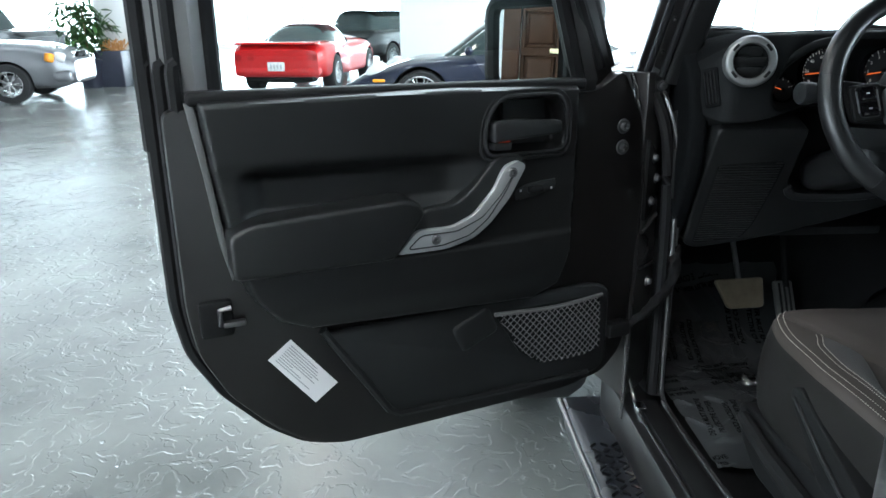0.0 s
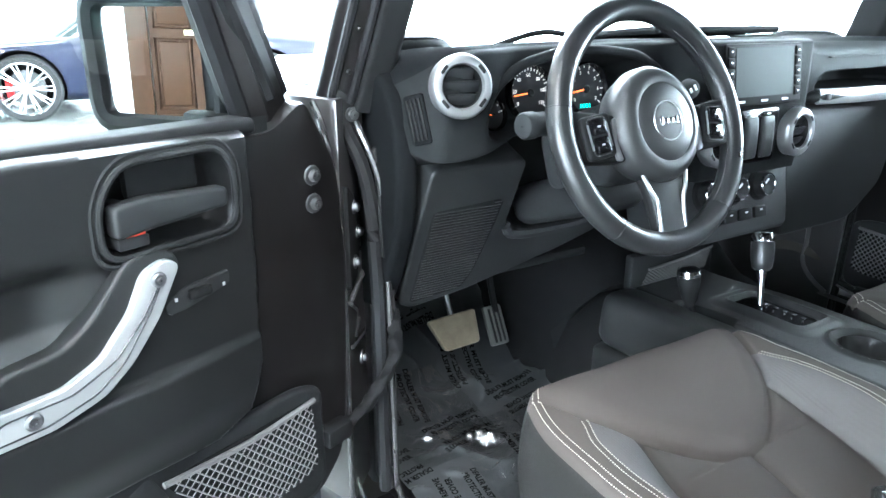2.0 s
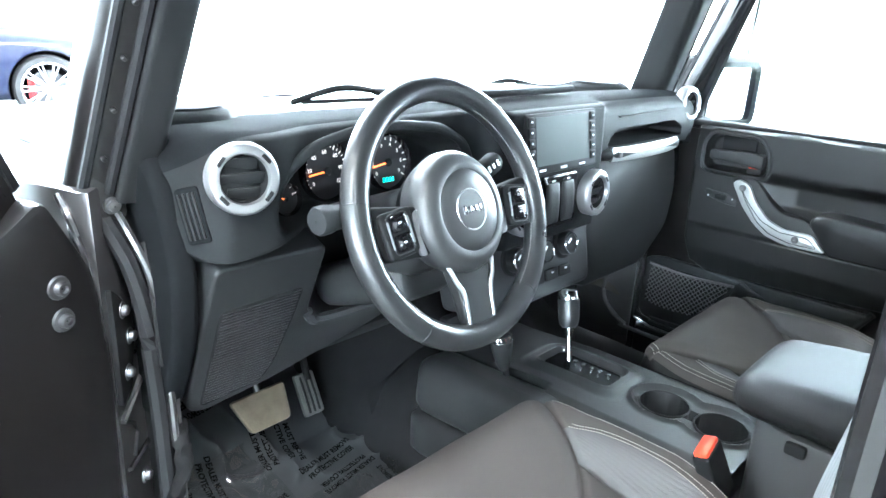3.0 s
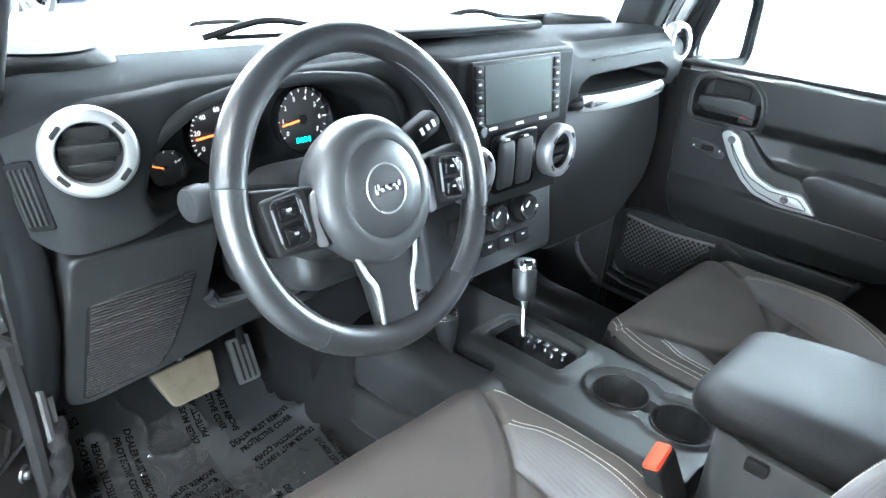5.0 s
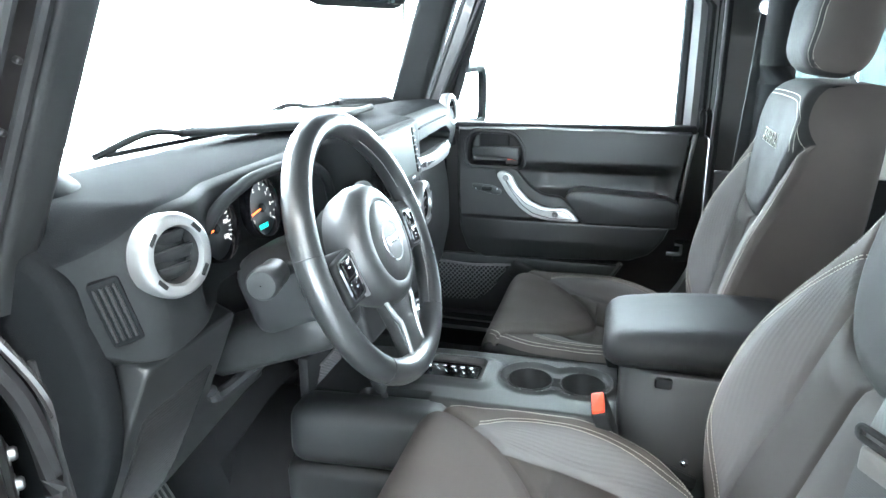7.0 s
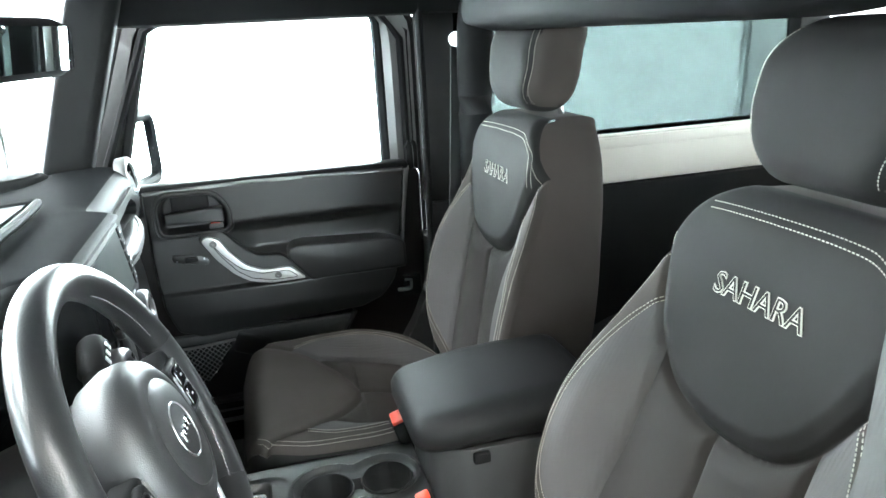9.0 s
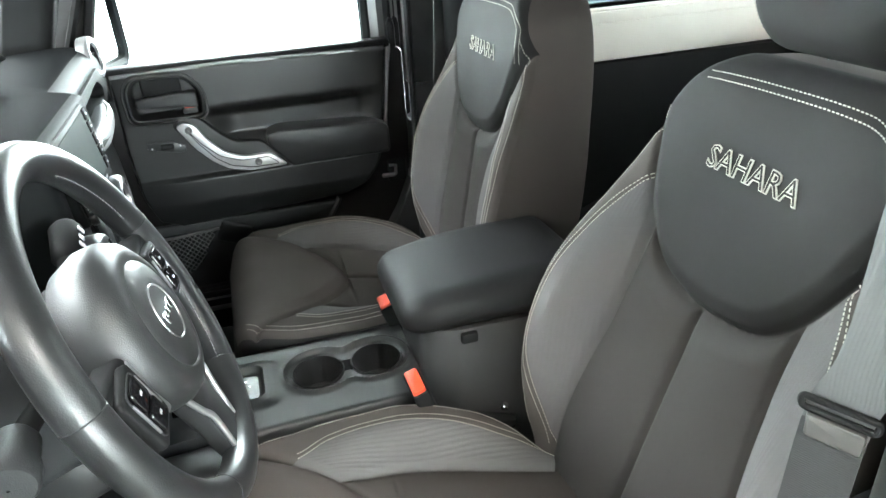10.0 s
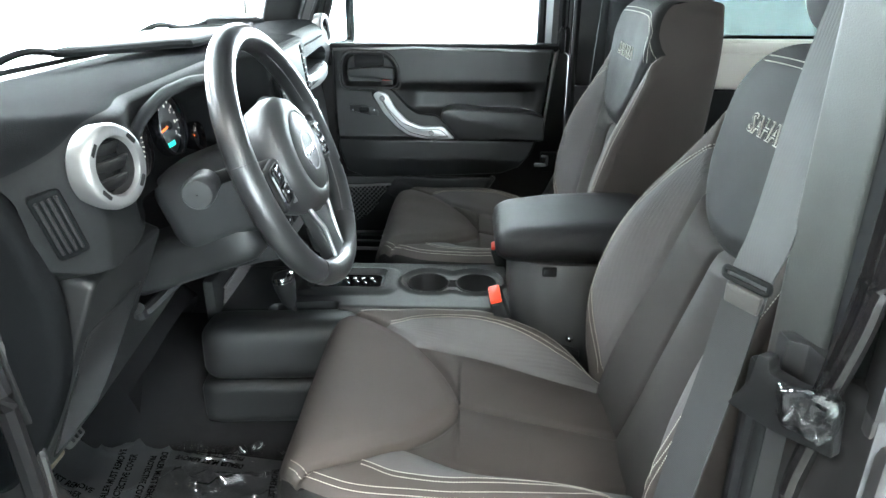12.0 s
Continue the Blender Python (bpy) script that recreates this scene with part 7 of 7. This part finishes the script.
for dx, r in ((0.0, 0.0075), (-0.017, 0.0085)):
    part("flange", tube(curve_points([(-0.738 + dx * 0.6, -0.452, 1.150), (-0.746 + dx * 0.9, -0.454, 1.205), (-0.752 + dx, -0.456, 1.255), (-0.754 + dx, -0.457, 1.31), (-0.755 + dx, -0.458, 1.45), (-0.755 + dx, -0.46, 1.69)], 6), r, 10), gloss_paint, post_trim, "glossy dark painted flange")
part("recess", prism(pose(0, 0, 0), [(-0.760, -0.472), (-0.792, -0.466), (-0.792, -0.50), (-0.756, -0.50)], 1.165, 1.69), paint_shaded, post_trim)
post_low = thing("belt_guide", (-0.665, -0.43, 0.64), "black plastic lower post cover beside the belt", "trim")
part("cover", prism(axes((0, 0, 0), Vector((1, 0, 0)), Vector((0, 1, 0)), Vector((0, 0, 1))), rounded([(-0.642, -0.430), (-0.690, -0.436), (-0.690, -0.50), (-0.636, -0.50)], 0.008), 0.66, 1.135, 0.006), plastic_dark, post_low)
clip = thing("post_bracket", (-0.735, -0.435, 1.14), "black bracket wrapped in torn clear film", "bracket")
part("bracket", add_prism(bmesh.new(), axes((-0.700, -0.428, 1.125), Vector((-0.86, -0.51, 0)).normalized(), Vector((0, 0, 1)), Vector((-0.51, 0.86, 0)).normalized()), rounded([(-0.034, -0.026), (-0.016, 0.010), (-0.012, 0.042), (0.0, 0.042), (0.002, 0.029), (0.024, 0.029), (0.068, 0.034), (0.074, -0.016), (0.015, -0.026)], 0.004, 3), -0.006, 0.010, 0.003), plastic_dark, clip)
for k in (0, 1):
    part("rivet", disc(facing((-0.686 - 0.012 * k, -0.4265, 1.106 - 0.002 * k), (-0.5, 0.86, 0)), 0.004, 0.003, 12), steel, clip)
rnd = random.Random(4)
part("film", pad(axes((-0.747, -0.440, 1.142), Vector((-0.86, -0.51, 0.10)).normalized(), Vector((0, 0, 1)), Vector((-0.51, 0.86, 0)).normalized()), 0.052, 0.046, 0.016, 0.007, 18, lambda p: Vector((p.x * (1 + 0.10 * math.sin(p.y * 70)), p.y * (1 - 0.25 * smooth(0.0, -0.03, p.x)), p.z)) + Vector((0.0035 * noise.noise(p * 90), 0.004 * noise.noise(p * 70 + Vector((3, 1, 2))), 0.0085 * noise.noise(Vector((p.x * 150, p.y * 70, p.z * 60)) + Vector((7, 0, 4)))))), film_wrap, clip, "crumpled clear film", angle=50)
# added bead that shapes the highlight streak along the lower post
part("post_highlight_bead", tube(curve_points([(-0.742, -0.458, 1.125), (-0.732, -0.457, 1.08), (-0.723, -0.457, 1.01), (-0.718, -0.457, 0.80)], 6), 0.010, 10), gloss_paint, post_low)


# ---- console ----
console = thing("centre_console", (0.02, 0.0, FZ), "black centre console with two cup holders", "console")


def console_z(x, y):
    z = 0.886 - 0.012 * smooth(0.10, 0.30, y)
    for cy in (-0.068, -0.168):
        r = math.hypot(x - 0.024, y - cy)
        z -= 0.062 * smooth(0.0435, 0.0395, r)
    e = math.hypot(x - 0.024, max(0.0, abs(y + 0.118) - 0.050)) - (0.056 - 0.012 * math.exp(-((y + 0.118) / 0.018) ** 2))
    z += 0.006 * math.exp(-(e / 0.005) ** 2) - 0.004 * smooth(0.002, -0.004, e)
    if -0.125 < y < -0.11 and abs(x - 0.024) < 0.016:
        z -= 0.02
    e = inside_of(GATE_RIM, x, y)
    z += 0.006 * smooth(-0.012, 0.010, e)
    e = inside_of(GATE, x, y)
    z -= 0.010 * smooth(-0.001, 0.004, e)
    z += 0.003 * math.exp(-(e / 0.004) ** 2)
    e = inside_of(SLOT, x, y)
    z -= 0.03 * smooth(-0.001, 0.005, e)
    h = 0.118
    z -= 0.10 * smooth(h - 0.022, h + 0.012, abs(x - 0.012)) ** 1.8
    return z


GATE_RIM = rounded([(-0.036, 0.0), (0.080, 0.0), (0.080, 0.20), (-0.036, 0.20)], 0.03, 6)
GATE = rounded([(-0.022, 0.02), (0.066, 0.02), (0.066, 0.175), (-0.022, 0.175)], 0.02, 5)
SLOT = rounded([(-0.112, 0.10), (-0.072, 0.10), (-0.072, 0.235), (-0.112, 0.235)], 0.015, 5)
bm = bmesh.new()
nu, nv = 96, 176
add_grid(bm, lambda i, j: Vector((-0.118 + 0.26 * i / (nu - 1), 0.33 - 0.56 * j / (nv - 1), console_z(-0.118 + 0.26 * i / (nu - 1), 0.33 - 0.56 * j / (nv - 1)))), nu, nv)
ctop = part("console_top", bm, console_grey, console, "black console top", angle=50)
for cy in (-0.068, -0.168):
    part("cup_ring", add_torus(bmesh.new(), pose(0.024, cy, 0.8835), 0.0425, 0.0016, 44, 8), plastic, ctop)
    part("cup_liner", disc(pose(0.024, cy, 0.8235), 0.0385, 0.002, 32), rubber, ctop)
part("coin", disc(pose(0.030, -0.150, 0.827), 0.0085, 0.0016, 20), chrome, ctop)
part("gate_plate", prism(pose(0, 0, 0.8815), rounded([(-0.012, 0.03), (0.056, 0.03), (0.056, 0.166), (-0.012, 0.166)], 0.014), -0.002, 0.0015), gloss_black, ctop, "gloss black gate plate")
bm = bmesh.new()
for k in range(5):
    add_box(bm, pose(0.040, 0.052 + 0.018 * k, 0.8838, 0, 0, 0), 0.010, 0.008, 0.001, 0.0004)
    add_box(bm, pose(0.026 - 0.006 * (k % 2), 0.045 + 0.018 * k, 0.8838, 0, 0, 30), 0.012, 0.003, 0.001, 0.0004)
part("gate_mark", bm, chrome, ctop)
part("console_body", prism(pose(0, 0, 0), rounded([(-0.105, -0.23), (0.130, -0.23), (0.135, 0.33), (-0.110, 0.33)], 0.03), 0.62, 0.83, 0.006), console_grey, console)
# stepped bulge at the driver's side
part("side_bulge", pad(pose(-0.128, 0.20, 0.822, 0, 6, 4), 0.105, 0.30, 0.120, 0.036, 9), console_grey, console, angle=60)
part("side_skirt", pad(pose(-0.128, 0.20, 0.715, 0, 0, 4), 0.095, 0.32, 0.098, 0.022, 7), plastic, console, angle=60)
# net pocket under the stack, ahead of the levers
pocket_panel = part("net_pocket", box(0.020, 0.345, 0.885, 0.25, 0.022, 0.11, 0.006), plastic_dark, console, "black pocket with a grey net")
NETP = [(-0.098, 0.848), (-0.060, 0.906), (0.135, 0.924), (0.120, 0.880)]
bm = bmesh.new()
for dirn in (1, -1):
    for k in range(-24, 40):
        row = [(-0.10 + 0.0105 * k + dirn * (0.84 + 0.09 * q / 40 - 0.85) * 1.5, 0.84 + 0.09 * q / 40) for q in range(41)]
        row = [Vector((x, 0.330, z)) for x, z in row if inside_of(NETP, x, z) > 0.001]
        if len(row) > 2:
            add_tube(bm, [row[0], row[len(row) // 2], row[-1]], 0.0009, 4, up=(0, 1, 0))
add_tube(bm, [Vector((-0.060, 0.330, 0.906)), Vector((0.04, 0.328, 0.913)), Vector((0.135, 0.330, 0.924))], 0.0026, 6)
part("net", bm, net_cord, pocket_panel, "grey elastic net")
# shift lever and transfer lever
sh = thing("shift_lever", (0.028, 0.135, 0.884), "gear lever with a grey grip and chrome cap", "gear lever")
part("lever_rod", tube([(0.030, 0.131, 0.87), (0.046, 0.150, 0.938)], 0.0062, 12), chrome, sh)
part("lever_collar", tube([(0.0440, 0.147, 0.928), (0.0485, 0.153, 0.948)], [0.0085, 0.012], 14), chrome, sh)
GD = Vector((0.24, 0.29, 1.0))
grip = part("grip", lathe(facing((0.0475, 0.152, 0.942), GD), [(0.012, 0.0), (0.018, 0.006), (0.0205, 0.02), (0.0215, 0.048), (0.0205, 0.058), (0.001, 0.058)], 30), console_grey, sh, "soft grey grip")
part("cap", lathe(facing((0.0475, 0.152, 0.942), GD), [(0.0208, 0.055), (0.0212, 0.065), (0.0185, 0.071), (0.012, 0.0745), (0.001, 0.075)], 30), chrome, grip, "chrome cap")
tr = thing("transfer_lever", (-0.075, 0.175, 0.86), "short transfer lever with a black knob", "gear lever")
part("lever_rod", tube([(-0.094, 0.175, 0.84), (-0.100, 0.190, 0.90)], 0.006, 10), plastic_dark, tr)
kn = part("knob", lathe(facing((-0.100, 0.190, 0.889), (-0.06, 0.15, 1)), [(0.008, 0.0), (0.014, 0.012), (0.0205, 0.045), (0.0215, 0.062), (0.018, 0.068), (0.001, 0.069)], 26), plastic_dark, tr)
part("cap", lathe(facing((-0.100, 0.190, 0.889), (-0.06, 0.15, 1)), [(0.0216, 0.058), (0.0205, 0.069), (0.013, 0.0745), (0.001, 0.0755)], 26), chrome, kn)
# storage box and padded lid
bx = thing("console_box", (0.01, -0.36, FZ), "grey storage box with a padded black lid", "armrest")
part("box_body", prism(pose(0.012, -0.36, 0), rounded([(-0.100, -0.16), (0.102, -0.16), (0.092, 0.128), (-0.062, 0.128), (-0.092, 0.08)], 0.02), 0.62, 0.975, 0.006), box_grey, bx)
lid = part("lid", pad(pose(0.020, -0.360, 1.012), 0.242, 0.320, 0.086, 0.038, 14, lambda p: Vector((p.x * (1 - 0.08 * smooth(0.06, 0.16, p.y) - 0.10 * smooth(0.0, -0.043, p.z)), p.y, p.z * (1 - 0.22 * smooth(-0.10, 0.16, p.y)) - 0.008 * smooth(0.02, 0.16, p.y) + (0.005 * math.cos(p.x * 12) if p.z > 0 else 0)))), lid_vinyl, bx, "padded black lid", angle=70)
part("lid_latch", add_box(bmesh.new(), pose(-0.088, -0.302, 0.964), 0.012, 0.028, 0.018, 0.004), plastic_dark, bx)
part("hand_brake", tube(curve_points([(-0.118, -0.36, 0.80), (-0.122, -0.26, 0.84), (-0.124, -0.20, 0.855)], 5), 0.013, 10), plastic_dark, bx)
part("brake_button", disc(facing((-0.128, -0.34, 0.842), (-0.3, -0.4, 0.9)), 0.007, 0.01, 16, 0.002), chrome, bx)

# ---- pedals ----
brake = thing("brake_pedal", (-0.365, 0.585, 0.70), "worn brake pedal under a torn paper cover", "pedal")
part("pedal_pad", prism(facing((-0.388, 0.556, 0.752), (0, -0.85, 0.5)), rounded([(-0.062, 0.036), (0.060, 0.040), (0.052, -0.034), (-0.036, -0.036)], 0.010), -0.006, 0.008, 0.004, 3), metal_worn, brake)
part("pedal_arm", tube([(-0.384, 0.566, 0.760), (-0.384, 0.63, 0.86), (-0.38, 0.66, 0.95)], 0.007, 8), steel, brake)
gas = thing("accelerator_pedal", (-0.255, 0.60, 0.66), "ribbed black accelerator pedal", "pedal")
part("pedal_pad", prism(facing((-0.256, 0.590, 0.722), (0, -0.88, 0.48)), rounded([(-0.024, 0.046), (0.024, 0.046), (0.024, -0.046), (-0.024, -0.046)], 0.006), -0.006, 0.006, 0.003), material("dusty_grey_rubber", (0.13, 0.13, 0.125), 0.6, mottle=(40, 0.25)), gas)
for k in (-1, 0, 1):
    part("rib", add_box(bmesh.new(), facing((-0.256, 0.590, 0.722), (0, -0.88, 0.48)) @ pose(0.012 * k, 0, 0.007), 0.005, 0.080, 0.004, 0.001), plastic_grey, gas)
part("pedal_arm", tube([(-0.250, 0.60, 0.75), (-0.245, 0.66, 0.90)], 0.008, 8), plastic_dark, gas)

# ---- printed protective mat ----
mat = thing("floor_mat", (-0.40, 0.36, 0.60), "printed protective film over the driver's black floor mat", "floor mat")


MAT_RUN = table([(0.05, 0.592), (0.46, 0.602), (0.56, 0.625), (0.68, 0.715), (0.74, 0.79)])


def mat_z(x, y):
    f = MAT_RUN(y)
    p = Vector((x, y, 0))
    crease = 1 - abs(noise.noise(p * 13 + Vector((0, 0, 2)))) * 3
    return f + 0.008 + 0.045 * smooth(-0.215, -0.11, x) ** 1.6 + 0.004 * noise.noise(p * 7) + 0.006 * max(0, crease) ** 3 * smooth(0.50, 0.60, abs(noise.noise(p * 4 + Vector((5, 3, 1)))) + 0.35)


film_mat = material("grey_plastic_film", (0.046, 0.049, 0.051), 0.34, grain=(26, 0.3), mottle=(9, 0.3), coat=0.08)
ink = material("black_film_print", (0.004, 0.004, 0.004), 0.8, spec=0.08)
bm = bmesh.new()


def mat_at(i, j):
    x, y = -0.635 + 0.528 * i / 119, 0.08 + 0.64 * j / 139
    x -= 0.035 * smooth(0.52, 0.72, y) * i / 119 + 0.012 * noise.noise(Vector((y * 9, 0, 0))) * (i == 119)
    return Vector((x, y, mat_z(x, y)))


add_grid(bm, mat_at, 120, 140)
film = part("film", bm, film_mat, mat, "crinkled grey film")
lines = (("DEALER MUST REMOVE", 0.034, 0), ("PROTECTIVE COVER", 0.014, 0), ("PROTECTIVE COVER", -0.020, 180), ("DEALER MUST REMOVE", -0.040, 180))
for gx in range(-5, 6):
    for kind in range(8):
        gy, upright = kind // 2 - 2, kind % 2
        bx, by = ((-0.46, 0.42), (-0.345, 0.590))[upright]
        c = pose(bx + 0.186 * gx + 0.02 * gy, by + 0.048 * gx + 0.30 * gy, 0, 0, 0, -98 if upright else 8)
        for word, off, turn in lines:
            w = lettering(word, 0.0165, c @ pose(0, off, 0, 0, 0, turn) @ Matrix.Diagonal((0.80, 1, 1, 1)), 0.0, swell=0.0006)
            for v in w.verts:
                v.co.z = mat_z(v.co.x, v.co.y) + 0.0012
            drop = [v for v in w.verts if not (-0.633 < v.co.x < -0.150 and 0.083 < v.co.y < 0.705)]
            bmesh.ops.delete(w, geom=drop, context="VERTS")
            if w.verts:
                part("print", w, ink, film, "black printed warning words", kind="stuff")
            else:
                w.free()
# plain rubber mat on the passenger's side
mat2 = thing("floor_mat", (0.38, 0.36, 0.60), "plain grey rubber mat on the passenger's floor", "floor mat")
bm = bmesh.new()
add_grid(bm, lambda i, j: Vector((0.165 + 0.445 * i / 39, 0.04 + 0.64 * j / 59, MAT_RUN(0.04 + 0.64 * j / 59) + 0.010 + 0.05 * smooth(0.055, 0.0, 0.445 * i / 39) + 0.05 * smooth(0.39, 0.445, 0.445 * i / 39) + 0.003 * noise.noise(Vector((i * 0.12, j * 0.12, 3))))), 40, 60)
part("mat_sheet", bm, material("grey_rubber_mat", (0.030, 0.031, 0.032), 0.32, grain=(120, 0.3), mottle=(7, 0.25)), mat2)
part("mat_edge", tube([(0.165 + 0.445 * i / 39, 0.04, MAT_RUN(0.05) + 0.012 + 0.05 * smooth(0.055, 0.0, 0.445 * i / 39) + 0.05 * smooth(0.39, 0.445, 0.445 * i / 39)) for i in range(40)], 0.005, 6), rubber, mat2)
strap2 = thing("door_check_strap", (0.65, 0.41, 0.80), "olive-brown cloth check strap beside the shut door", "strap")
part("strap", ribbon(curve_points([(0.600, 0.52, 0.790), (0.632, 0.455, 0.805), (0.645, 0.400, 0.800), (0.650, 0.367, 0.795), (0.664, 0.345, 0.822)], 6), 0.024, lambda k: Vector((0.1, 0.25, 1.0))), material("olive_strap_cloth", (0.040, 0.036, 0.028), 0.7, grain=(400, 0.5), mottle=(20, 0.2)), strap2)
part("strap_bolt", disc(facing((0.601, 0.515, 0.795), (-1, -0.3, 0)), 0.008, 0.008, 12, 0.002), steel, strap2)
# loose crumpled film over the mat
bm = bmesh.new()


def crumple(i, j):
    x, y = -0.50 + 0.34 * i / 79, 0.10 + 0.33 * j / 55
    q = Vector((x, y, 0))
    ridge = max(0, 1 - abs(noise.noise(q * 11 + Vector((2, 9, 4)))) * 4.5)
    fine = max(0, 1 - abs(noise.noise(q * 23 + Vector((6, 1, 3)))) * 4.0)
    edge = min(1, 14 * min(i / 79, 1 - i / 79), 10 * min(j / 55, 1 - j / 55))
    return Vector((x + 0.010 * noise.noise(q * 15), y + 0.012 * noise.noise(q * 13 + Vector((4, 4, 4))), mat_z(x, y) + 0.003 + edge * (0.017 * ridge + 0.010 * fine)))


add_grid(bm, crumple, 80, 56)
sheet = thing("loose_film", (-0.40, 0.22, 0.60), "torn sheet of clear crumpled film on the mat", "plastic film")
part("sheet", bm, film_clear, sheet, angle=50)
bm = bmesh.new()


def scrap(i, j):
    x, y = -0.595 + 0.20 * i / 49, 0.34 + 0.26 * j / 59
    q = Vector((x, y, 0))
    ridge = max(0, 1 - abs(noise.noise(q * 17 + Vector((8, 2, 1)))) * 4.0)
    edge = min(1, 8 * min(i / 49, 1 - i / 49), 8 * min(j / 59, 1 - j / 59))
    return Vector((x + 0.02 * noise.noise(q * 9), y + 0.02 * noise.noise(q * 8 + Vector((4, 4, 4))), mat_z(x, y) + 0.003 + edge * 0.009 * ridge))


add_grid(bm, scrap, 50, 60)
scrap_film = thing("loose_film", (-0.50, 0.47, 0.60), "torn scrap of clear crumpled film on the mat", "plastic film")
part("sheet", bm, film_clear, scrap_film, angle=50)
# rear-view mirror
rv = thing("rear_view_mirror", (0.02, 0.21, 1.62), "black rear-view mirror on the windscreen", "mirror")
rf = facing((0.0, 0.225, 1.600), (-0.28, -1, -0.08))
hs = part("housing", pad(rf @ pose(0, 0, -0.018), 0.25, 0.075, 0.045, 0.020, 7), plastic_dark, rv, angle=60)
part("mirror_glass", prism(rf, rounded([(-0.113, -0.027), (0.113, -0.027), (0.113, 0.027), (-0.113, 0.027)], 0.012), 0.004, 0.0055), mirror_mat, hs)
part("stem", tube([(0.01, 0.25, 1.61), (0.02, 0.30, 1.69)], 0.010, 10), plastic_dark, rv)
